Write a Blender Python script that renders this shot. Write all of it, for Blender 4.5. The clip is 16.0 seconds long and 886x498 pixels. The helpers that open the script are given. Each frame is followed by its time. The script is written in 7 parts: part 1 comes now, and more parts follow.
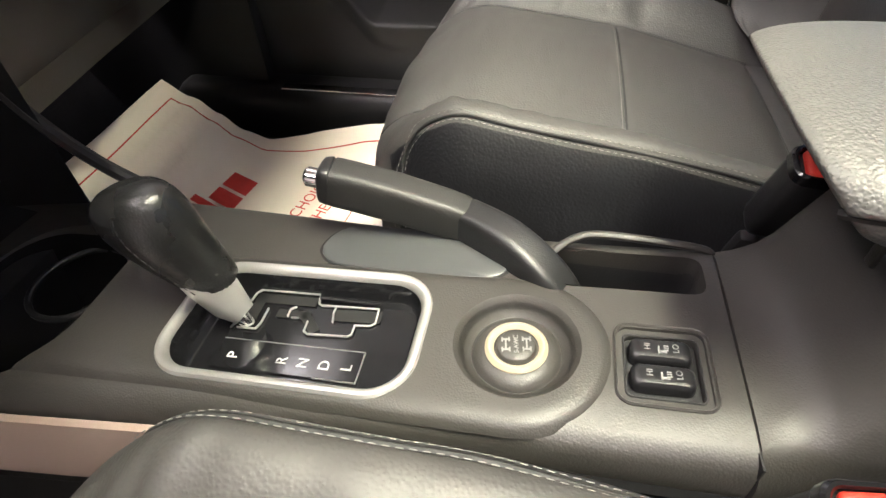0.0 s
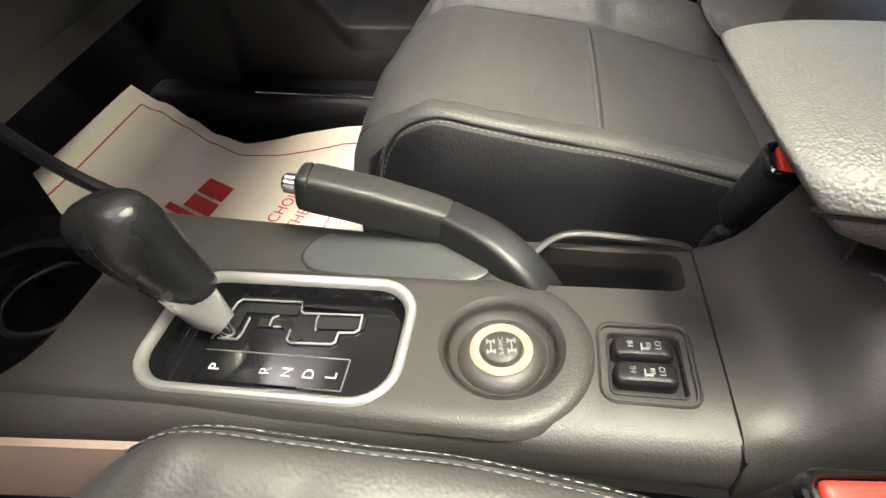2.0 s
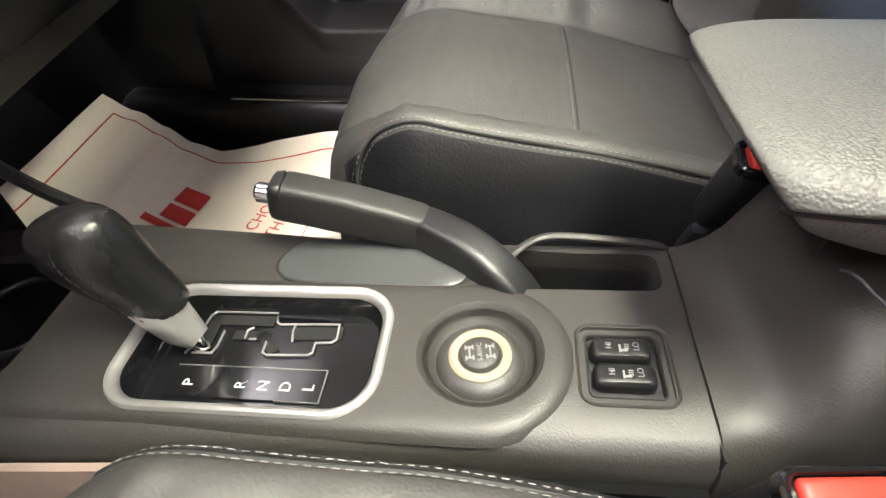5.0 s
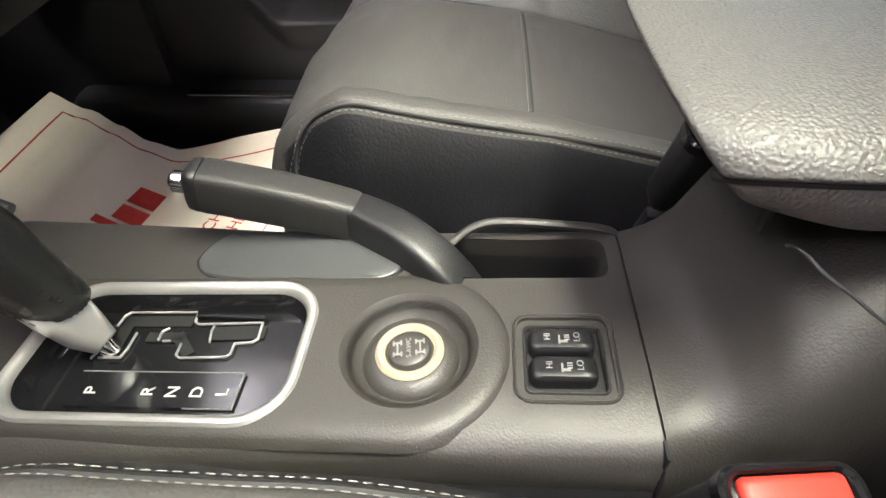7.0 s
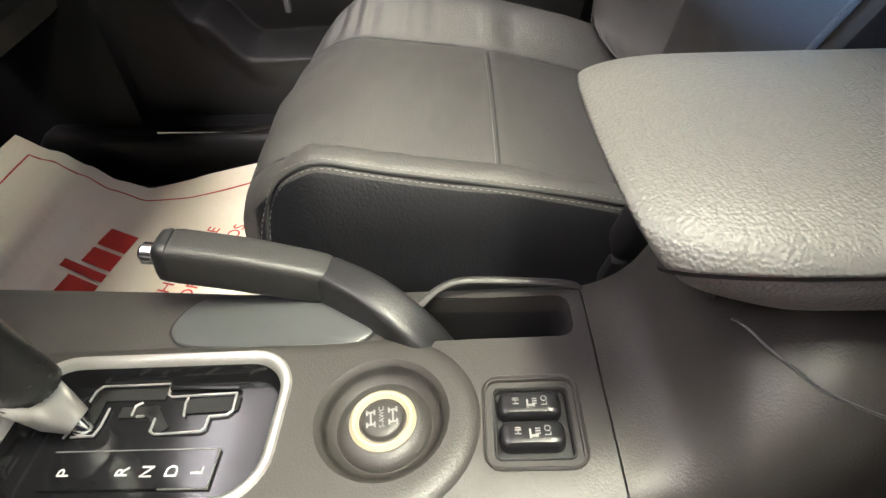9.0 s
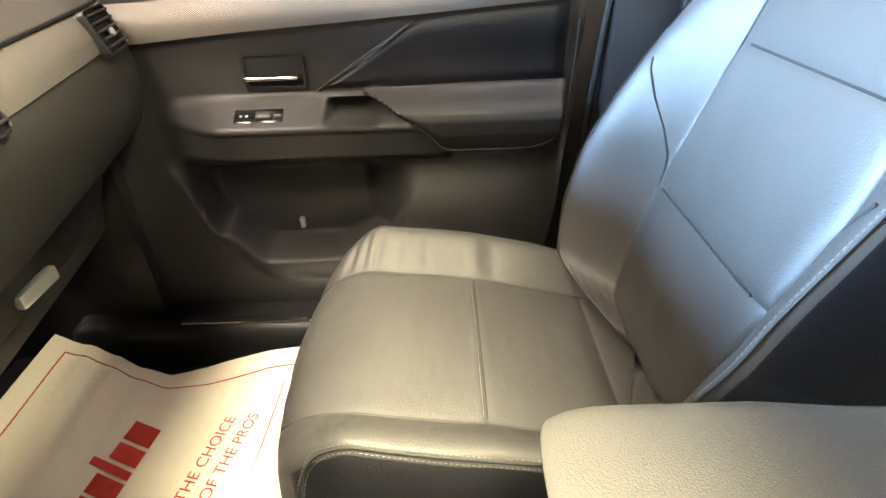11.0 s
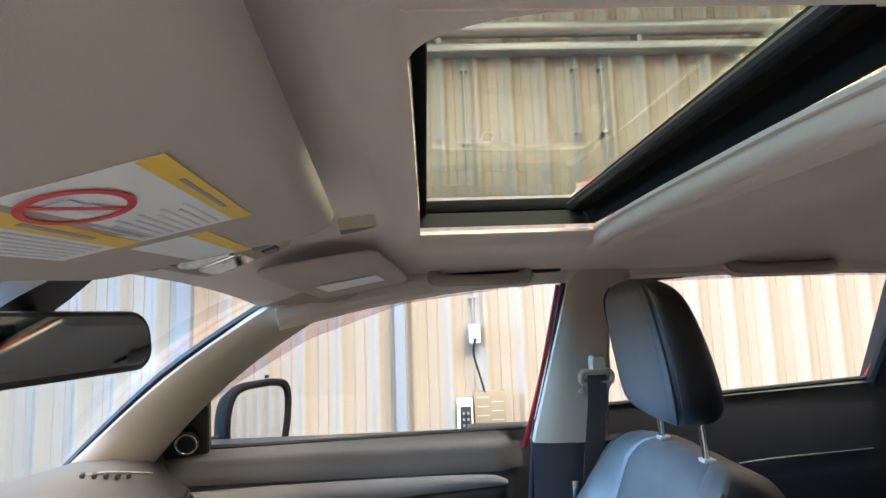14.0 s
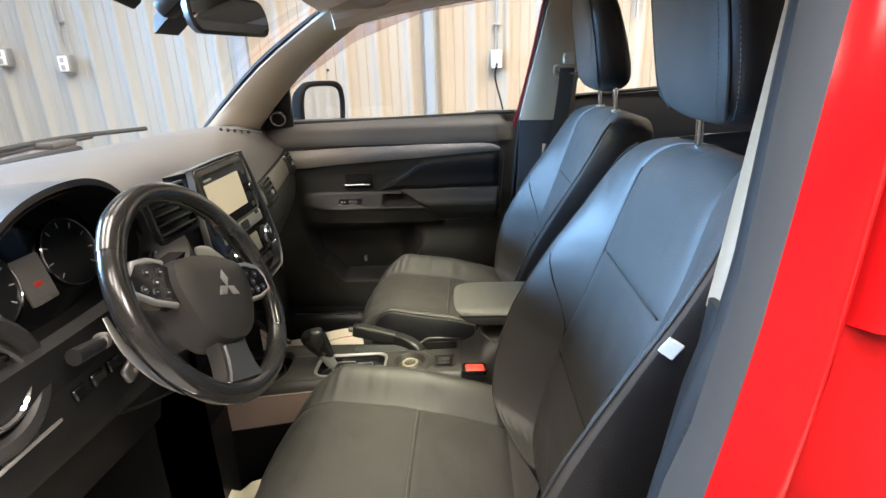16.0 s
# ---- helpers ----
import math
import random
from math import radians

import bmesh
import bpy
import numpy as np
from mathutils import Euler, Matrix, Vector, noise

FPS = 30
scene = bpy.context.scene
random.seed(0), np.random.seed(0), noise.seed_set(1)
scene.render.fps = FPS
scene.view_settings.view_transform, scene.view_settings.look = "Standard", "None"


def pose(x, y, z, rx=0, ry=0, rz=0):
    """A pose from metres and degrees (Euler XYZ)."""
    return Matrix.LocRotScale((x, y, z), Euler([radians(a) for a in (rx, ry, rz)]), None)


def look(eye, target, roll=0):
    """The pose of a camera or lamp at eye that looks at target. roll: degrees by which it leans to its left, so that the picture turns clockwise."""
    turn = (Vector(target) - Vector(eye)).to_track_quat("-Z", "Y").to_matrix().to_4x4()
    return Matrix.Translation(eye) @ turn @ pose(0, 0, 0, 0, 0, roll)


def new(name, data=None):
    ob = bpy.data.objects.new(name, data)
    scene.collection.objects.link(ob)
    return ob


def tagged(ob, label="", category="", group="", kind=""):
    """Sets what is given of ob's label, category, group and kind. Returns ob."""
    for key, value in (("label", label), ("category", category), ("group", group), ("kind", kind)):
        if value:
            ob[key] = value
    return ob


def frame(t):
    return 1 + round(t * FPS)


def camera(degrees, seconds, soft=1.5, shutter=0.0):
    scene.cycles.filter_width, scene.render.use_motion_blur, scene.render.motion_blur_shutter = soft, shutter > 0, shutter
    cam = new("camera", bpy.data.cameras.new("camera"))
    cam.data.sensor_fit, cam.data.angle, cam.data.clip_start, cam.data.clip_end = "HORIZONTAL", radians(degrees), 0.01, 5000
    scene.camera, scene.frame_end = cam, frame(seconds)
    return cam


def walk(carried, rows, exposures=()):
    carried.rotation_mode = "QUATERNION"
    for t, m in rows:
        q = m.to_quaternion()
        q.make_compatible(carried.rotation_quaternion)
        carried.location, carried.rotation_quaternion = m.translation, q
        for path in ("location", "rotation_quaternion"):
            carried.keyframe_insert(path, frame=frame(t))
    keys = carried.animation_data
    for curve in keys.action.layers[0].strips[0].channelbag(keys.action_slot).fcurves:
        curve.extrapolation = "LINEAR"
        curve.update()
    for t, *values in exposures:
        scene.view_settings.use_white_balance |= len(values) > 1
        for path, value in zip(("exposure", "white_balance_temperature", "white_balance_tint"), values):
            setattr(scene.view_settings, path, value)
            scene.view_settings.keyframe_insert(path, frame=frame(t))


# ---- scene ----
cam = camera(79.6, 16.0)
PATH = [
    (0, (0.2091, -0.2040, 0.9853), (-0.1181, 1.2138, -0.3868), -2.89),
    (0.5, (0.2093, -0.2008, 0.9829), (-0.0892, 1.2219, -0.3907), -2.39),
    (1, (0.2062, -0.2028, 0.9846), (-0.0738, 1.2213, -0.3914), -2.56),
    (1.5, (0.2051, -0.2040, 0.9835), (-0.0624, 1.2230, -0.3920), -2.65),
    (2, (0.2075, -0.2020, 0.9870), (-0.0460, 1.2268, -0.3893), -2.50),
    (2.5, (0.2017, -0.2016, 0.9965), (-0.0072, 1.2346, -0.3796), -1.17),
    (3, (0.2004, -0.2050, 0.9959), (-0.0155, 1.2300, -0.3803), -1.81),
    (3.5, (0.2043, -0.2053, 0.9941), (-0.0240, 1.2307, -0.3791), -2.47),
    (6, (0.2304, -0.1829, 0.9673), (0.0573, 1.2612, -0.4054), -2.30),
    (6.5, (0.2502, -0.1765, 0.9564), (0.0858, 1.2768, -0.4078), -2.22),
    (7, (0.2432, -0.1807, 0.9622), (0.0960, 1.2657, -0.4112), -2.47),
    (7.5, (0.2404, -0.1802, 0.9630), (0.1176, 1.2687, -0.4101), -2.46),
    (8, (0.2386, -0.1778, 0.9654), (0.1420, 1.2667, -0.4144), -2.56),
    (8.2, (0.2451, -0.1757, 0.9641), (0.1454, 1.2789, -0.4049), -2.89),
    (10.3, (0.2518, -0.1552, 1.1150), (0.2397, 1.3635, -0.1863), -1.88),
    (10.5, (0.2403, -0.1557, 1.1401), (0.2291, 1.3963, -0.1213), -2.08),
    (11, (0.2447, -0.1612, 1.2106), (0.2339, 1.5304, 0.1437), -2.02),
    (11.5, (0.2546, -0.1969, 1.2334), (0.2580, 1.6126, 0.3816), -1.66),
    (12, (0.2751, -0.2926, 1.2717), (0.2766, 1.5812, 0.5725), -1.88),
    (12.5, (0.2865, -0.3818, 1.3750), (0.3044, 1.5589, 0.8917), -1.77),
    (13, (0.2784, -0.4585, 1.4617), (0.3132, 1.5372, 1.3342), -1.64),
    (13.5, (0.2907, -0.5241, 1.5034), (0.3399, 1.4717, 1.6219), -1.62),
    (14, (0.2790, -0.5674, 1.5038), (0.3491, 1.4167, 1.7459), -1.96),
    (14.5, (0.2587, -0.6326, 1.4411), (0.3430, 1.3618, 1.5651), -2.09),
    (14.8, (0.2481, -0.6711, 1.3695), (0.3457, 1.3186, 1.1919), -2.12),
    (15, (0.2453, -0.7072, 1.3514), (0.3395, 1.2605, 1.0062), -2.16),
    (15.5, (0.2721, -0.8125, 1.3465), (0.2900, 1.1075, 0.7867), -1.97),
    (15.8, (0.3049, -0.9531, 1.3719), (0.2576, 0.9450, 0.7436), -1.90),
    (16, (0.3457, -1.0883, 1.3885), (0.2517, 0.7949, 0.7216), -1.98),
]
EXPOSURES = [(0, 1.93, 5800, 21), (3.5, 1.91, 5750, 21), (7, 1.82, 5600, 21), (8.2, 1.82, 5600, 21), (10.4, 2.26, 6450, 17), (11, 2.50, 7000, 16), (11.5, 2.38, 7500, 16), (12.4, 2.02, 7150, 15), (13.0, 1.10, 6050, 13), (13.5, 1.06, 5950, 13), (14.5, 1.04, 5850, 13), (15, 0.99, 6050, 13), (16, 1.08, 6200, 13)]
walk(cam, [(t, look(eye, target, roll)) for t, eye, target, roll in PATH], EXPOSURES)

# ---- world, daylight and hall lamps ----
world = bpy.data.worlds.new("world")
scene.world = world
world.use_nodes = True
wn = world.node_tree.nodes
sky = wn.new("ShaderNodeTexSky")
sky.sky_type, sky.sun_disc = "NISHITA", False
sky.sun_elevation, sky.sun_rotation = radians(40), radians(200)
wn["Background"].inputs["Strength"].default_value = 0.1
world.node_tree.links.new(sky.outputs[0], wn["Background"].inputs["Color"])


def area(name, eye, target, sx, sy, watts, colour):
    data = bpy.data.lights.new(name, "AREA")
    data.shape, data.size, data.size_y, data.energy, data.color = "RECTANGLE", sx, sy, watts, colour
    ob = new(name, data)
    ob.matrix_world = look(eye, target)
    return ob


# daylight of the high window band in the end wall in front of the car
area("window_daylight", (-4.4, 0.0, 2.50), (0.45, 0.0, 1.10), 2.4, 1.20, 165, (0.34, 0.63, 1.0)).data.spread = radians(85)
# rows of hall lamps under the ceiling
for lx, outer, middle in ((-2.2, 38, 45), (-0.5, 62, 30), (1.08, 46, 250), (3.0, 125, 258)):
    for ly, watts in ((-2.6, outer), (-0.4, middle), (1.7, 8)):
        area("hall_lamp", (lx, ly, 4.28), (lx, ly, 0), 0.9, 1.7, watts, (1.0, 0.885, 0.73)).data.spread = radians(138 if ly == -0.4 else 180)


# ---- building helpers ----
V = Vector


def shade_mesh(me, angle=35):
    me.shade_smooth()
    me.set_sharp_from_angle(angle=radians(angle))


WHERE = {}


def thing(name, at, label="", category="", group="", kind=""):
    ob = new(name)
    ob.empty_display_size = 0.05
    ob.location = at
    WHERE[ob] = V(at)
    return tagged(ob, label, category, group, kind)


def part(name, bm, material, parent=None, label="", angle=35, **tags):
    """One mesh object out of a bmesh in world metres, under its thing or part."""
    base = WHERE.get(parent, V((0, 0, 0)))
    if isinstance(bm, bmesh.types.BMesh):
        me = bpy.data.meshes.new(name)
        if parent is not None:
            bmesh.ops.translate(bm, verts=bm.verts, vec=-base)
        bmesh.ops.recalc_face_normals(bm, faces=bm.faces)
        bm.to_mesh(me)
        bm.free()
    else:
        me = bm
    shade_mesh(me, angle)
    me.materials.append(material)
    ob = new(name, me)
    if parent is not None:
        ob.parent = parent
    WHERE[ob] = base
    return tagged(ob, label, **tags)


def solo(name, bm, material, label, category, kind="", group="", angle=35):
    return part(name, bm, material, None, label, angle, category=category, kind=kind, group=group)


def merged(*bms):
    out = bmesh.new()
    for b in bms:
        me = bpy.data.meshes.new("tmp")
        b.to_mesh(me)
        b.free()
        out.from_mesh(me)
        bpy.data.meshes.remove(me)
    return out


def loft(rings, cap=True, closed=True, loop=False):
    bm = bmesh.new()
    vs = [[bm.verts.new(p) for p in ring] for ring in rings]
    n = len(rings[0])
    pairs = list(zip(vs, vs[1:])) + ([(vs[-1], vs[0])] if loop else [])
    for a, b in pairs:
        for i in range(n if closed else n - 1):
            j = (i + 1) % n
            bm.faces.new((a[i], a[j], b[j], b[i]))
    if cap and closed and not loop:
        bm.faces.new(vs[0][::-1])
        bm.faces.new(vs[-1])
    return bm


def sheet(f, us, vs, thick=None):
    """A surface f(u, v); with thick, a second skin that far along that vector closes it."""
    bm = bmesh.new()
    front = [[bm.verts.new(f(u, v)) for v in vs] for u in us]
    nu, nv = len(us), len(vs)
    for i in range(nu - 1):
        for j in range(nv - 1):
            bm.faces.new((front[i][j], front[i + 1][j], front[i + 1][j + 1], front[i][j + 1]))
    if thick is not None:
        t = V(thick)
        back = [[bm.verts.new(p.co + t) for p in row] for row in front]
        for i in range(nu - 1):
            for j in range(nv - 1):
                bm.faces.new((back[i][j], back[i][j + 1], back[i + 1][j + 1], back[i + 1][j]))
        rim = [(i, 0) for i in range(nu)] + [(nu - 1, j) for j in range(1, nv)] + [(i, nv - 1) for i in range(nu - 2, -1, -1)] + [(0, j) for j in range(nv - 2, 0, -1)]
        for (a, b), (c, d) in zip(rim, rim[1:] + rim[:1]):
            bm.faces.new((front[a][b], front[c][d], back[c][d], back[a][b]))
    return bm


def lin(a, b, n):
    return [a + (b - a) * i / (n - 1) for i in range(n)]


def sst(a, b, x):
    t = min(1.0, max(0.0, (x - a) / (b - a)))
    return t * t * (3 - 2 * t)


def curve1(x, pts):
    """Smooth value at x through a few (x, value) pairs."""
    if x <= pts[0][0]:
        return pts[0][1]
    for (a, p), (b, q) in zip(pts, pts[1:]):
        if x <= b:
            return p + (q - p) * sst(a, b, x)
    return pts[-1][1]


def line1(x, pts):
    if x <= pts[0][0]:
        return pts[0][1]
    for (a, p), (b, q) in zip(pts, pts[1:]):
        if x <= b:
            return p + (q - p) * (x - a) / (b - a)
    return pts[-1][1]


def frame_m(at, right, up):
    """A matrix with local x = right, y = up, z = outwards."""
    r = V(right).normalized()
    n = r.cross(V(up)).normalized()
    u = n.cross(r)
    m = Matrix((r, u, n)).transposed().to_4x4()
    m.translation = at
    return m


def rrect(w, h, r, n=5):
    r = min(r, w / 2 - 1e-5, h / 2 - 1e-5)
    pts = []
    for cx, cy, a0 in ((w / 2 - r, h / 2 - r, 0), (-w / 2 + r, h / 2 - r, 90), (-w / 2 + r, -h / 2 + r, 180), (w / 2 - r, -h / 2 + r, 270)):
        for k in range(n + 1):
            a = radians(a0 + 90 * k / n)
            pts.append((cx + r * math.cos(a), cy + r * math.sin(a)))
    return pts


def circ(r, n=32):
    return [(r * math.cos(2 * math.pi * k / n), r * math.sin(2 * math.pi * k / n)) for k in range(n)]


def stack(m, levels, cap=True):
    """Loft of plane outlines: levels of (outline, height) in the frame m."""
    return loft([[m @ V((x, y, z)) for x, y in o] for o, z in levels], cap)


def plate(m, w, h, r, depth, bevel=0.001, n=5):
    return stack(m, [(rrect(w, h, r, n), 0), (rrect(w, h, r, n), depth - bevel), (rrect(w - 2 * bevel, h - 2 * bevel, max(r - bevel, 1e-4), n), depth)])


def disc(m, r, depth, bevel=0.001, n=32):
    return stack(m, [(circ(r, n), 0), (circ(r, n), depth - bevel), (circ(r - bevel, n), depth)])


def ring_band(m, outer, inner, depth, bevel=0.001):
    """A closed frame between two outlines of equal point count."""
    def pull(o, k):
        out = []
        for x, y in o:
            d = math.hypot(x, y)
            out.append((x * (1 - k / d), y * (1 - k / d)))
        return out
    lv = [(outer, 0), (outer, depth - bevel), (pull(outer, bevel), depth), (pull(inner, -bevel), depth), (inner, depth - bevel), (inner, 0)]
    return loft([[m @ V((x, y, z)) for x, y in o] for o, z in lv], cap=False, loop=True)


def rbox(at, size, r=0.004, seg=2, turn=None):
    bm = bmesh.new()
    bmesh.ops.create_cube(bm, size=1.0)
    bmesh.ops.scale(bm, vec=size, verts=bm.verts)
    r = min(r, min(size) * 0.49)
    bmesh.ops.bevel(bm, geom=bm.edges, offset=r, segments=seg, affect="EDGES", profile=0.5)
    m = Matrix.Translation(at) @ (turn.to_4x4() if turn else Matrix())
    bmesh.ops.transform(bm, matrix=m, verts=bm.verts)
    return bm


def tube(pts, r, n=10, loop=False, flat=1.0, side=None):
    """A sweep of a round (or flattened) section along points; r is one radius or one a point."""
    pts = [V(p) for p in pts]
    k = len(pts)
    rs = r if isinstance(r, (list, tuple)) else [r] * k
    rings, ref = [], V(side) if side else None
    for i, p in enumerate(pts):
        a = pts[(i - 1) % k] if loop else pts[max(i - 1, 0)]
        b = pts[(i + 1) % k] if loop else pts[min(i + 1, k - 1)]
        t = (b - a).normalized()
        if ref is None:
            ref = t.orthogonal()
        s = (ref - t * ref.dot(t)).normalized()
        if side is None:
            ref = s
        w = t.cross(s)
        rings.append([p + s * (rs[i] * math.cos(2 * math.pi * j / n)) + w * (rs[i] * flat * math.sin(2 * math.pi * j / n)) for j in range(n)])
    return loft(rings, cap=True, loop=loop)


def smooth_path(pts, n=8, loop=False):
    """Catmull-Rom points through pts."""
    pts = [V(p) for p in pts]
    k, out = len(pts), []
    for i in range(k if loop else k - 1):
        p0, p1, p2, p3 = (pts[(i + d) % k] if loop else pts[min(max(i + d, 0), k - 1)] for d in (-1, 0, 1, 2))
        for j in range(n):
            t = j / n
            out.append(0.5 * (2 * p1 + (p2 - p0) * t + (2 * p0 - 5 * p1 + 4 * p2 - p3) * t * t + (3 * p1 - p0 - 3 * p2 + p3) * t ** 3))
    if not loop:
        out.append(pts[-1])
    return out


def carve(ob, *cutters):
    """Cut closed shapes out of a part's mesh."""
    tools = []
    for bm in cutters:
        bmesh.ops.translate(bm, verts=bm.verts, vec=-WHERE[ob])
        bmesh.ops.recalc_face_normals(bm, faces=bm.faces)
        me = bpy.data.meshes.new("tool")
        bm.to_mesh(me)
        bm.free()
        tool = bpy.data.objects.new("tool", me)
        scene.collection.objects.link(tool)
        tool.matrix_world = Matrix.Translation(WHERE[ob])
        mod = ob.modifiers.new("cut", "BOOLEAN")
        mod.operation, mod.object, mod.solver = "DIFFERENCE", tool, "EXACT"
        tools.append(tool)
    bpy.context.view_layer.update()
    done = bpy.data.meshes.new_from_object(ob.evaluated_get(bpy.context.evaluated_depsgraph_get()))
    ob.modifiers.clear()
    ob.data = done
    shade_mesh(done)
    for tool in tools:
        me = tool.data
        bpy.data.objects.remove(tool)
        bpy.data.meshes.remove(me)


def letters(text, m, size, depth=0.0004, align="CENTER"):
    """Raised writing in the built-in font, in the frame m."""
    cu = bpy.data.curves.new("writing", "FONT")
    cu.body, cu.size, cu.extrude, cu.align_x, cu.align_y = text, size, depth, align, "CENTER"
    ob = bpy.data.objects.new("writing", cu)
    scene.collection.objects.link(ob)
    bpy.context.view_layer.update()
    me = bpy.data.meshes.new_from_object(ob.evaluated_get(bpy.context.evaluated_depsgraph_get()))
    bpy.data.objects.remove(ob)
    bpy.data.curves.remove(cu)
    bm = bmesh.new()
    bm.from_mesh(me)
    bpy.data.meshes.remove(me)
    bmesh.ops.transform(bm, matrix=m, verts=bm.verts)
    return bm


def stitches(path, out, pitch=0.0056, length=0.0036, r=0.00032, lift=0.0004):
    """A row of sewn threads along a path; out gives the way off the surface."""
    pts = [V(p) for p in path]
    bms = bmesh.new()
    need, done = 0.0, 0.0
    for a, b in zip(pts, pts[1:]):
        d = (b - a).length
        t = (b - a) / d if d else V((1, 0, 0))
        while need < done + d:
            c = a + t * (need - done) + V(out) * lift
            w = t.cross(V(out)).normalized()
            n = w.cross(t)
            ring = []
            for k, s in ((-0.5, 0.5), (-0.25, 1.0), (0.25, 1.0), (0.5, 0.5)):
                ring.append([bms.verts.new(c + t * (k * length) + (w * math.cos(g) + n * math.sin(g)) * r * s) for g in (0, 1.57, 3.14, 4.71)])
            for p, q in zip(ring, ring[1:]):
                for i in range(4):
                    bms.faces.new((p[i], p[(i + 1) % 4], q[(i + 1) % 4], q[i]))
            bms.faces.new(ring[0][::-1])
            bms.faces.new(ring[-1])
            need += pitch
        done += d
    return bms


# ---- materials ----
def mat(name, colour, rough=0.5, metal=0.0, grain=None, bump=0.0, bump_kind="noise", vary=0.12, vary_scale=8, coat=0.0, spec=0.5, rough_vary=0.08, sheen=0.0, wrinkle=0.0):
    m = bpy.data.materials.new(name)
    m.use_nodes = True
    nt = m.node_tree
    N, L = nt.nodes, nt.links
    b = N["Principled BSDF"]
    b.inputs["Roughness"].default_value = rough
    b.inputs["Metallic"].default_value = metal
    b.inputs["Specular IOR Level"].default_value = spec
    b.inputs["Coat Weight"].default_value = coat
    b.inputs["Sheen Weight"].default_value = sheen
    tc = N.new("ShaderNodeTexCoord")
    big = N.new("ShaderNodeTexNoise")
    big.inputs["Scale"].default_value, big.inputs["Detail"].default_value = vary_scale, 5
    L.new(tc.outputs["Object"], big.inputs["Vector"])
    mix = N.new("ShaderNodeMix")
    mix.data_type = "RGBA"
    c = V(colour)
    mix.inputs["A"].default_value = (*[max(0, v * (1 - vary)) for v in c], 1)
    mix.inputs["B"].default_value = (*[min(1, v * (1 + vary)) for v in c], 1)
    L.new(big.outputs["Fac"], mix.inputs["Factor"])
    L.new(mix.outputs["Result"], b.inputs["Base Color"])
    mr = N.new("ShaderNodeMapRange")
    mr.inputs["To Min"].default_value, mr.inputs["To Max"].default_value = max(0.02, rough - rough_vary), min(1, rough + rough_vary)
    L.new(big.outputs["Fac"], mr.inputs["Value"])
    L.new(mr.outputs["Result"], b.inputs["Roughness"])
    if grain:
        if bump_kind == "weave":
            g = N.new("ShaderNodeTexWave")
            g.bands_direction = "DIAGONAL"
            g.inputs["Distortion"].default_value, g.inputs["Detail"].default_value = 0.3, 1
            out = g.outputs["Fac"]
        elif bump_kind == "noise":
            g = N.new("ShaderNodeTexNoise")
            g.inputs["Detail"].default_value = 4
            out = g.outputs["Fac"]
        else:
            g = N.new("ShaderNodeTexVoronoi")
            g.feature = "SMOOTH_F1" if bump_kind == "leather" else "F1"
            out = g.outputs["Distance"]
        g.inputs["Scale"].default_value = grain
        if bump_kind == "leather":
            warp = N.new("ShaderNodeTexNoise")
            warp.inputs["Scale"].default_value = grain * 0.6
            add = N.new("ShaderNodeVectorMath")
            add.operation = "MULTIPLY_ADD"
            add.inputs[1].default_value = (0.4 / grain, 0.4 / grain, 0.4 / grain)
            L.new(warp.outputs["Color"], add.inputs[0])
            L.new(tc.outputs["Object"], add.inputs[2])
            L.new(tc.outputs["Object"], warp.inputs["Vector"])
            L.new(add.outputs["Vector"], g.inputs["Vector"])
        else:
            L.new(tc.outputs["Object"], g.inputs["Vector"])
        bp = N.new("ShaderNodeBump")
        bp.inputs["Strength"].default_value, bp.inputs["Distance"].default_value = bump, 1.0 / grain * 0.5
        bp.invert = bump_kind == "leather"
        L.new(out, bp.inputs["Height"])
        if wrinkle:
            soft = N.new("ShaderNodeTexNoise")
            soft.inputs["Scale"].default_value, soft.inputs["Detail"].default_value, soft.inputs["Distortion"].default_value = 7, 2, 0.6
            L.new(tc.outputs["Object"], soft.inputs["Vector"])
            fold = N.new("ShaderNodeBump")
            fold.inputs["Strength"].default_value, fold.inputs["Distance"].default_value = wrinkle, 0.012
            L.new(soft.outputs["Fac"], fold.inputs["Height"])
            L.new(fold.outputs["Normal"], bp.inputs["Normal"])
        L.new(bp.outputs["Normal"], b.inputs["Normal"])
    return m


def glass_mat(name, colour, rough=0.0):
    m = bpy.data.materials.new(name)
    m.use_nodes = True
    nt = m.node_tree
    nt.nodes.remove(nt.nodes["Principled BSDF"])
    tr, gl, mx, lw, pw, ad = (nt.nodes.new("ShaderNode" + k) for k in ("BsdfTransparent", "BsdfGlossy", "MixShader", "LayerWeight", "Math", "Math"))
    tr.inputs["Color"].default_value = (*colour, 1)
    gl.inputs["Roughness"].default_value = rough
    lw.inputs["Blend"].default_value = 0.5
    pw.operation, ad.operation = "POWER", "MULTIPLY_ADD"
    pw.inputs[1].default_value = 5.0
    ad.inputs[1].default_value, ad.inputs[2].default_value = 0.75, 0.035
    nt.links.new(lw.outputs["Facing"], pw.inputs[0])
    nt.links.new(pw.outputs[0], ad.inputs[0])
    nt.links.new(ad.outputs[0], mx.inputs[0])
    nt.links.new(tr.outputs[0], mx.inputs[1])
    nt.links.new(gl.outputs[0], mx.inputs[2])
    nt.links.new(mx.outputs[0], nt.nodes["Material Output"].inputs["Surface"])
    return m


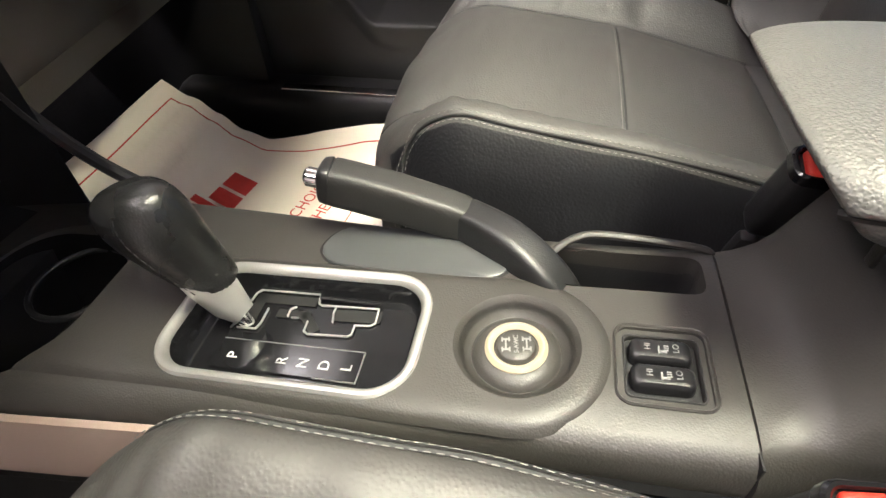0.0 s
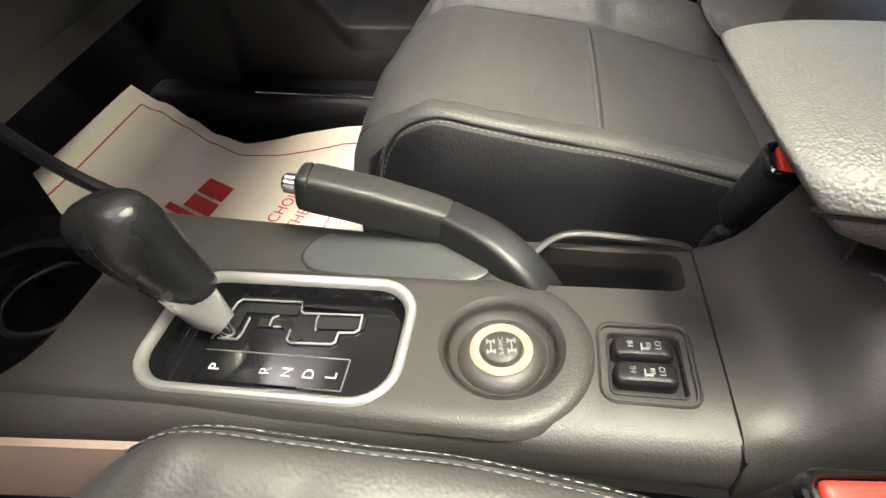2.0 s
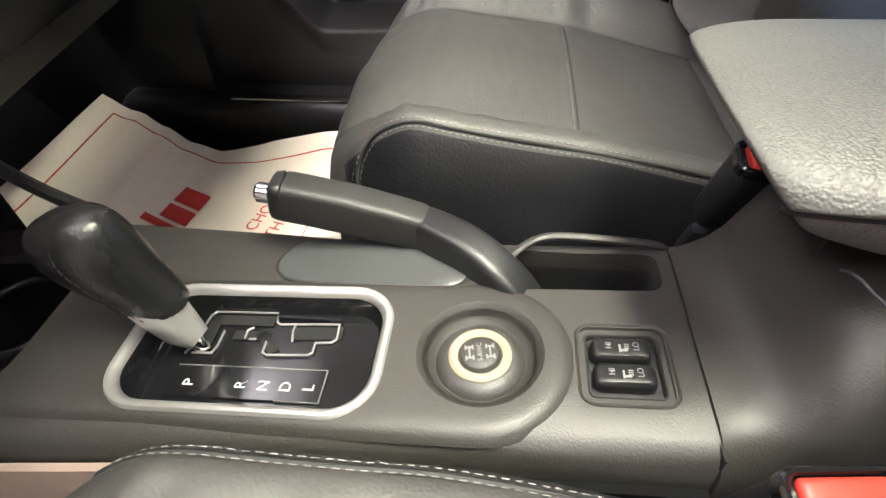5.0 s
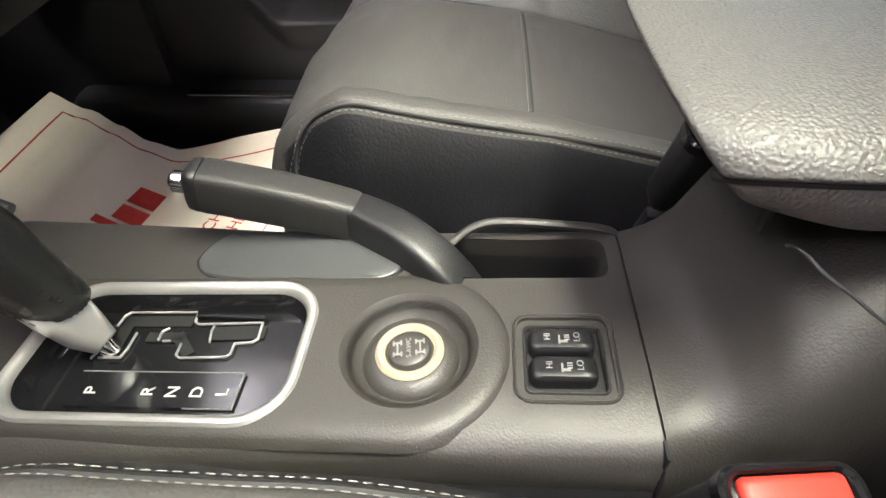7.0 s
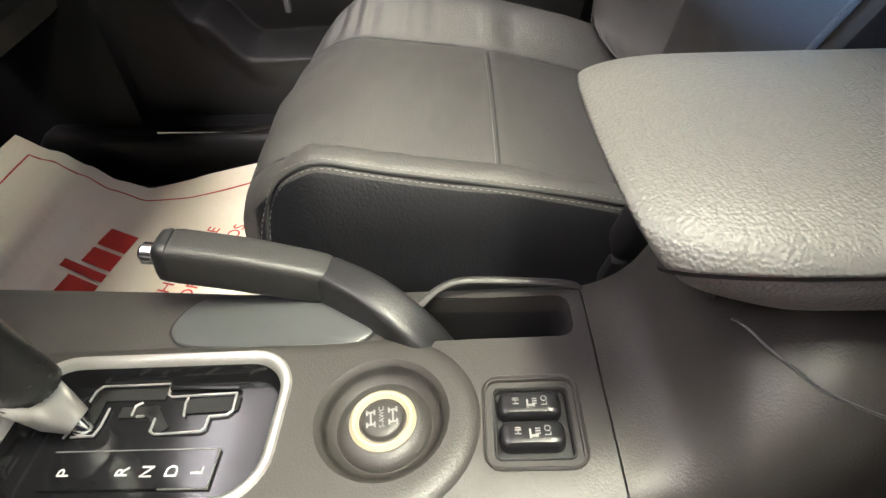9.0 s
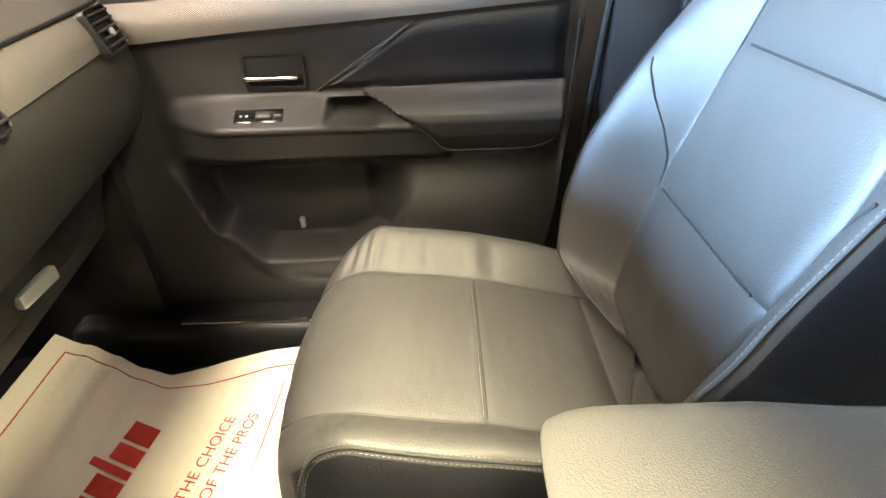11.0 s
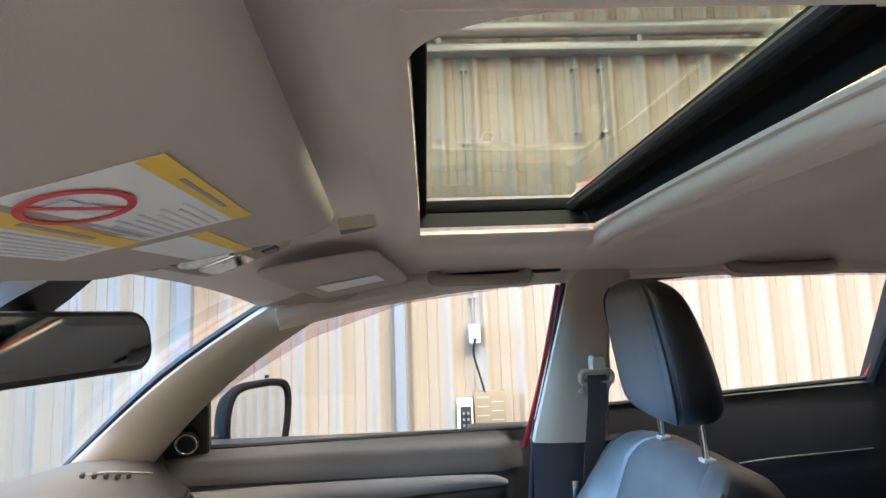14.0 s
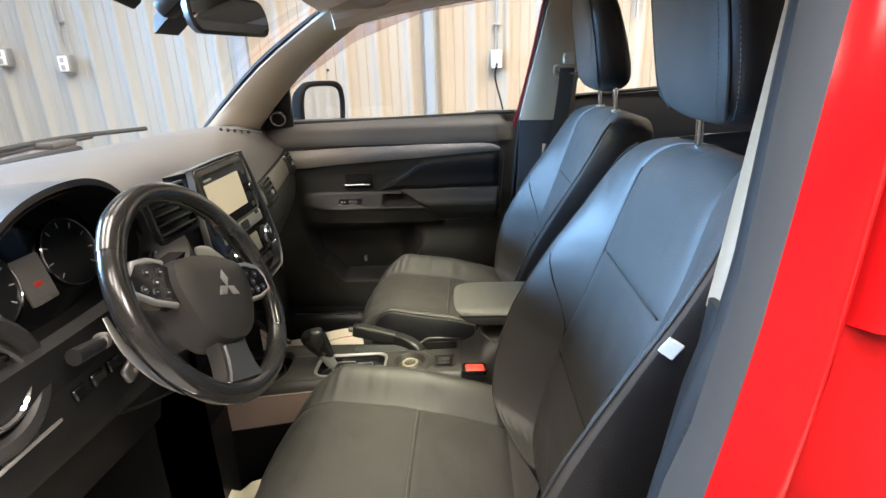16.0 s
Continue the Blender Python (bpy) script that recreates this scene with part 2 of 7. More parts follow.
def glow_mat(name, colour, strength):
    m = bpy.data.materials.new(name)
    m.use_nodes = True
    b = m.node_tree.nodes["Principled BSDF"]
    b.inputs["Base Color"].default_value = (*colour, 1)
    b.inputs["Emission Color"].default_value = (*colour, 1)
    b.inputs["Emission Strength"].default_value = strength
    return m


KNOB_SKIN = mat("knob_leather", (0.014, 0.014, 0.014), 0.27, grain=650, bump=0.22, bump_kind="leather", vary=0.15, vary_scale=20)
LEATHER_SOFT = mat("smooth_black_leather", (0.046, 0.044, 0.042), 0.52, grain=520, bump=0.30, bump_kind="leather", vary=0.25, vary_scale=6, spec=0.48, rough_vary=0.12, wrinkle=0.30)
# black vinyl, its colour pushed darker for the shade on the seats' sides
SKIRT = mat("side_shade_vinyl", (0.0078, 0.0078, 0.0095), 0.40, grain=480, bump=0.34, bump_kind="leather", vary=0.2, vary_scale=6, wrinkle=0.28, spec=0.38)
LEATHER_COARSE = mat("coarse_grained_vinyl", (0.105, 0.103, 0.098), 0.41, grain=680, bump=0.85, bump_kind="leather", vary=0.14, vary_scale=7, spec=0.55)
PLASTIC = mat("dark_grey_plastic", (0.031, 0.0288, 0.0262), 0.46, grain=900, bump=0.26, bump_kind="leather", vary=0.1, vary_scale=6)
PLASTIC_BLACK = mat("black_plastic", (0.012, 0.012, 0.013), 0.42, grain=700, bump=0.3, vary=0.15, vary_scale=9)
DASH_SKIN = mat("dash_skin", (0.052, 0.049, 0.044), 0.50, grain=650, bump=0.25, bump_kind="leather", vary=0.1, vary_scale=4)
DASH_LOWER = mat("dark_lower_dash_skin", (0.024, 0.023, 0.021), 0.46, grain=650, bump=0.25, bump_kind="leather", vary=0.12, vary_scale=5)
GRIP = mat("grained_black_grip", (0.020, 0.0195, 0.019), 0.52, grain=900, bump=0.3, bump_kind="leather", vary=0.15, vary_scale=20)
PIANO = mat("gloss_black", (0.008, 0.008, 0.009), 0.10, vary=0.1, rough_vary=0.05, vary_scale=14)
SATIN_DARK = mat("dark_satin_silver", (0.26, 0.26, 0.255), 0.30, metal=0.85, vary=0.06, vary_scale=20)
SATIN = mat("satin_silver", (0.60, 0.59, 0.57), 0.32, metal=0.8, grain=1500, bump=0.05, vary=0.06, vary_scale=20)
CHROME = mat("chrome", (0.80, 0.80, 0.80), 0.10, metal=1.0, vary=0.04, rough_vary=0.04)
CARBON = mat("woven_silver_trim", (0.165, 0.152, 0.135), 0.44, metal=0.2, grain=150, bump=0.30, bump_kind="weave", vary=0.08, vary_scale=16)
CARPET = mat("black_carpet", (0.020, 0.020, 0.021), 0.95, grain=900, bump=0.9, vary=0.3, vary_scale=30, spec=0.1)
HEADLINER = mat("beige_headliner", (0.62, 0.525, 0.435), 0.92, grain=1400, bump=0.3, vary=0.06, vary_scale=3, spec=0.15, sheen=0.2)
# beige darker than the headliner, carrying the shade the visors hang in
VISOR_SKIN = mat("shaded_beige_visor", (0.40, 0.34, 0.28), 0.75, grain=1200, bump=0.2, vary=0.06, vary_scale=4, spec=0.25)
TAN_EDGE = mat("tan_pillar_edge", (0.25, 0.195, 0.13), 0.6, grain=900, bump=0.1, vary=0.06, vary_scale=9)
BELT_BEIGE = mat("belt_fitting_beige", (0.30, 0.265, 0.21), 0.55, grain=900, bump=0.1, vary=0.06, vary_scale=9)
FLANGE = mat("brown_grey_flange", (0.044, 0.037, 0.031), 0.55, grain=700, bump=0.15, vary=0.12, vary_scale=9, spec=0.3)
HOOK = mat("brown_hook", (0.10, 0.080, 0.064), 0.6, grain=900, bump=0.1, vary=0.08, vary_scale=20)
FELT = mat("black_felt", (0.004, 0.004, 0.0045), 0.9, vary=0.2, vary_scale=30, spec=0.1)
BEIGE = mat("beige_trim", (0.37, 0.31, 0.228), 0.62, grain=900, bump=0.15, vary=0.06, vary_scale=5)
PAPER = mat("cream_paper", (0.74, 0.67, 0.56), 0.85, grain=90, bump=0.12, vary=0.08, vary_scale=5, spec=0.2)
PRINT_RED = mat("red_print", (0.50, 0.05, 0.04), 0.8, vary=0.15, vary_scale=60, spec=0.2)
RED_PLASTIC = mat("red_button", (0.75, 0.05, 0.03), 0.35, vary=0.06, vary_scale=40)
RED_PAINT = mat("red_car_paint", (0.31, 0.004, 0.005), 0.09, vary=0.05, vary_scale=3, spec=0.34)
RUBBER = mat("black_rubber", (0.009, 0.009, 0.0095), 0.7, grain=500, bump=0.2, vary=0.2, vary_scale=12, spec=0.3)
DOOR_SKIN = mat("door_panel_plastic", (0.026, 0.0255, 0.0255), 0.44, spec=0.36, grain=700, bump=0.25, bump_kind="leather", vary=0.15, vary_scale=7)
WORN_LEATHER = mat("worn_rim_leather", (0.020, 0.019, 0.018), 0.24, grain=600, bump=0.08, bump_kind="leather", vary=0.35, vary_scale=9, rough_vary=0.16, coat=0.4)
WEBBING = mat("belt_webbing", (0.035, 0.035, 0.036), 0.8, grain=1200, bump=0.6, vary=0.15, vary_scale=20)
THREAD = mat("pale_thread", (0.17, 0.165, 0.155), 0.8, vary=0.1, vary_scale=200)
THREAD_DARK = mat("seam_groove", (0.012, 0.012, 0.012), 0.7, vary=0.1, vary_scale=60)
GEAR_INK = mat("soft_white_ink", (0.42, 0.42, 0.41), 0.6, vary=0.08, vary_scale=200)
SWITCH_BLACK = mat("satin_black_switch", (0.010, 0.010, 0.011), 0.30, vary=0.15, vary_scale=30, rough_vary=0.05)
WHITE_INK = mat("white_ink", (0.75, 0.75, 0.73), 0.6, vary=0.05, vary_scale=90)
DULL_INK = mat("dull_pale_ink", (0.19, 0.19, 0.185), 0.6, vary=0.15, vary_scale=300)
TRAY_LID = mat("tray_lid_grey", (0.050, 0.052, 0.054), 0.36, grain=900, bump=0.15, vary=0.1, vary_scale=9)
IVORY = mat("ivory_ring", (0.31, 0.265, 0.185), 0.35, vary=0.1, vary_scale=60)
LABEL_WHITE = mat("label_white", (0.72, 0.71, 0.68), 0.55, vary=0.05, vary_scale=12)
LABEL_YELLOW = mat("label_yellow", (0.72, 0.47, 0.06), 0.55, vary=0.05, vary_scale=12)
LABEL_RED = mat("label_red", (0.60, 0.06, 0.06), 0.55, vary=0.05, vary_scale=12)
PALE_INK = mat("pale_grey_ink", (0.58, 0.58, 0.59), 0.7, vary=0.1, vary_scale=300)
INK_GREY = mat("grey_ink", (0.30, 0.30, 0.31), 0.7, vary=0.1, vary_scale=60)
WALL_CREAM = mat("cream_metal_sheet", (0.275, 0.238, 0.195), 0.5, grain=40, bump=0.05, vary=0.07, vary_scale=1.5)
WALL_WHITE = mat("white_metal_sheet", (0.275, 0.282, 0.278), 0.5, grain=40, bump=0.05, vary=0.06, vary_scale=1.5)
# for the unseen west wall, dark so the red paint reflects less of it
WALL_DIM = mat("darkened_metal_sheet", (0.16, 0.15, 0.14), 0.6, grain=40, bump=0.05, vary=0.1, vary_scale=1.5)
STEEL_BLUE = mat("blue_grey_steel", (0.20, 0.225, 0.26), 0.5, vary=0.1, vary_scale=4)
CONCRETE = mat("hall_concrete", (0.20, 0.195, 0.185), 0.7, grain=60, bump=0.2, vary=0.2, vary_scale=2)
GALVANISED = mat("galvanised_steel", (0.27, 0.275, 0.275), 0.45, metal=0.6, vary=0.15, vary_scale=9)
CARDBOARD = mat("brown_cover", (0.20, 0.16, 0.10), 0.8, vary=0.15, vary_scale=20)
SIDE_BROWN = mat("brown_grey_side_trim", (0.27, 0.20, 0.165), 0.7, grain=900, bump=0.3, vary=0.1, vary_scale=5)
PALE_SCREEN = mat("pale_screen_film", (0.52, 0.46, 0.39), 0.35, vary=0.05, vary_scale=10)
SCREEN = mat("unlit_display", (0.20, 0.19, 0.17), 0.25, vary=0.08, vary_scale=10, coat=0.3)
# the cool tint stands in for a white surface reflected in the mirror
MIRROR_COOL = mat("cool_reflection_mirror", (0.60, 0.66, 0.74), 0.03, metal=1.0, vary=0.02, rough_vary=0.01)
MIRROR_DIM = mat("dim_mirror", (0.42, 0.46, 0.50), 0.04, metal=1.0, vary=0.02, rough_vary=0.01)
GLASS = glass_mat("clear_glass", (0.93, 0.95, 0.94))
GLASS_ROOF = glass_mat("tinted_roof_glass", (0.75, 0.78, 0.69))
RED_DARK = mat("dark_red_edge", (0.14, 0.004, 0.006), 0.3, vary=0.05, vary_scale=3)
GLASS_TINT = glass_mat("tinted_glass", (0.86, 0.88, 0.86))
VISOR_FILM = glass_mat("smoked_acrylic", (0.84, 0.79, 0.83))
LENS = glass_mat("lamp_lens", (0.85, 0.85, 0.84))
TUBE_GLOW = glow_mat("fluorescent_tube", (1.0, 0.95, 0.86), 6.0)

# ---- the hall round the car ----
WALL_Y = 2.5
PITCH = 0.206


def ribbed(x0, x1, y, z0, z1, facing):
    """A corrugated sheet wall along x: wide flats, proud ribs, two small swages between."""
    bm = bmesh.new()
    pts = []
    k0 = math.floor(x0 / PITCH)
    for k in range(k0, math.ceil(x1 / PITCH) + 1):
        c = k * PITCH
        for dx, d in ((-0.103, 0), (-0.078, 0), (-0.075, -0.004), (-0.070, -0.004), (-0.067, 0), (-0.036, 0), (-0.031, 0.003), (-0.014, 0.024), (-0.009, 0.027), (0.009, 0.027), (0.014, 0.024), (0.031, 0.003), (0.036, 0), (0.067, 0), (0.070, -0.004), (0.075, -0.004), (0.078, 0)):
            if x0 <= c + dx <= x1:
                pts.append((c + dx, y + facing * d))
    rows = [[bm.verts.new((x, yy, z)) for x, yy in pts] for z in (z0, z1)]
    back = [[bm.verts.new((x, y - facing * 0.05, z)) for x in (x0, x1)] for z in (z0, z1)]
    for i in range(len(pts) - 1):
        bm.faces.new((rows[0][i], rows[0][i + 1], rows[1][i + 1], rows[1][i]))
    bm.faces.new((back[0][0], back[1][0], back[1][1], back[0][1]))
    return bm


solo("wall_east", ribbed(-1.06, 6.0, WALL_Y, 0.0, 4.4, -1), WALL_CREAM, "cream corrugated metal hall wall with proud ribs", "wall", "structure")
solo("wall_northeast", ribbed(-4.5, -1.07, WALL_Y, 0.0, 4.4, -1), WALL_WHITE, "white corrugated metal hall wall near the bay door", "wall", "structure")
solo("wall_west", ribbed(-4.5, 6.0, -5.0, 0.0, 4.4, 1), WALL_DIM, "unseen corrugated metal hall wall, darkened to weaken its reflection", "wall", "structure")
solo("wall_south", rbox((6.05, -1.25, 2.2), (0.1, 7.6, 4.4), 0.01), WALL_CREAM, "plain cream hall end wall", "wall", "structure")
solo("wall_north", merged(rbox((-4.55, 1.90, 2.2), (0.1, 1.3, 4.4), 0.01), rbox((-4.55, -3.75, 2.2), (0.1, 2.6, 4.4), 0.01), rbox((-4.55, -0.6, 3.77), (0.1, 3.7, 1.26), 0.01), rbox((-4.55, -0.6, 0.93), (0.1, 3.7, 1.86), 0.01)),
     WALL_WHITE, "white hall end wall with a high window band", "wall", "structure")
solo("floor", rbox((0, -1.25, -0.05), (40, 40, 0.1), 0.01), CONCRETE, "grey concrete hall floor", "floor", "structure")
solo("ceiling", rbox((0, -1.25, 4.45), (12.2, 7.7, 0.08), 0.01), WALL_WHITE, "white hall ceiling of sheet metal", "ceiling", "structure")

post = thing("wall_post", (0.13, WALL_Y - 0.04, 0), "slim blue-grey steel post against the wall", "post")
part("shaft", rbox((0.13, WALL_Y - 0.05, 2.2), (0.06, 0.05, 4.4), 0.004), STEEL_BLUE, post)
post2 = thing("wall_post", (-1.06, WALL_Y - 0.04, 0), "blue-grey steel post where cream and white sheets meet", "post")
part("shaft", rbox((-1.06, WALL_Y - 0.05, 2.2), (0.08, 0.05, 4.4), 0.004), STEEL_BLUE, post2)


def wall_tube(x, z0, z1, name="conduit", label="thin grey cable conduit clipped to the wall"):
    t = thing(name, (x, WALL_Y - 0.01, z0), label, "conduit", "conduits on the wall")
    part("pipe", tube([(x, WALL_Y - 0.033, z0), (x, WALL_Y - 0.033, z1)], 0.008, 8), GALVANISED, t)
    for z in lin(z0 + 0.15, z1 - 0.15, 4):
        part("clip", rbox((x, WALL_Y - 0.02, z), (0.04, 0.045, 0.015), 0.003), GALVANISED, t)


wall_tube(0.545, 1.44, 3.1)
wall_tube(1.22, 1.6, 3.1)
wall_tube(1.38, 1.6, 3.1)
wall_tube(-2.22, 1.55, 4.2)

run = thing("pipe_run", (1.5, WALL_Y - 0.05, 3.1), "galvanised steel pipe running along the upper wall", "pipe")
part("pipe", tube([(-1.0, WALL_Y - 0.11, 3.16), (5.5, WALL_Y - 0.11, 3.16)], 0.045, 14), GALVANISED, run)
part("girt", rbox((2.2, WALL_Y - 0.06, 3.06), (6.6, 0.10, 0.05), 0.006), GALVANISED, run, "flat steel girt under the pipe")
for gx in (0.4, 1.6, 2.4, 3.4):
    part("bracket", rbox((gx, WALL_Y - 0.06, 3.16), (0.03, 0.11, 0.16), 0.004), GALVANISED, run)

for name, ox, oz, lab in (("wall_socket", 0.545, 1.385, "grey electrical socket box with a dangling cord"), ("wall_socket", -2.22, 1.45, "round-cornered grey socket box below a conduit"), ("wall_socket", -2.62, 1.50, "pale grey switch box on the wall")):
    s = thing(name, (ox, WALL_Y - 0.03, oz), lab, "socket", "sockets on the wall")
    part("box", rbox((ox, WALL_Y - 0.045, oz), (0.075, 0.06, 0.115), 0.01, 3), GALVANISED, s)
    part("cover", rbox((ox, WALL_Y - 0.08, oz), (0.06, 0.012, 0.095), 0.005, 2), LABEL_WHITE, s)
    for dz in (-0.022, 0.022):
        part("outlet", rbox((ox, WALL_Y - 0.088, oz + dz), (0.026, 0.006, 0.03), 0.002), INK_GREY, s)
    if oz == 1.385:
        part("cord", tube(smooth_path([(ox, WALL_Y - 0.1, 1.36), (ox - 0.01, WALL_Y - 0.07, 1.28), (ox + 0.02, WALL_Y - 0.06, 1.16), (ox + 0.045, WALL_Y - 0.07, 1.06)], 6), 0.006, 8), RUBBER, s, "black cord")

heads = [rbox(((n + 0.5) * PITCH, WALL_Y - 0.003, z), (0.011, 0.008, 0.011), 0.003, 1) for n in range(-14, 14) for z in (0.42, 1.085, 2.25, 3.02)]
solo("screw_heads", merged(*heads), GALVANISED, "small grey screw heads in rows on the wall", "screws", "stuff")

pb = thing("control_box", (0.50, WALL_Y - 0.04, 0.95), "white wall controller with dark keypad", "control box")
part("case", rbox((0.475, WALL_Y - 0.06, 0.95), (0.085, 0.07, 0.17), 0.006), LABEL_WHITE, pb)
part("keypad", rbox((0.478, WALL_Y - 0.098, 0.94), (0.06, 0.008, 0.12), 0.003), PLASTIC_BLACK, pb)
for r_ in range(3):
    for c_ in range(2):
        part("key", rbox((0.466 + 0.024 * c_, WALL_Y - 0.104, 0.90 + 0.032 * r_), (0.012, 0.006, 0.014), 0.002), GALVANISED, pb)
mb = thing("notice_board", (0.62, WALL_Y - 0.04, 0.97), "brown framed notice covered in small print", "notice board")
part("board", rbox((0.615, WALL_Y - 0.05, 0.965), (0.175, 0.05, 0.21), 0.005), CARDBOARD, mb)
for k in range(7):
    part("text_bar", rbox((0.615 - 0.04 + 0.08 * (k % 2), WALL_Y - 0.077, 1.04 - 0.024 * k), (0.065, 0.003, 0.006), 0.001), INK_GREY, mb)

wlp = thing("wall_lamp", (-0.8, WALL_Y - 0.05, 1.98), "white strip lamp fixed high on the ribbed wall", "wall lamp")
part("tray", rbox((-0.80, WALL_Y - 0.075, 1.985), (0.60, 0.09, 0.12), 0.01), LABEL_WHITE, wlp)
part("tube", rbox((-0.80, WALL_Y - 0.125, 1.975), (0.56, 0.02, 0.085), 0.008, 2), TUBE_GLOW, wlp, "lit strip")

for lx in (-2.2, -0.5, 1.08, 3.0):
    for ly in (-2.6, -0.4, 1.7):
        f = thing("ceiling_lamp", (lx, ly, 4.41), "long fluorescent lamp in a white tray under the ceiling", "ceiling lamp", "hall lamps")
        part("tray", rbox((lx, ly, 4.37), (0.36, 1.4, 0.08), 0.01), LABEL_WHITE, f)
        for d in (-0.08, 0.08):
            part("tube", tube([(lx + d, ly - 0.62, 4.31), (lx + d, ly + 0.62, 4.31)], 0.016, 10), TUBE_GLOW, f)

# ---- the car's shell ----


def roof_z(x, y):
    """Height of the headliner."""
    side = abs(y) / 0.66
    z = 1.645 - 0.066 * side ** 3.0
    z -= 0.085 * (1 - sst(-0.12, 0.30, x)) ** 1.4
    return z - 0.03 * sst(1.0, 2.1, x)


SR_X0, SR_X1, SR_Y, SR_N, SEAL_Y = 0.273, 0.570, 0.325, 0.350, 0.400      # opening in the cloth (far and near half), and the glass seal's half length


def headliner():
    bm = bmesh.new()
    xs = sorted(set([round(v, 4) for v in lin(-0.05, 2.1, 54)] + [SR_X0 - k for k in (0.0, 0.006, 0.014, 0.022, 0.030, 0.042, 0.055)] + [SR_X1, SR_X1 + 0.02]))
    ys = sorted(set([round(v, 4) for v in lin(-0.645, 0.645, 44)] + [f * (h + k) for f, h in ((-1, SR_N), (1, SR_Y)) for k in (0.0, 0.006, 0.014, 0.022, 0.030, 0.042, 0.055)]))
    g = {}

    def inside(x, y):
        return SR_X0 - 1e-6 <= x <= SR_X1 + 1e-6 and -SR_N - 1e-6 <= y <= SR_Y + 1e-6
    for i, x in enumerate(xs):
        for j, y in enumerate(ys):
            d = math.hypot(max(SR_X0 - x, 0.0, x - 0.66), max(y - SR_Y, -SR_N - y, 0.0))
            swell = 0.013 * sst(0.006, 0.042, d) * (1 - sst(0.060, 0.170, d))
            g[i, j] = bm.verts.new((x + (0.055 * (1 - (y / 0.645) ** 2) * -1 if i == 0 else 0), y, roof_z(x, y) - swell))
    for i in range(len(xs) - 1):
        for j in range(len(ys) - 1):
            if inside((xs[i] + xs[i + 1]) / 2, (ys[j] + ys[j + 1]) / 2):
                continue
            bm.faces.new((g[i, j], g[i + 1, j], g[i + 1, j + 1], g[i, j + 1]))
    for v in [v for v in bm.verts if not v.link_faces]:
        bm.verts.remove(v)
    lip = bmesh.ops.extrude_edge_only(bm, edges=[e for e in bm.edges if e.is_boundary and all(inside(v.co.x, v.co.y) for v in e.verts)])
    for v in [x for x in lip["geom"] if isinstance(x, bmesh.types.BMVert)]:
        v.co.z += 0.005
    return bm


solo("ceiling_headliner", headliner(), HEADLINER, "beige cloth headliner with a sunroof opening", "headliner", "structure", angle=50)
# the outer roof skin, left open over the sunroof
solo("roof", merged(rbox((0.07, 0, 1.70), (0.34, 1.30, 0.012), 0.005), rbox((1.62, 0, 1.70), (1.35, 1.30, 0.012), 0.005),
                    rbox((0.59, 0.54, 1.70), (0.71, 0.22, 0.012), 0.005), rbox((0.59, -0.54, 1.70), (0.71, 0.22, 0.012), 0.005)), RED_PAINT, "red painted outer roof panel", "roof", "structure")

sr = thing("sunroof", (0.43, 0, 1.69), "closed glass sunroof with black rubber frame", "sunroof")
part("glass_pane", rbox((0.58, 0, 1.712), (0.70, 0.88, 0.005), 0.002), GLASS_ROOF, sr, "lightly tinted glass pane")
part("rubber_frame", merged(rbox((SR_X0 + 0.006, 0, 1.694), (0.012, 2 * SEAL_Y, 0.028), 0.004), rbox((SR_X1 - 0.012, 0, 1.694), (0.024, 2 * SEAL_Y, 0.026), 0.005),
                            rbox((0.42, SEAL_Y, 1.697), (0.29, 0.040, 0.024), 0.005), rbox((0.42, -SEAL_Y, 1.697), (0.29, 0.040, 0.024), 0.005)), FELT, sr, "black rubber surround")
part("inner_wall", loft([[V((x, y, z)) for x, y in ((SR_X0 - 0.003, -h - SR_N + SR_Y), (SR_X1 + 0.003, -h - SR_N + SR_Y), (SR_X1 + 0.003, h), (SR_X0 - 0.003, h))] for h, z in ((SR_Y + 0.003, 1.650), (SEAL_Y - 0.010, 1.690))], cap=False), FELT, sr, "black inner wall of the opening")
for cx, flip in ((SR_X0, 1), (SR_X1, -1)):
    fillet = [(cx - 0.002 * flip, -SR_N - 0.002)] + [(cx + flip * 0.085 * (1 - math.cos(radians(a))), -SR_N + 0.055 * (1 - math.sin(radians(a)))) for a in lin(0, 90, 14)]
    part("corner", loft([[V((x, y, roof_z(x, y) + dz)) for x, y in fillet] for dz in (-0.001, 0.010)]), HEADLINER, sr, "cloth-covered round corner", angle=50)
part("runner", tube([(SR_X1 - 0.040, -SR_Y, 1.682), (SR_X1 - 0.040, SR_Y, 1.682)], 0.006, 8), PLASTIC_BLACK, sr)
shd = thing("sunshade", (0.66, 0, 1.66), "beige cloth sunshade slid back under the roof", "sunshade")
for rx, rr in ((0.592, 0.016), (0.624, 0.018)):
    part("fold", tube([(rx, y, roof_z(rx, y) - 0.001 - 0.004 * (1 - (y / 0.42) ** 2)) for y in lin(-0.42, 0.42, 22)], rr, 12), HEADLINER, shd, "rolled cloth fold")

# rails over the doors
for s in (1, -1):
    nm = "roof_rail"
    path = smooth_path([(-0.03, s * 0.552, 1.508), (0.05, s * 0.575, 1.525), (0.18, s * 0.615, 1.553), (0.40, s * 0.640, 1.582), (0.70, s * 0.645, 1.595), (1.10, s * 0.64, 1.598), (1.60, s * 0.62, 1.58)], 8)
    solo(nm, tube(path, 0.028, 10), HEADLINER, "beige roof rail over the doors", "trim", "structure")

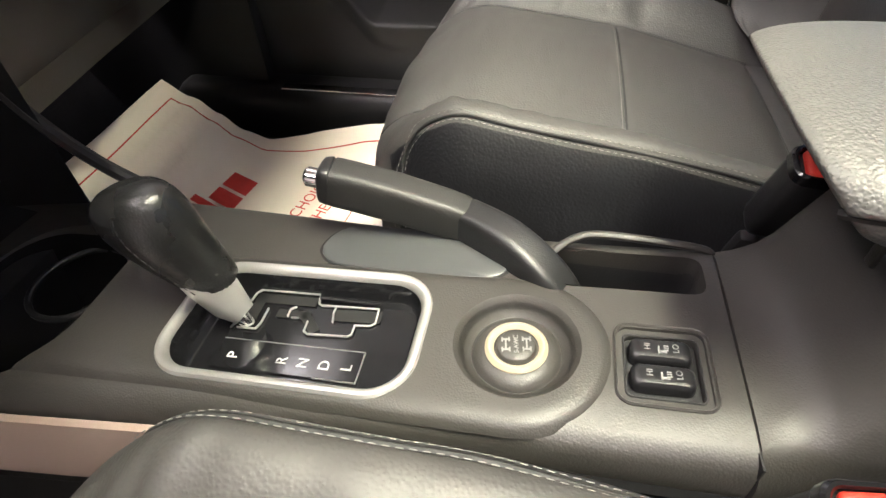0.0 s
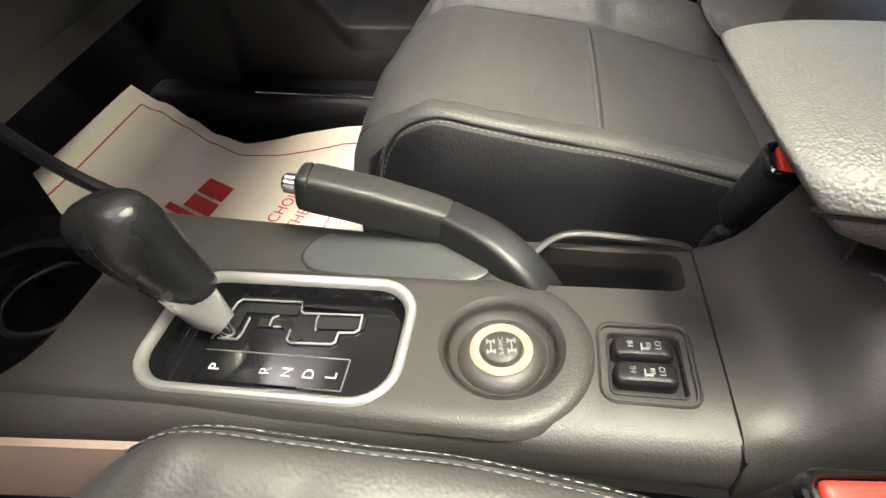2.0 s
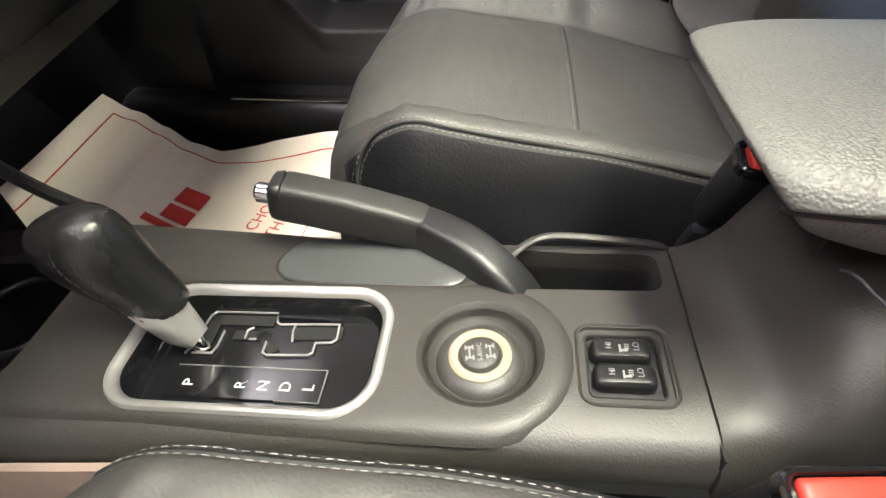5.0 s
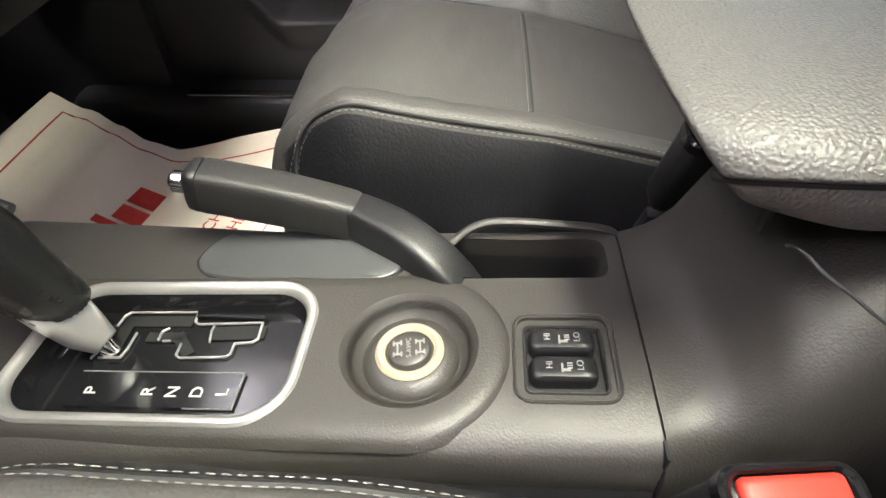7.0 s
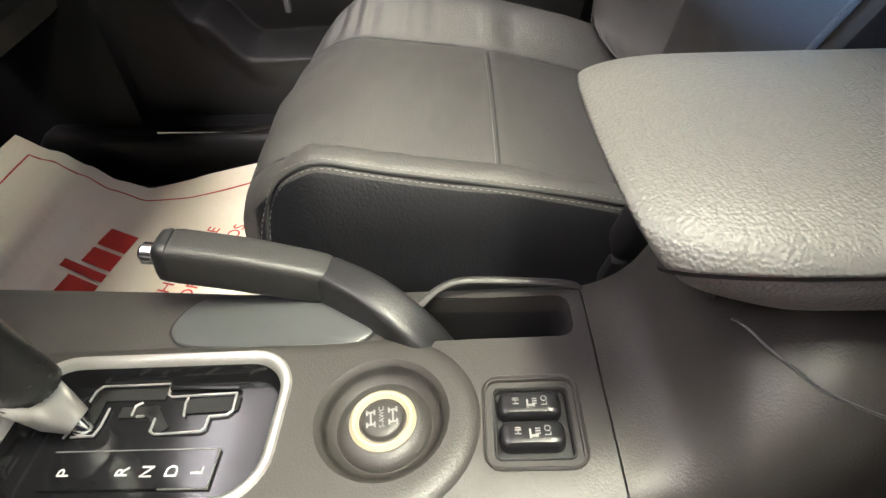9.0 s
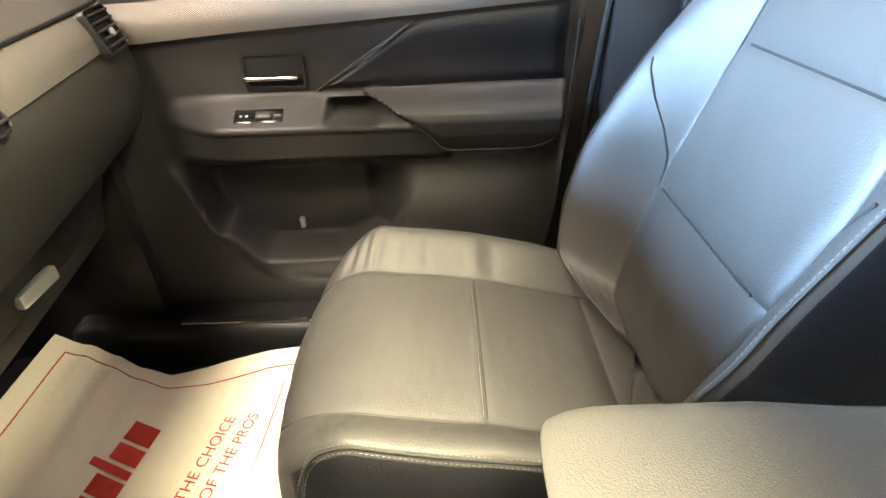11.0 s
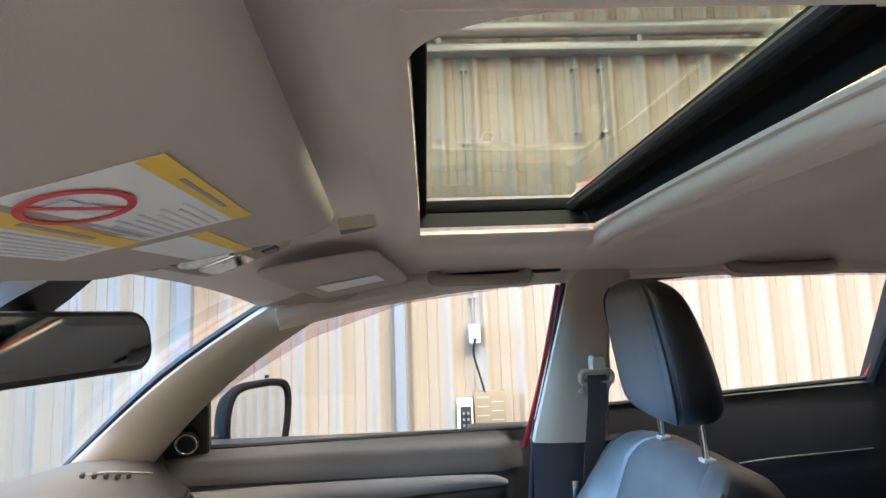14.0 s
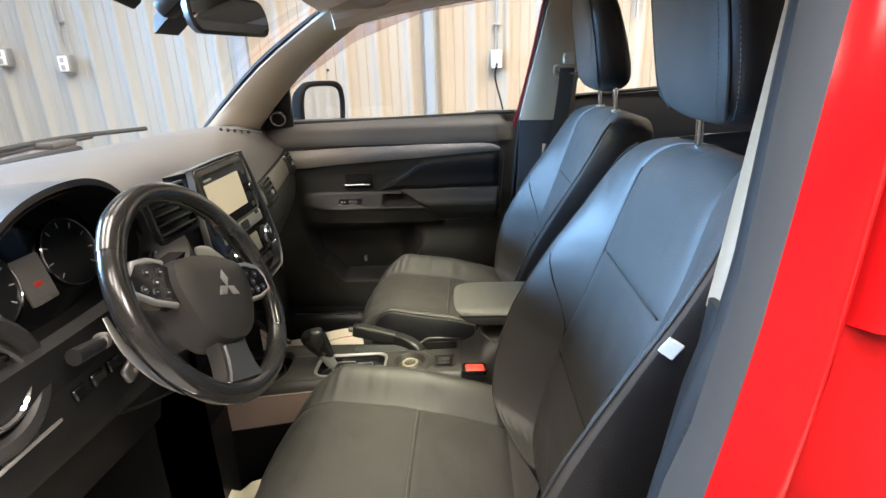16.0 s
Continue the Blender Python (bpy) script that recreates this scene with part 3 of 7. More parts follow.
# pillars beside the windscreen: flat inner face, rounded edges
for s in (1, -1):
    rings = []
    for k in range(15):
        t = 1.20 * k / 14
        a = V((-0.56, s * 0.690, 1.165)).lerp(V((-0.010, s * 0.535, 1.556)), t)      # windscreen edge
        b = V((-0.378, s * 0.735, 1.165)).lerp(V((0.052, s * 0.598, 1.505)), t)      # door edge
        bow = 0.028 * math.sin(math.pi * t)
        a = a + V((-0.2, 0, 1)) * bow
        b = b + V((-0.2, 0, 1)) * bow
        w = b - a
        n = V((0.35, -s * 0.85, -0.25)).normalized()
        n = (n - w.normalized() * n.dot(w.normalized())).normalized()
        rings.append([a, a + n * 0.008 + w * 0.06, a + n * 0.016 + w * 0.3, a + n * 0.015 + w * 0.7, a + n * 0.006 + w * 0.94, b, b - n * 0.03, a - n * 0.03])
    solo("pillar_trim", loft(rings), BEIGE, "beige windscreen pillar trim", "pillar", "structure")
    # outer red and black skin behind the trim
    skin = [V((-0.55, s * 0.765, 1.13)), V((-0.24, s * 0.705, 1.365)), V((0.05, s * 0.625, 1.560)), V((0.12, s * 0.625, 1.60))]
    solo("pillar_skin", tube(smooth_path(skin, 6), 0.022, 8), RED_PAINT, "red outer windscreen pillar", "pillar", "structure")
    solo("pillar_seal", tube(smooth_path([V((-0.565, s * 0.700, 1.165)), V((-0.29, s * 0.615, 1.395)), V((-0.014, s * 0.545, 1.560))], 6), 0.009, 8), RUBBER, "black windscreen seal beside the pillar", "trim", "structure")

# windscreen and the glass of the far doors
def ws(u, v):
    y = -0.70 + 1.40 * u
    lo = V((-0.60 - 0.24 * (1 - (y / 0.70) ** 2), y * 1.02, 1.155))
    hi = V((-0.02 - 0.07 * (1 - (y / 0.70) ** 2), y * 0.79, 1.572))
    p = lo.lerp(hi, v)
    return p + V((-0.4, 0, 0.9)) * 0.04 * math.sin(math.pi * v)


wsg = solo("window_1", sheet(ws, lin(0, 1, 20), lin(0, 1, 10)), GLASS, "clear curved windscreen", "windscreen", "structure")
wsg.visible_shadow = False


def side_y(z, s=1):
    """Lean of the side glass."""
    return s * (0.800 - 0.46 * max(0.0, z - 1.19))


FRONT_TOP = [(-0.30, 1.250), (-0.228, 1.350), (-0.10, 1.440), (0.014, 1.506), (0.21, 1.555), (0.404, 1.580), (0.58, 1.590)]


def front_glass(u, v):
    x0 = -0.30
    x = x0 + (line1(v, [(0, 0.52), (1, 0.60)]) - x0) * u
    top = curve_top(x)
    z = 1.19 + (top - 1.19) * v
    return V((x, side_y(z), z))


def curve_top(x):
    pts = FRONT_TOP
    return max(1.192, line1(x, pts))


g2 = solo("window_2", sheet(front_glass, lin(0, 1, 26), lin(0, 1, 6)), GLASS_TINT, "passenger door window glass", "window", "structure")
g2.visible_shadow = False
g3 = solo("window_3", sheet(lambda u, v: V((0.68 + 0.80 * u, side_y(1.25 + 0.33 * v) - 0.004, 1.25 + 0.33 * v)), lin(0, 1, 4), lin(0, 1, 4)), GLASS_TINT, "rear passenger door window glass", "window", "structure")
g3.visible_shadow = False
g4 = solo("window_4", sheet(lambda u, v: V((0.68 + 0.70 * u, side_y(1.25 + 0.33 * v, -1) + 0.004, 1.25 + 0.33 * v)), lin(0, 1, 4), lin(0, 1, 4)), GLASS_TINT, "rear door window glass behind the driver", "window", "structure")
g4.visible_shadow = False

# smoked rain visor along the top of the passenger window
rv = thing("rain_visor", (0.2, side_y(1.5) + 0.01, 1.5), "smoked acrylic rain visor along the window top", "rain visor")


def visor_f(u, v):
    x = line1(u, [(0, -0.265), (1, 0.60)])
    lo = line1(x, [(-0.265, 1.300), (-0.175, 1.357), (0.0, 1.455), (0.225, 1.530), (0.58, 1.570)])
    z = curve_top(x) + 0.012 - (curve_top(x) + 0.012 - lo) * v
    return V((x, side_y(z) + 0.012 + 0.012 * v, z))


part("blade", sheet(visor_f, lin(0, 1, 28), lin(0, 1, 3), (0, 0.003, 0)), VISOR_FILM, rv)
part("clip", rbox((-0.10, side_y(1.36) - 0.0, 1.372), (0.008, 0.012, 0.008), 0.002), PLASTIC_BLACK, rv)

rv2 = thing("rain_visor", (1.05, 0.70, 1.57), "smoked acrylic rain visor along the rear window top", "rain visor")
part("blade", sheet(lambda u, v: V((0.72 + 0.70 * u, side_y(1.592 - 0.034 * v) + 0.012 + 0.012 * v, 1.592 - 0.034 * v + 0.006 * math.sin(math.pi * u))), lin(0, 1, 12), lin(0, 1, 3), (0, 0.003, 0)), VISOR_FILM, rv2)

# frame strip over the passenger window, and its black seal
fr = [(x, side_y(z) - 0.006, z + 0.010) for x, z in [(-0.33, 1.185)] + FRONT_TOP]
solo("window_seal", tube(smooth_path(fr, 5), 0.011, 8), RUBBER, "black rubber seal round the passenger window", "trim", "structure")

# pillar between the doors, passenger side: beige above, dark below
def bpil(y_in, s):
    def f(u, v):
        z = 1.195 + (1.59 - 1.195) * v
        x0 = (0.524 + 0.084 * v) if s > 0 else line1(z, [(1.16, 0.537), (1.21, 0.552), (1.427, 0.614), (1.62, 0.67)])
        x1 = 0.700 + 0.05 * sst(0.75, 1.0, v)
        x = x0 + (x1 - x0) * u
        y = (y_in - 0.26 * max(0, z - 1.19)) + 0.016 * (1 - math.sin(math.pi * min(1, max(0, u * 0.9 + 0.05)))) ** 2
        return V((x, s * y, z))
    return f


for s in (1, -1):
    solo("pillar_upper", sheet(bpil(0.715, s), lin(0, 1, 12), lin(0, 1, 14), (0, s * 0.05, 0)), BEIGE, "beige upper door pillar trim", "pillar", "structure")
    solo("pillar_lower", sheet(lambda u, v: V(((0.508 if s > 0 else 0.512) + 0.018 * v + 0.22 * u, s * (0.735 - 0.03 * math.sin(math.pi * u)), 0.46 + 0.735 * v)), lin(0, 1, 10), lin(0, 1, 10), (0, s * 0.05, 0)), PLASTIC_BLACK, "black lower door pillar trim", "pillar", "structure")
    edge = [(0.484, s * 0.760, 0.50), (0.500, s * 0.762, 0.85), (0.529, s * 0.754, 1.20), (0.540, s * 0.743, 1.25), (0.566, s * 0.703, 1.375), (0.596, s * 0.654, 1.556), (0.590, s * 0.648, 1.580), (0.560, s * 0.642, 1.592)]
    if s > 0:
        solo("door_seal", tube(smooth_path(edge, 6), 0.0065, 8), RUBBER, "black rubber door seal on the pillar", "trim", "structure")
        solo("door_jamb", rbox((0.475, 0.835, 0.79), (0.20, 0.05, 0.86), 0.01), PLASTIC_BLACK, "black door jamb behind the passenger door", "trim", "structure")
# red sliver of the passenger door's frame behind the seal
solo("door_frame_edge", tube(smooth_path([(0.512, 0.79, 1.17), (0.530, 0.775, 1.24), (0.558, 0.733, 1.37), (0.591, 0.675, 1.563)], 6), 0.0065, 8), RED_DARK, "red painted edge of the door frame", "trim", "structure")

# the car's floor, sills and closing panels
solo("floor_carpet", merged(rbox((0.55, 0, 0.385), (3.2, 1.46, 0.03), 0.01), rbox((-0.86, 0.02, 0.62), (0.05, 1.46, 0.55), 0.01, 2, Euler((0, radians(-28), 0)).to_matrix())), CARPET, "black carpeted car floor", "carpet", "structure")
for s in (1, -1):
    solo("sill", rbox((0.1, s * 0.735, 0.44), (1.3, 0.11, 0.13), 0.03, 3), PLASTIC_BLACK, "black plastic door sill", "sill", "structure")
    sc = thing("scuff_plate", (-0.12, s * 0.70, 0.51), "thin bright scuff strip on the sill", "scuff plate")
    part("strip", rbox((-0.10, s * 0.705, 0.5065), (0.42, 0.022, 0.005), 0.002), CHROME, sc)
solo("firewall", rbox((-1.02, 0, 0.78), (0.05, 1.5, 0.75), 0.02), CARPET, "black padded front bulkhead", "bulkhead", "structure")
solo("bonnet", sheet(lambda u, v: V((-0.84 - 1.0 * u, -0.75 + 1.5 * v, 1.10 - 0.14 * u - 0.05 * (2 * v - 1) ** 2)), lin(0, 1, 8), lin(0, 1, 8), (0, 0, -0.03)), RED_PAINT, "red car bonnet", "bonnet", "structure")
solo("tailgate", merged(rbox((2.15, 0, 0.80), (0.06, 1.4, 0.70), 0.03), rbox((2.13, 0, 1.61), (0.06, 1.3, 0.08), 0.02)), PLASTIC_BLACK, "black inner tailgate trim below the rear window", "tailgate", "structure")
g5 = solo("window_5", sheet(lambda u, v: V((2.16 - 0.05 * v, -0.66 + 1.32 * u, 1.14 + 0.46 * v)), lin(0, 1, 6), lin(0, 1, 4)), GLASS_TINT, "rear window glass", "window", "structure")
g5.visible_shadow = False
for s in (1, -1):
    solo("rear_quarter", rbox((1.78, s * 0.70, 0.84), (0.78, 0.06, 0.78), 0.03), PLASTIC_BLACK, "black rear quarter trim", "trim", "structure")
    solo("rear_post", rbox((2.08, s * 0.68, 1.40), (0.12, 0.06, 0.46), 0.02), PLASTIC_BLACK, "black rear corner post", "pillar", "structure")


# ---- front seats ----
def cushion_z(x):
    return line1(x, [(0.04, 0.728), (0.12, 0.734), (0.29, 0.712), (0.46, 0.668), (0.56, 0.655)])


def mirrored(half):
    """A closed ring from a half outline (y >= 0, top centre first, bottom centre last)."""
    return half + [(-y, z) for y, z in half[-2:0:-1]]


def cushion_ring(x, cy, xo):
    """Section of the cushion; the nose is rounded in plan, its corners set back."""
    rise, reach = (0.016, 0.012) if cy < 0 else (0.0, 0.0)
    w = line1(x, [(0.02, 0.222), (0.045, 0.243), (0.09, 0.256), (0.25, 0.265), (0.56, 0.258)])
    zc = cushion_z(x)
    # the nose rolls down at the front
    d = x - 0.02
    r = 0.080
    nose = 0.0 if d > r else -(r - math.sqrt(max(0.0, r * r - (r - d) ** 2))) * 0.88
    b = line1(x, [(0.02, 0.20), (0.11, 0.92), (0.40, 1.0), (0.56, 0.75)]) * (1.06 if cy < 0 else 1.0)
    lift = -0.16 + 0.05 * (1 - sst(0.02, 0.11, x))
    dome = 0.007 * math.sin(math.pi * sst(0.05, 0.55, x))
    half = [(0, nose + dome), (0.30 * w, nose + dome * 0.8), (0.48 * w, nose + dome * 0.3 - 0.001), (0.53 * w, nose - 0.002), (0.55 * w, nose - 0.004), (0.575 * w, nose + 0.001), (0.64 * w, nose + 0.017 * b),
            (0.71 * w, nose + 0.035 * b), (0.765 * w, nose + 0.043 * b), (0.81 * w, nose + 0.044 * b), (0.835 * w, nose + 0.041 * b), (0.845 * w, nose + 0.038 * b), (0.857 * w, nose + 0.037 * b - 0.002), (0.90 * w, nose * 0.9 + 0.026 * b - 0.008),
            (0.96 * w, nose * 0.6 - 0.022), (1.0 * w, -0.062), (0.995 * w, -0.105), (0.95 * w, lift), (0.5 * w, lift), (0, lift)]
    out = []
    for y, z in mirrored(half):
        back = 0.052 * min(1.0, abs(y) / 0.25) ** 2.4 * (1 - sst(0.02, 0.24, x))
        out.append(V((x + xo - reach * (1 - sst(0.02, 0.25, x)) + back, cy + y, zc + z + rise)))
    return out


def cushion_at(x, k, cy, xo, mirror=False):
    """A point of the cushion between two of its section's points."""
    ring = cushion_ring(x, cy, xo)
    a = int(k)
    p, q = (ring[-a], ring[-a - 1]) if mirror else (ring[a], ring[a + 1])
    return p.lerp(q, k - a)


BX, BZ, BT = 0.503, 0.665, radians(17.5)     # foot of the backrest's front face and its lean


def back_point(y, s, n, cy, xo):
    """A point s metres up the backrest's face and n metres out of it."""
    s += 0.013 * sst(0.42, 0.60, s)
    return V((BX + xo + s * math.sin(BT) - n * math.cos(BT), cy + y, BZ + (0.016 if cy < 0 else 0.011) + s * math.cos(BT) + n * math.sin(BT)))


def back_ring(s, cy, xo):
    w = line1(s, [(0.0, 0.212), (0.08, 0.250), (0.20, 0.272), (0.34, 0.266), (0.46, 0.252), (0.54, 0.236), (0.585, 0.208), (0.605, 0.165), (0.612, 0.11)])
    b = line1(s, [(0.0, 0.075), (0.08, 0.092), (0.16, 0.098), (0.23, 0.092), (0.29, 0.081), (0.35, 0.067), (0.40, 0.052), (0.47, 0.031), (0.54, 0.012), (0.612, 0.0)])      # height of the bolster's edge
    d = 0.612 - s
    r = 0.07
    top = 0.0 if d > r else -(r - math.sqrt(max(0.0, r * r - (r - d) ** 2))) * 0.95
    belly = 0.012 * math.exp(-((s - 0.17) / 0.12) ** 2)
    T = -0.135 + 0.03 * sst(0.3, 0.6, s)
    half = [(0, top + belly), (0.30 * w, top + belly), (0.50 * w, top + belly - 0.001), (0.555 * w, top + belly * 0.8 - 0.004), (0.575 * w, top - 0.006), (0.60 * w, top + 0.02 * b), (0.67 * w, top + 0.26 * b),
            (0.75 * w, top + 0.58 * b), (0.82 * w, top + 0.82 * b), (0.87 * w, top + 0.95 * b), (0.905 * w, top + 1.0 * b), (0.917 * w, top + 0.995 * b - 0.001), (0.932 * w, top + 0.97 * b - 0.004), (0.972 * w, top * 0.9 + 0.72 * b - 0.014),
            (1.0 * w, top * 0.6 + 0.25 * b - 0.036), (1.0 * w, -0.085), (0.965 * w, -0.115), (0.90 * w, T), (0.5 * w, T - 0.004), (0, T - 0.006)]
    return [back_point(y, s, n, cy, xo) for y, n in mirrored(half)]


def ring_pick(fn, stations, k, cy, xo, mirror=False):
    """The line that a seam follows: point k of every ring."""
    out = []
    for s in stations:
        ring = fn(s, cy, xo)
        out.append(ring[-k] if mirror else ring[k])
    return out


def subdiv(ob, n):
    md = ob.modifiers.new("smooth", "SUBSURF")
    md.levels = md.render_levels = n
    return ob


def headrest_ring(t, cy, xo, grow=1.0):
    z = 1.298 + 0.258 * t
    cx = 0.714 - 0.054 * t ** 1.3 + xo
    e = math.sqrt(max(0.0, 1 - abs(2 * t - 1) ** 4.5)) * 0.30 + 0.70 * (1 - abs(2 * t - 1) ** 9)
    w = (0.118 + 0.016 * math.sin(math.pi * min(1, t * 0.9 + 0.1))) * e ** 0.6
    th = (0.058 - 0.018 * t) * e ** 0.75
    pts = []
    n = 28
    for k in range(n):
        a = 2 * math.pi * k / n
        c, s = math.cos(a), math.sin(a)
        px = math.copysign(abs(c) ** 0.55, c)
        py = math.copysign(abs(s) ** 0.55, s)
        pts.append(V((cx - th * px * grow, cy + w * py * grow, z)))
    return pts


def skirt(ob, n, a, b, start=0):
    """Give the upright sides of a cushion, points a to b of its n-point rings, black vinyl with side shade in its
    colour.
    """
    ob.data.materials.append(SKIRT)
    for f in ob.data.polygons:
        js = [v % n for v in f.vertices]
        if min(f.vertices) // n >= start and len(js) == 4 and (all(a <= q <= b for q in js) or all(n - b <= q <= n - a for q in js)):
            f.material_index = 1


SLACK = []
for slack_name, slack_size in (("broad_slack", 0.085), ("fine_slack", 0.026)):
    tx = bpy.data.textures.new(slack_name, "CLOUDS")
    tx.noise_scale, tx.noise_depth = slack_size, 1
    SLACK.append(tx)


def slacken(ob, n, weights, rows, broad=0.0085, fine=0.0026):
    """Loose, slightly rumpled leather between the seams."""
    g = ob.vertex_groups.new(name="slack")
    for i in rows:
        for k, wt in weights.items():
            g.add([i * n + k] + ([i * n + n - k] if k else []), wt, "REPLACE")
    for tx, strength in zip(SLACK, (broad, fine)):
        md = ob.modifiers.new("slack", "DISPLACE")
        md.texture, md.texture_coords, md.strength, md.mid_level, md.vertex_group = tx, "LOCAL", strength, 0.5, "slack"


def build_seat(name, cy, xo, label):
    seat = thing(name, (0.30 + xo, cy, 0.40), label, "car seat", "front seats")
    seat_y = cy
    cy = cy + (0.013 if cy < 0 else 0.0)
    xs = [0.02, 0.023, 0.031] + [round(0.041 + 0.0075 * k, 4) for k in range(32)] + [0.282, 0.287, 0.292, 0.305, 0.32, 0.33, 0.34, 0.36, 0.38, 0.40, 0.43, 0.455, 0.460, 0.465, 0.50, 0.56]
    rings = [cushion_ring(x, cy, xo) for x in xs]
    outer = cy > 0
    for x, ring in zip(xs, rings):      # pressed-in cross seams of the seat's middle
        if x in (0.287, 0.460):
            for k in (0, 1, 2, 3, -1, -2, -3):
                ring[k].z -= 0.0045
        # gathered folds that run up the bolsters from their inner seam
        for k, share in ((5, 0.5), (6, 1.0), (7, 0.9), (8, 0.55), (9, 0.2)):
            for kk in (k, -k):
                deep = 0.0075 if (kk > 0) == outer else 0.0045
                for fx, fw in ((0.078, 0.0062), (0.101, 0.0056), (0.126, 0.0066), (0.176, 0.0075), (0.213, 0.006), (0.322, 0.009)):
                    e = math.exp(-((x - fx - 0.0016 * (k - 7)) / fw) ** 2)
                    ring[kk].z -= deep * share * e * (1.0 if fx < 0.15 else 0.7)
    cu = subdiv(part("cushion", loft(rings), LEATHER_SOFT, seat, "black leather cushion with raised bolsters", angle=80), 2)
    slacken(cu, 38, {0: 1, 1: 1, 2: 0.5, 3: 0.15, 6: 0.4, 7: 0.5, 8: 0.4, 14: 0.9, 15: 1, 16: 0.6}, [i for i, x in enumerate(xs) if x not in (0.282, 0.287, 0.292, 0.455, 0.460, 0.465)])
    st = [0.098, 0.125, 0.16, 0.20, 0.25, 0.34, 0.40, 0.462, 0.51, 0.54]
    for mirror in (False, True):
        sg = -1 if mirror else 1
        # the side panel's seam comes forward along the bolster and turns down round the corner
        for k, lift, fore in ((10.0, 0.0012, -0.006), (12.0, 0.0016, 0.004)):
            turn = [(0.041 + fore, 16.0), (0.042 + fore, 15.2), (0.044 + fore, 14.3), (0.049 + fore, 13.5), (0.058 + fore, max(12.8, k + 0.7)), (0.075 + fore * 0.6, k + 0.2)]
            line = [cushion_at(x, q, cy, xo, mirror) for x, q in turn] + [cushion_at(x, k, cy, xo, mirror) for x in st]
            part("stitching", stitches(smooth_path(line, 6), (-0.25, sg * 0.6, 0.75), lift=lift), THREAD, cu, "pale double stitching")
        line = [cushion_at(x, q, cy, xo, mirror) for x, q in ((0.041, 16.0), (0.042, 15.2), (0.044, 14.3), (0.049, 13.5), (0.057, 12.6), (0.074, 11.6))] + [cushion_at(x, 11.0, cy, xo, mirror) for x in st]
        part("seam", tube([p + V((0, sg * 0.0004, 0.0002)) for p in smooth_path(line, 5)], 0.0016, 6), THREAD_DARK, cu)
        line = smooth_path([cushion_at(x, 4.0, cy, xo, mirror) for x in [0.03, 0.045, 0.07] + st[:8]], 5)
        part("seam", tube([p + V((0, 0, 0.0005)) for p in line], 0.0015, 6), THREAD_DARK, cu)
    for x in (0.287, 0.460):
        row = [cushion_at(x, q, cy, xo, m) - V((0, 0, 0.0040)) for q, m in ((3.9, True), (3.0, True), (2.0, True), (1.0, True))] + [cushion_at(x, q, cy, xo) - V((0, 0, 0.0040)) for q in (0.0, 1.0, 2.0, 3.0, 3.9)]
        part("seam", tube(smooth_path(row, 4), 0.0014, 6), THREAD_DARK, cu)
        part("piping", tube([p + V((-0.0042, 0, 0.0022)) for p in smooth_path(row, 4)[3:-3]], 0.0006, 6), THREAD, cu, "pale piped edge across the middle")
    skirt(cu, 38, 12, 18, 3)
    cy = seat_y
    # plinth, slides and lever
    part("plinth", rbox((0.30 + xo, cy, 0.515), (0.40, 0.40, 0.115), 0.03, 3), PLASTIC_BLACK, seat, "black plastic seat plinth")
    for sy in (-0.19, 0.19):
        part("slide_rail", rbox((0.27 + xo, cy + sy, 0.425), (0.58, 0.04, 0.055), 0.008), GALVANISED, seat, "steel slide rail")
    part("slide_lever", tube(smooth_path([(0.10 + xo, cy - 0.17, 0.50), (0.035 + xo, cy - 0.17, 0.505), (0.025 + xo, cy - 0.12, 0.51), (0.025 + xo, cy + 0.12, 0.51), (0.035 + xo, cy + 0.17, 0.505), (0.10 + xo, cy + 0.17, 0.50)], 5), 0.007, 8), RUBBER, seat)
    part("side_cover", rbox((0.36 + xo, cy + (0.262 if cy > 0 else -0.262), 0.575), (0.42, 0.03, 0.10), 0.014, 3), PLASTIC_BLACK, seat)
    # backrest
    ss = [0.0, 0.04, 0.09, 0.14, 0.195, 0.2, 0.205, 0.25, 0.31, 0.37, 0.402, 0.407, 0.412, 0.46, 0.51, 0.55, 0.58, 0.598, 0.607, 0.612]
    rings = [back_ring(s, cy, xo) for s in ss]
    out = V((-math.cos(BT), 0, math.sin(BT)))
    for s, ring in zip(ss, rings):
        if s in (0.2, 0.407):
            for k in (0, 1, 2, 3, -1, -2, -3):
                ring[k] -= out * 0.0055
    bk = subdiv(part("backrest", loft(rings), LEATHER_SOFT, seat, "black leather backrest with side bolsters", angle=80), 2)
    slacken(bk, 38, {0: 1, 1: 1, 2: 0.4, 6: 0.5, 7: 0.9, 8: 0.7, 9: 0.3, 14: 0.8, 15: 1, 16: 0.7}, [i for i, s in enumerate(ss) if s not in (0.195, 0.2, 0.205, 0.402, 0.407, 0.412)])
    st = [0.02, 0.09, 0.14, 0.2, 0.25, 0.31, 0.37, 0.42, 0.46, 0.51, 0.55, 0.58]
    for mirror in (False, True):
        sg = -1 if mirror else 1
        line = smooth_path(ring_pick(back_ring, st, 11, cy, xo, mirror), 5)
        part("seam", tube(line, 0.0017, 6), THREAD_DARK, bk)
        for k in (10,):
            line = smooth_path(ring_pick(back_ring, st, k, cy, xo, mirror), 5)
            part("stitching", stitches(line, tuple(out * 0.8 + V((0, sg * 0.6, 0))), lift=0.0014), THREAD, bk, "pale double stitching")
        line = smooth_path(ring_pick(back_ring, st[:-1], 4, cy, xo, mirror), 5)
        part("seam", tube([p + out * 0.0006 for p in line], 0.0018, 6), THREAD_DARK, bk)
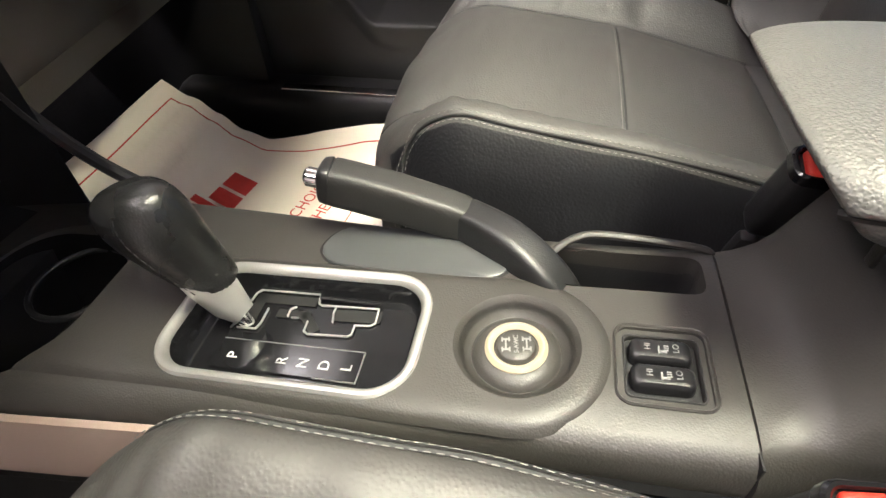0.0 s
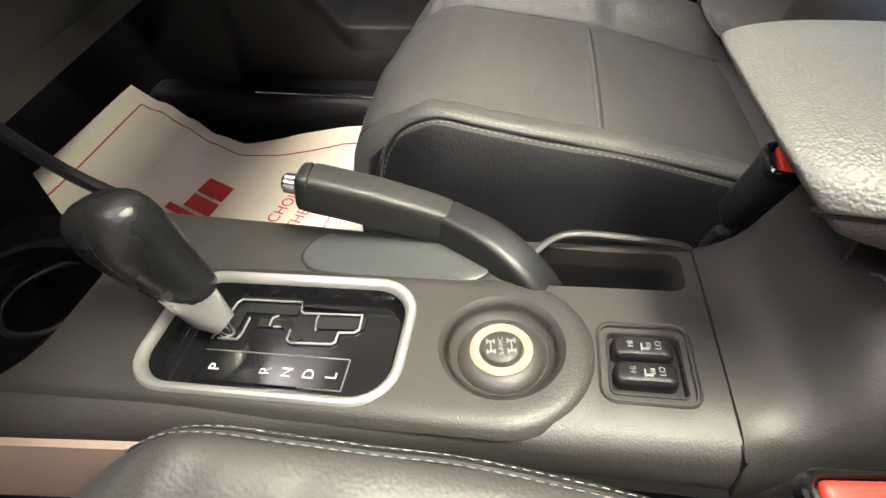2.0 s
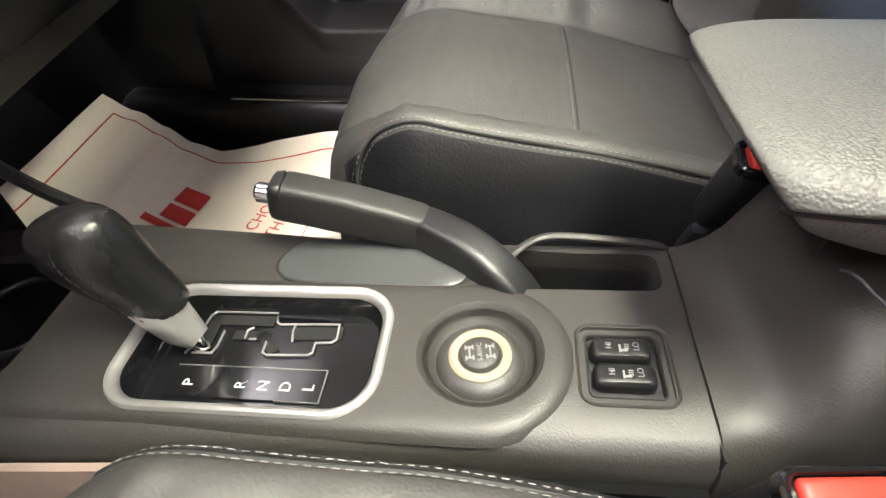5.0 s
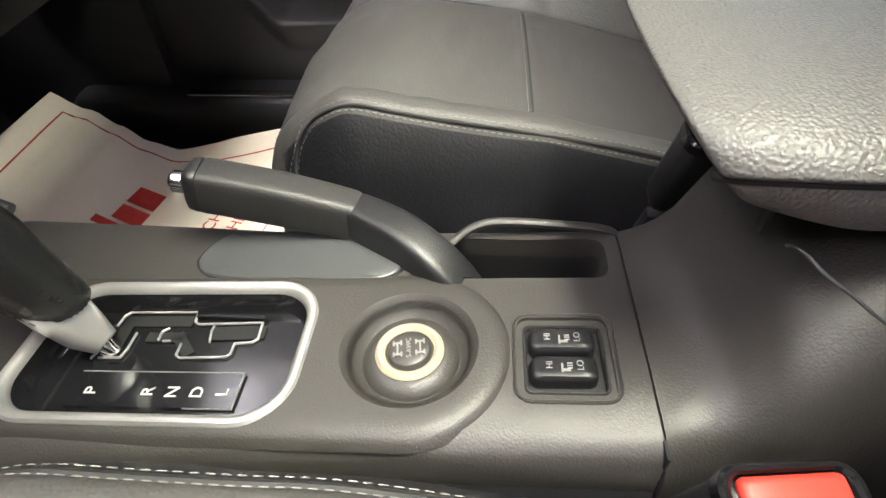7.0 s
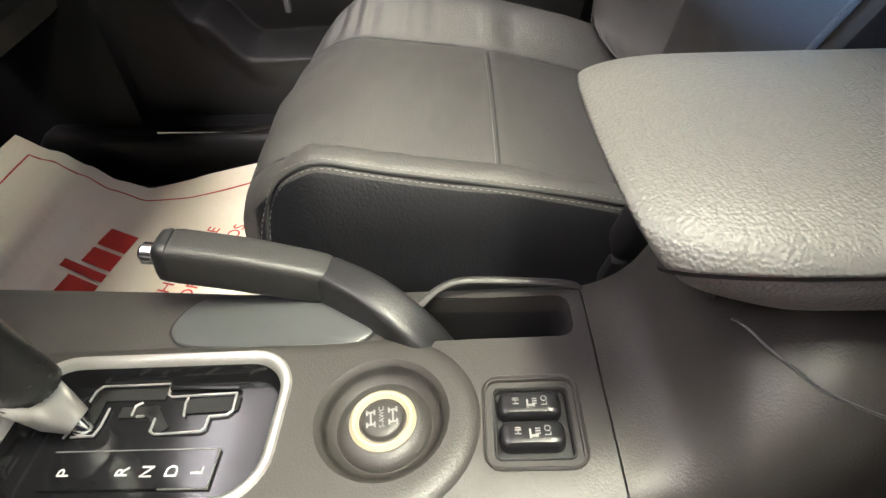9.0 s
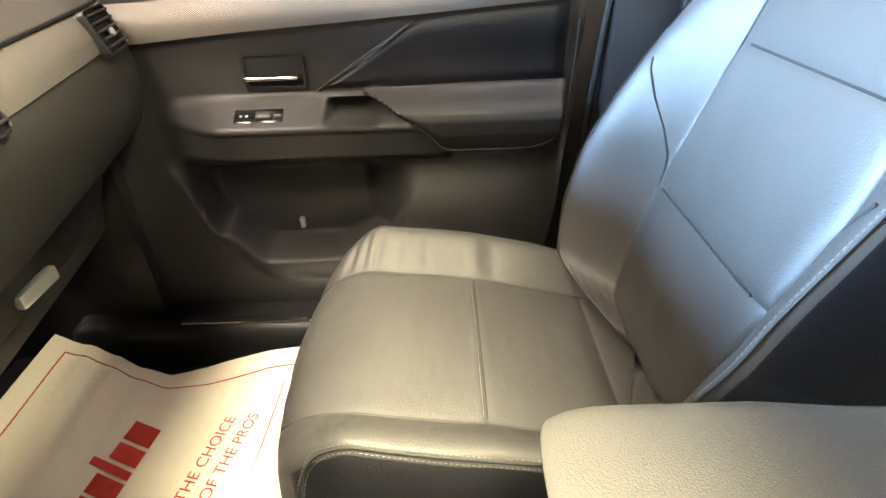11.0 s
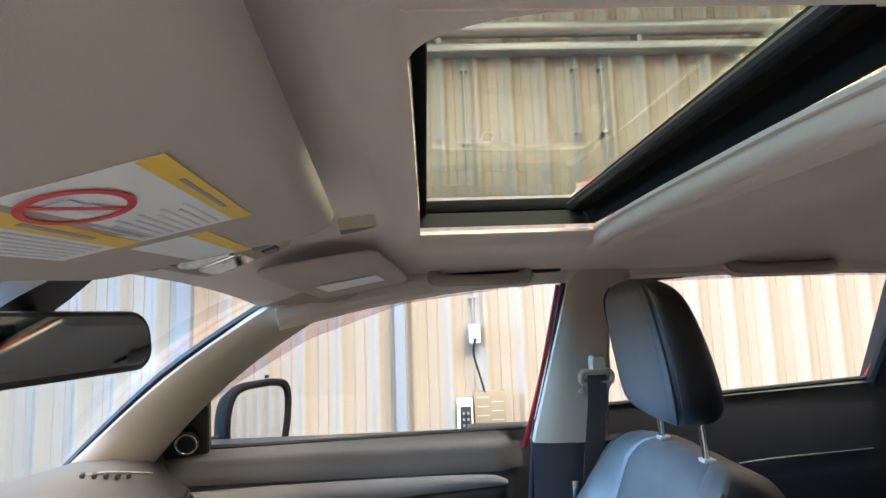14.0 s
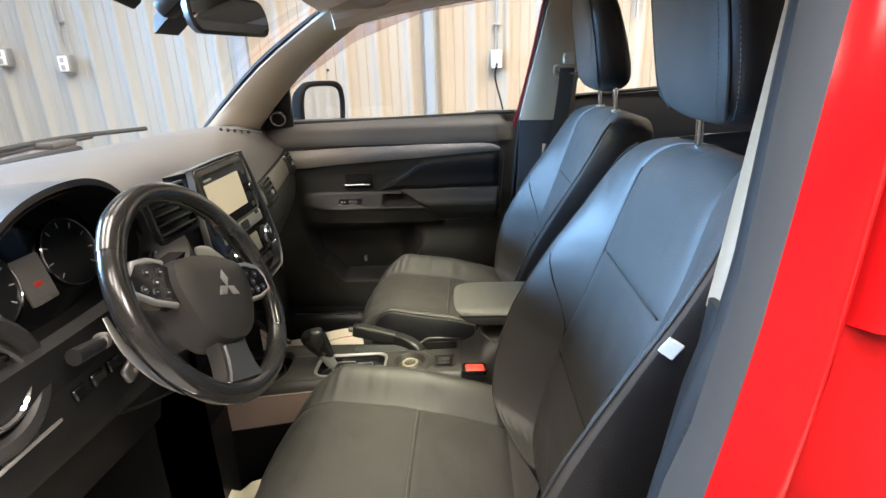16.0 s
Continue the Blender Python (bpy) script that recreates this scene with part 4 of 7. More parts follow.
        # branching seam that climbs from the panel's edge over the bolster
        pts = []
        for f in lin(0, 1, 12):
            ring = back_ring(0.175 + 0.175 * f, cy, xo)
            k = 4.2 + 4.6 * f ** 1.6
            a, c = int(k), k - int(k)
            p0, p1 = (ring[-a], ring[-a - 1]) if mirror else (ring[a], ring[a + 1])
            pts.append(p0.lerp(p1, c) + out * 0.0004)
        part("seam", tube(pts, 0.0015, 6), THREAD_DARK, bk)
    for s in (0.2, 0.407):
        b0 = 0.012 * math.exp(-((s - 0.17) / 0.12) ** 2)
        part("seam", tube([back_point(y, s, b0 - 0.0040, cy, xo) for y in lin(-0.125, 0.125, 7)], 0.0017, 6), THREAD_DARK, bk)
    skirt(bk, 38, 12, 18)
    # headrest and its posts
    hy, hx = (cy - 0.016, xo + 0.010) if cy < 0 else (cy, xo)
    hr = subdiv(part("headrest", loft([headrest_ring(t, hy, hx) for t in (0.0, 0.012, 0.04, 0.10, 0.20, 0.35, 0.5, 0.65, 0.8, 0.9, 0.96, 0.988, 1.0)]), LEATHER_SOFT, seat, "black leather headrest", angle=80), 1)
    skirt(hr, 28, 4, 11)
    for sy in (-1, 1):
        hts = lin(0.06, 0.95, 14)
        part("seam", tube(smooth_path([headrest_ring(t, hy, hx)[4 * sy] for t in hts], 3), 0.0018, 6), THREAD_DARK, hr)
        for kk in (3, 5):
            part("stitching", stitches(smooth_path([headrest_ring(t, hy, hx, 1.002)[kk * sy] for t in hts], 3), (-0.5, sy * 0.8, 0)), THREAD_DARK if kk == 3 else THREAD, hr)
        py = hy + sy * 0.081
        foot = V((0.727 + hx, py, 1.252 if cy > 0 else 1.248))
        part("post", tube([foot - V((0, 0, 0.03)), foot + V((-0.008, 0, 0.100))], 0.0060, 14), CHROME, seat, "chrome headrest post")
        part("post_guide", rbox(foot + V((0, 0, 0.002)), (0.022, 0.022, 0.007), 0.003, 2), SATIN, seat, "silver post guide")
    return seat


build_seat("passenger_seat", 0.396, 0.0, "black leather passenger seat with pale stitching and raised headrest")
drv = build_seat("driver_seat", -0.343, -0.044, "black leather driver's seat with a white side tag")
part("tag", rbox((0.551, -0.602, 1.104), (0.017, 0.004, 0.022), 0.001, 1, Euler((radians(8), radians(28), radians(-25))).to_matrix()), PALE_INK, drv, "small white sewn tag")


def buckle(cx, cy, cz, turn, label):
    b = thing("seat_belt_buckle", (cx, cy, cz - 0.10), label, "belt buckle", "belt buckles")
    m = Matrix.Translation((cx, cy, cz)) @ Euler((0, 0, 0)).to_matrix().to_4x4() @ turn.to_4x4()

    def put(bm):
        bmesh.ops.transform(bm, matrix=m, verts=bm.verts)
        return bm
    part("case", put(rbox((0, 0, -0.032), (0.054, 0.028, 0.068), 0.008, 3)), PLASTIC_BLACK, b)
    part("button", put(merged(rbox((0, 0, 0.003), (0.040, 0.022, 0.007), 0.003, 3), rbox((0, -0.0085, -0.005), (0.040, 0.006, 0.016), 0.002, 2))), RED_PLASTIC, b, "red release button")
    part("stalk", put(rbox((0.0, 0, -0.15), (0.04, 0.012, 0.14), 0.004)), PLASTIC_BLACK, b)
    part("rim", put(ring_band(Matrix.Translation((0, 0.001, -0.003)), rrect(0.055, 0.029, 0.009), rrect(0.046, 0.022, 0.006), 0.008, 0.0015)), PIANO, b, "rounded gloss rim")


buckle(0.392, 0.114, 0.781, Euler((radians(16), radians(6), 0)).to_matrix(), "seat belt buckle with red button beside the passenger cushion")
buckle(0.355, -0.100, 0.764, Euler((radians(12), radians(4), radians(8))).to_matrix(), "seat belt buckle with red button beside the driver's cushion")

# rear bench, seen between the front seats
rb = thing("rear_bench", (1.35, 0, 0.42), "black leather rear bench with an upright backrest", "car seat")
subdiv(part("cushion", sheet(lambda u, v: V((1.02 + 0.50 * u, -0.62 + 1.24 * v, 0.72 + 0.02 * math.cos(6.28 * 3 * v) - 0.06 * u - 0.05 * (1 - sst(0, 0.15, u)))), lin(0, 1, 8), lin(0, 1, 25), (0, 0, -0.22)), LEATHER_SOFT, rb, angle=60), 1)
subdiv(part("backrest", sheet(lambda u, v: V((1.47 + 0.20 * v + 0.015 * math.cos(6.28 * 3 * u), -0.62 + 1.24 * u, 0.66 + 0.60 * v)), lin(0, 1, 25), lin(0, 1, 8), (0.12, 0, 0.02)), LEATHER_SOFT, rb, angle=60), 1)
part("base", rbox((1.28, 0, 0.46), (0.48, 1.2, 0.13), 0.02), PLASTIC_BLACK, rb)

# ---- centre console ----
con = thing("centre_console", (0.20, 0.01, 0.41), "dark grey centre console with gear gate, handbrake and armrest", "centre console")


def con_top(x):
    """Height of the console's deck."""
    return line1(x, [(-0.40, 0.660), (-0.10, 0.712), (0.04, 0.722), (0.34, 0.738), (0.5, 0.745)])


def con_side(x):
    """Where the deck ends towards the driver."""
    return line1(x, [(-0.55, -0.105), (-0.40, -0.100), (-0.10, -0.0885), (0.03, -0.081), (0.08, -0.077), (0.19, -0.0725), (0.34, -0.071)])


def con_ring(x):
    z = con_top(x)
    yl = con_side(x)
    yr = line1(x, [(-0.40, 0.125), (-0.10, 0.108), (0.10, 0.088), (0.22, 0.083), (0.34, 0.083)])
    return [V((x, y, h)) for y, h in ((yl + 0.012, z), (-0.03, z + 0.001), (0.02, z + 0.001), (0.06, z + 0.001), (yr - 0.010, z), (yr - 0.003, z - 0.003), (yr, z - 0.010), (yr + 0.006, z - 0.06), (yr + 0.01, 0.42),
                                      (yl - 0.012, 0.42), (yl - 0.006, z - 0.10), (yl - 0.002, z - 0.030), (yl, z - 0.010), (yl + 0.004, z - 0.004))]


body = part("body", loft([con_ring(x) for x in (-0.42, -0.30, -0.20, -0.10, -0.05, 0.0, 0.05, 0.10, 0.15, 0.20, 0.25, 0.30, 0.3255)]), PLASTIC, con, "dark grey console body")
DECK = Vector((1, 0, 0.053)).normalized()
GATE = frame_m((0.068, -0.010, con_top(0.068) + 0.0012), DECK, (0, 1, 0))      # the gear gate's middle
SWC = frame_m((0.2062, -0.0155, con_top(0.2062) + 0.001), DECK, (0, 1, 0))
HEAT = frame_m((0.2862, -0.0185, con_top(0.2862) + 0.001), DECK, (0, 1, 0))


def low(m, h):
    return m @ Matrix.Translation((0, 0, h))


GO = GATE @ Matrix.Translation((0.001, -0.0065, 0))


FRONT_BIN = frame_m((-0.149, -0.002, 0.615), DECK, (0, 1, 0))


def deck_cutters():
    return [stack(FRONT_BIN, [(rrect(0.120, 0.128, 0.035, 8), 0), (rrect(0.132, 0.140, 0.043, 8), 0.072), (rrect(0.136, 0.145, 0.046, 8), 0.086), (rrect(0.146, 0.155, 0.050, 8), 0.095), (rrect(0.166, 0.168, 0.055, 8), 0.13)]),
            stack(low(GO, -0.017), [(rrect(0.157, 0.084, 0.023), 0), (rrect(0.162, 0.089, 0.025), 0.05)]),
            stack(low(SWC, -0.0080), [(circ(0.0268, 48), 0), (circ(0.0285, 48), 0.0012), (circ(0.0325, 48), 0.0062), (circ(0.0352, 48), 0.0100), (circ(0.0372, 48), 0.0118), (circ(0.0380, 48), 0.03)])]


carve(body, *deck_cutters(),
      stack(low(HEAT, -0.007), [(rrect(0.0385, 0.0395, 0.003), 0), (rrect(0.0385, 0.0395, 0.003), 0.0045), (rrect(0.047, 0.049, 0.006), 0.0046), (rrect(0.0485, 0.0505, 0.007), 0.03)]),
      stack(frame_m((0.269, 0.0525, 0.665), (1, 0, 0), (0, 1, 0)), [(rrect(0.094, 0.032, 0.008), 0), (rrect(0.098, 0.035, 0.010), 0.12)]))


part("front_bin", stack(FRONT_BIN, [(rrect(0.1335, 0.1420, 0.044, 8), 0.079), (rrect(0.1312, 0.1390, 0.0428, 8), 0.071), (rrect(0.1195, 0.1275, 0.0348, 8), 0.002), (rrect(0.06, 0.06, 0.015, 8), 0.0015)], cap=False), FELT, con, "black stowage bin ahead of the gate")


# raised deck round gate and dial, with a round rear end
def deck_line(k):
    r = 0.0515 - k
    arc = [(r * math.cos(radians(a)), r * math.sin(radians(a))) for a in lin(-90, 90, 29)]
    return [(-0.33, -r)] + arc + [(-0.33, r)]


deck = part("raised_deck", stack(SWC, [(deck_line(-0.004), -0.004), (deck_line(-0.0015), 0.0), (deck_line(0.0015), 0.0020), (deck_line(0.005), 0.0030), (deck_line(0.009), 0.0034)]), PLASTIC, con, "raised deck round gate and dial")
carve(deck, *deck_cutters())

# gear gate: satin frame, gloss plate, bright slot edges and letters
def hoop(m, levels):
    return loft([[m @ V((x, y, z)) for x, y in rrect(w, h, r, 8)] for w, h, r, z in levels], cap=False)


gate = part("gear_gate", hoop(GO, [(0.1685, 0.0955, 0.0295, -0.003), (0.168, 0.095, 0.0292, 0.0030), (0.1655, 0.0925, 0.028, 0.0046), (0.1615, 0.0885, 0.0265, 0.0050), (0.1575, 0.0845, 0.0245, 0.0042), (0.1535, 0.0805, 0.0225, 0.0014), (0.1525, 0.0795, 0.022, -0.0006)]), SATIN, con, "satin silver gate frame")
part("gate_wall", hoop(GO, [(0.1530, 0.0800, 0.0222, 0.0002), (0.1518, 0.0788, 0.0215, -0.0012), (0.1485, 0.0755, 0.0200, -0.0085), (0.1440, 0.0715, 0.0175, -0.0128), (0.136, 0.064, 0.013, -0.0142)]), PIANO, gate)
part("gate_plate", plate(low(GO, -0.0165), 0.1440, 0.0720, 0.016, 0.0035, 0.0006), PIANO, gate, "gloss black gate plate")
GP = low(GATE, -0.0122)


def rail(pts, w=0.0011, h=0.0018):
    bms = []
    for (a, b), (c, d) in zip(pts, pts[1:]):
        ln = math.hypot(c - a, d - b)
        ang = math.atan2(d - b, c - a)
        bm = rbox((0, 0, 0), (ln + w, w, h), 0.0004, 1)
        bmesh.ops.transform(bm, matrix=GP @ Matrix.Translation(((a + c) / 2, (b + d) / 2, h / 2)) @ Matrix.Rotation(ang, 4, "Z"), verts=bm.verts)
        bms.append(bm)
    return merged(*bms)


SLOT = [(-0.0463, 0.0181), (-0.0455, 0.0252), (-0.0428, 0.0284), (0.0015, 0.0288), (0.0027, 0.021), (0.0056, 0.0193), (0.0455, 0.0207), (0.0464, 0.0088), (0.0435, 0.0062), (0.0335, 0.0054), (0.0335, -0.002), (0.0312, -0.0039), (0.0045, -0.005), (0.0011, -0.0031), (0.0008, 0.0049)]
for pts in (SLOT, [(-0.0148, 0.0077), (-0.015, 0.0138), (-0.0119, 0.016)], [(-0.0113, 0.0067), (-0.0073, 0.007)], [(0.016, 0.0183), (0.0157, 0.0145), (0.0176, 0.0064)], [(-0.05, -0.0057), (-0.0484, -0.0011), (-0.0466, 0.0018)], [(-0.0455, -0.0054), (-0.0325, -0.0051), (-0.0308, 0.0004), (-0.031, 0.0125)]):
    part("slot_edge", rail(pts), SATIN, gate, "bright gate edge")
part("slot", merged(rail([(-0.040, 0.0), (-0.040, 0.022), (-0.003, 0.022)], 0.008, 0.0006), rail([(-0.020, 0.010), (-0.003, 0.010), (0.006, 0.0)], 0.007, 0.0006), rail([(0.020, 0.013), (0.044, 0.014)], 0.010, 0.0006)), RUBBER, gate, "dark lever slot")
part("ridge", rail([(-0.0507, 0.033), (0.0013, 0.0338), (0.0036, 0.025), (0.0455, 0.0235)], 0.0024, 0.0026), PIANO, gate)
part("letter_strip", plate(GP @ Matrix.Translation((-0.001, -0.0255, 0)), 0.096, 0.022, 0.001, 0.0012, 0.0004), PIANO, gate, "raised letter strip")
part("strip_edge", merged(rail([(-0.049, -0.0145), (0.047, -0.0145)], 0.0005, 0.0016), rail([(0.047, -0.0145), (0.047, -0.0365)], 0.0005, 0.0016), rail([(0.047, -0.0365), (0.020, -0.0365)], 0.0005, 0.0016)), SATIN, gate)
for ch, lx in (("P", -0.037), ("R", -0.0034), ("N", 0.0107), ("D", 0.0247), ("L", 0.039)):
    part("letter", letters(ch, GP @ Matrix.Translation((lx, -0.027, 0.0014)) @ Matrix.Rotation(radians(90), 4, "Z"), 0.0098, 0.0002), GEAR_INK, gate, "white gear letter")

# gear lever
lever = thing("gear_lever", tuple(GP @ V((-0.040, 0.0, 0))), "leather gear lever with silver collar", "gear lever")
g0 = GP @ V((-0.0405, 0.0005, -0.002))
kn = V((-0.009, -0.003, 0.780))
part("rod", tube([g0, g0.lerp(kn, 0.35)], 0.0055, 12), CHROME, lever)
part("collar", tube([g0 + V((0, 0, 0.010)), g0.lerp(kn, 0.25), g0.lerp(kn, 0.50), g0.lerp(kn, 0.62)], [0.0080, 0.0122, 0.0152, 0.0156], 20), SATIN, lever, "silver tapered collar")


def knob_rings():
    rings = []
    for cx, cz, rx, ry in ((0.0215, 0.741, 0.0150, 0.0150), (0.016, 0.749, 0.0175, 0.0168), (0.009, 0.761, 0.0215, 0.0188), (0.002, 0.775, 0.0250, 0.0210), (-0.003, 0.788, 0.0275, 0.0220), (-0.005, 0.799, 0.0270, 0.0212), (-0.005, 0.808, 0.0225, 0.0180), (-0.004, 0.8135, 0.0145, 0.0120), (-0.003, 0.8150, 0.005, 0.004)):
        ring = []
        for k in range(24):
            a = 2 * math.pi * k / 24
            lx = math.cos(a) * rx * (1.28 if math.cos(a) < 0 else 1.0)
            ring.append(V((cx - 0.006 - 0.06 * (cz - 0.741) + lx, -0.004 + math.sin(a) * ry, cz + (0.10 if math.cos(a) > 0 else 0.16) * lx)))
        rings.append(ring)
    return rings


knob = subdiv(part("knob", loft(knob_rings()), KNOB_SKIN, lever, "black leather knob", angle=80), 1)
part("stitching", stitches([p + V((0, -0.0008, 0)) for p in smooth_path([knob_rings()[i][18] for i in range(1, 7)], 5)], (0, -1, 0), lift=0.0004), THREAD_DARK, knob)

# dial switch
dial = part("drive_mode_dial", stack(low(SWC, -0.0081), [(circ(0.0264, 48), 0.0), (circ(0.0258, 48), 0.0020), (circ(0.0232, 48), 0.0044), (circ(0.0205, 48), 0.0058), (circ(0.0192, 48), 0.0062)]), PLASTIC, con, "drive mode dial with ivory ring")
part("ivory_ring", ring_band(low(SWC, -0.0046), circ(0.0184, 40), circ(0.0131, 40), 0.0055, 0.0020), IVORY, dial, "worn ivory ring")
part("dial_button", stack(low(SWC, -0.004), [(circ(0.0126, 32), 0), (circ(0.0122, 32), 0.0016), (circ(0.0112, 32), 0.0044), (circ(0.0104, 32), 0.0050), (circ(0.006, 32), 0.0054)]), PLASTIC, dial, "grey push button")
DM = low(SWC, 0.0014) @ Matrix.Rotation(radians(98), 4, "Z")
part("dial_writing", letters("S-AWC", DM @ Matrix.Translation((0.0, 0.0, 0.0002)), 0.0040, 0.0002), DULL_INK, dial, "pale lettering")
for sx in (-0.0060, 0.0060):
    sym = [rbox((sx, d, 0), (0.0046, 0.0012, 0.0005), 0.0001, 1) for d in (-0.0036, 0.0036)] + [rbox((sx, 0, 0), (0.0010, 0.0074, 0.0005), 0.0001, 1)]
    sym += [rbox((sx + ex, d, 0), (0.0010, 0.0032, 0.0005), 0.0001, 1) for ex in (-0.0021, 0.0021) for d in (-0.0036, 0.0036)]
    bm = merged(*sym)
    bmesh.ops.transform(bm, matrix=SWC @ Matrix.Translation((0, 0, 0.0014)) @ Matrix.Rotation(radians(8), 4, "Z"), verts=bm.verts)
    part("drive_symbol", bm, DULL_INK, dial, "pale axle symbol")

# seat heater switches
hb = part("switch_frame", ring_band(low(HEAT, -0.0010), rrect(0.0525, 0.0545, 0.009, 4), rrect(0.0490, 0.0510, 0.007, 4), 0.0026, 0.0010), PLASTIC, con, "switch surround")
part("inner_rim", ring_band(low(HEAT, -0.0030), rrect(0.0415, 0.0425, 0.004, 4), rrect(0.0388, 0.0398, 0.003, 4), 0.0014, 0.0005), PLASTIC_BLACK, hb)
part("switch_well", plate(low(HEAT, -0.0068), 0.0380, 0.0390, 0.003, 0.001, 0.0003), PLASTIC_BLACK, hb)
for sy in (-0.0086, 0.0086):
    HS = low(HEAT, -0.005) @ Matrix.Translation((-0.001, sy, 0))
    sw = part("heater_switch", stack(HS, [(rrect(0.0330, 0.0148, 0.0045), 0), (rrect(0.0330, 0.0148, 0.0045), 0.0045), (rrect(0.0318, 0.0136, 0.0042), 0.0066), (rrect(0.0285, 0.0112, 0.0035), 0.0080), (rrect(0.020, 0.0080, 0.0030), 0.0084)]), SWITCH_BLACK, con, "black seat heater rocker")
    for tx, dx in (("HI", -0.0072), ("LO", 0.0078)):
        part("writing", letters(tx, low(HS, 0.0085) @ Matrix.Translation((dx, 0.0005, 0)) @ Matrix.Rotation(radians(90), 4, "Z"), 0.0046, 0.0002), DULL_INK, sw, "pale lettering")
    bm = merged(rbox((-0.0012, -0.0012, 0), (0.0010, 0.0052, 0.0005), 0.0001, 1), rbox((0.0008, -0.0024, 0), (0.0040, 0.0016, 0.0005), 0.0001, 1), *[rbox((0.0026 + 0.0 * k, -0.0012 + 0.0014 * k, 0), (0.0026, 0.0007, 0.0005), 0.0001, 1) for k in range(3)])
    bmesh.ops.transform(bm, matrix=low(HS, 0.0085), verts=bm.verts)
    part("heat_symbol", bm, DULL_INK, sw, "pale seat symbol")

# shallow tray lid ahead of the handbrake
TRAY = frame_m((0.068, 0.0, con_top(0.068)), DECK, (0, 1, 0))
lid_line = [(p.x, p.y) for p in smooth_path([(-0.004, 0.046, 0), (-0.007, 0.058, 0), (0.001, 0.073, 0), (0.018, 0.0785, 0), (0.060, 0.0760, 0), (0.118, 0.0735, 0), (0.128, 0.058, 0), (0.118, 0.036, 0), (0.060, 0.0345, 0), (0.012, 0.0370, 0)], 6, True)]
mid = (0.06, 0.056)


def around(k):
    return [(mid[0] + (x - mid[0]) * k, mid[1] + (y - mid[1]) * k) for x, y in lid_line]


part("tray_groove", stack(TRAY, [(around(1.03), 0.0006), (around(1.03), 0.0013)]), RUBBER, con)
part("tray_lid", stack(TRAY, [(around(1.0), 0.0008), (around(0.995), 0.0024), (around(0.965), 0.0032), (around(0.7), 0.0026)]), TRAY_LID, con, "smooth blue-grey tray lid")

# pocket beside the handbrake
part("pocket_liner", rbox((0.269, 0.0525, 0.669), (0.094, 0.032, 0.006), 0.002), RUBBER, con)
part("pocket_wall", loft([[V((0.269 + x, 0.0525 + y, z)) for x, y in rrect(w, h, r)] for w, h, r, z in ((0.0925, 0.0305, 0.007, 0.668), (0.0950, 0.0325, 0.0085, 0.705), (0.0966, 0.0342, 0.0095, 0.7345))], cap=False), PLASTIC_BLACK, con, "black pocket lining")
part("pocket_rim", tube(smooth_path([(0.219, 0.0600, 0.7310), (0.228, 0.0680, 0.7365), (0.240, 0.0740, 0.7415), (0.255, 0.0765, 0.7430), (0.285, 0.0772, 0.7415), (0.318, 0.0772, 0.7385), (0.328, 0.0765, 0.7330)], 6), 0.0026, 10, flat=1.2, side=(0, 0, 1)), PLASTIC, con, "raised edge of the pocket")
def side_sheet(x0, x1, low_z, top_z, proud):
    """A skin over the console's side towards the driver."""
    def f(u, v):
        x = x0 + (x1 - x0) * u
        a, b = line1(x, low_z), line1(x, top_z)
        return V((x, con_side(x) - proud - 0.002 * math.sin(math.pi * v), a + (b - a) * v))
    return sheet(f, lin(0, 1, 14), lin(0, 1, 6), (0, 0.005, 0))


TRIM_LOW = [(-0.55, 0.560), (-0.36, 0.580), (-0.06, 0.622), (0.26, 0.660)]
TRIM_TOP = [(-0.55, 0.650), (-0.43, 0.672), (-0.20, 0.688), (0.0, 0.704), (0.26, 0.718)]
part("side_trim", side_sheet(-0.55, 0.045, TRIM_LOW, TRIM_TOP, 0.0085), SIDE_BROWN, con, "brown-grey side trim")
# black sheet added for the darkness in the gap beside the driver's seat
part("gap_shade", side_sheet(-0.55, 0.32, [(0, 0.42)], [(-0.55, 0.564), (-0.36, 0.584), (-0.06, 0.626), (0.045, 0.640), (0.05, 0.715), (0.32, 0.722)], 0.0125), FELT, con, "black sheet for the shade between console and seat")

# handbrake
def bar_sweep(pts, sizes, n=28, square=0.42, up=(0, 0, 1)):
    """A sweep of a soft-edged upright block section; sizes are (half width, half height)."""
    rings = []
    for i, p in enumerate(pts):
        t = (pts[min(i + 1, len(pts) - 1)] - pts[max(i - 1, 0)]).normalized()
        a = (V(up) - t * V(up).dot(t)).normalized()
        b = t.cross(a)
        hw, hh = sizes[min(i, len(sizes) - 1)]
        ring = []
        for k in range(n):
            c, d = math.cos(2 * math.pi * (k + 0.5) / n), math.sin(2 * math.pi * (k + 0.5) / n)
            ring.append(p + b * (math.copysign(abs(c) ** square, c) * hw) + a * (math.copysign(abs(d) ** square, d) * hh))
        rings.append(ring)
    return loft(rings)


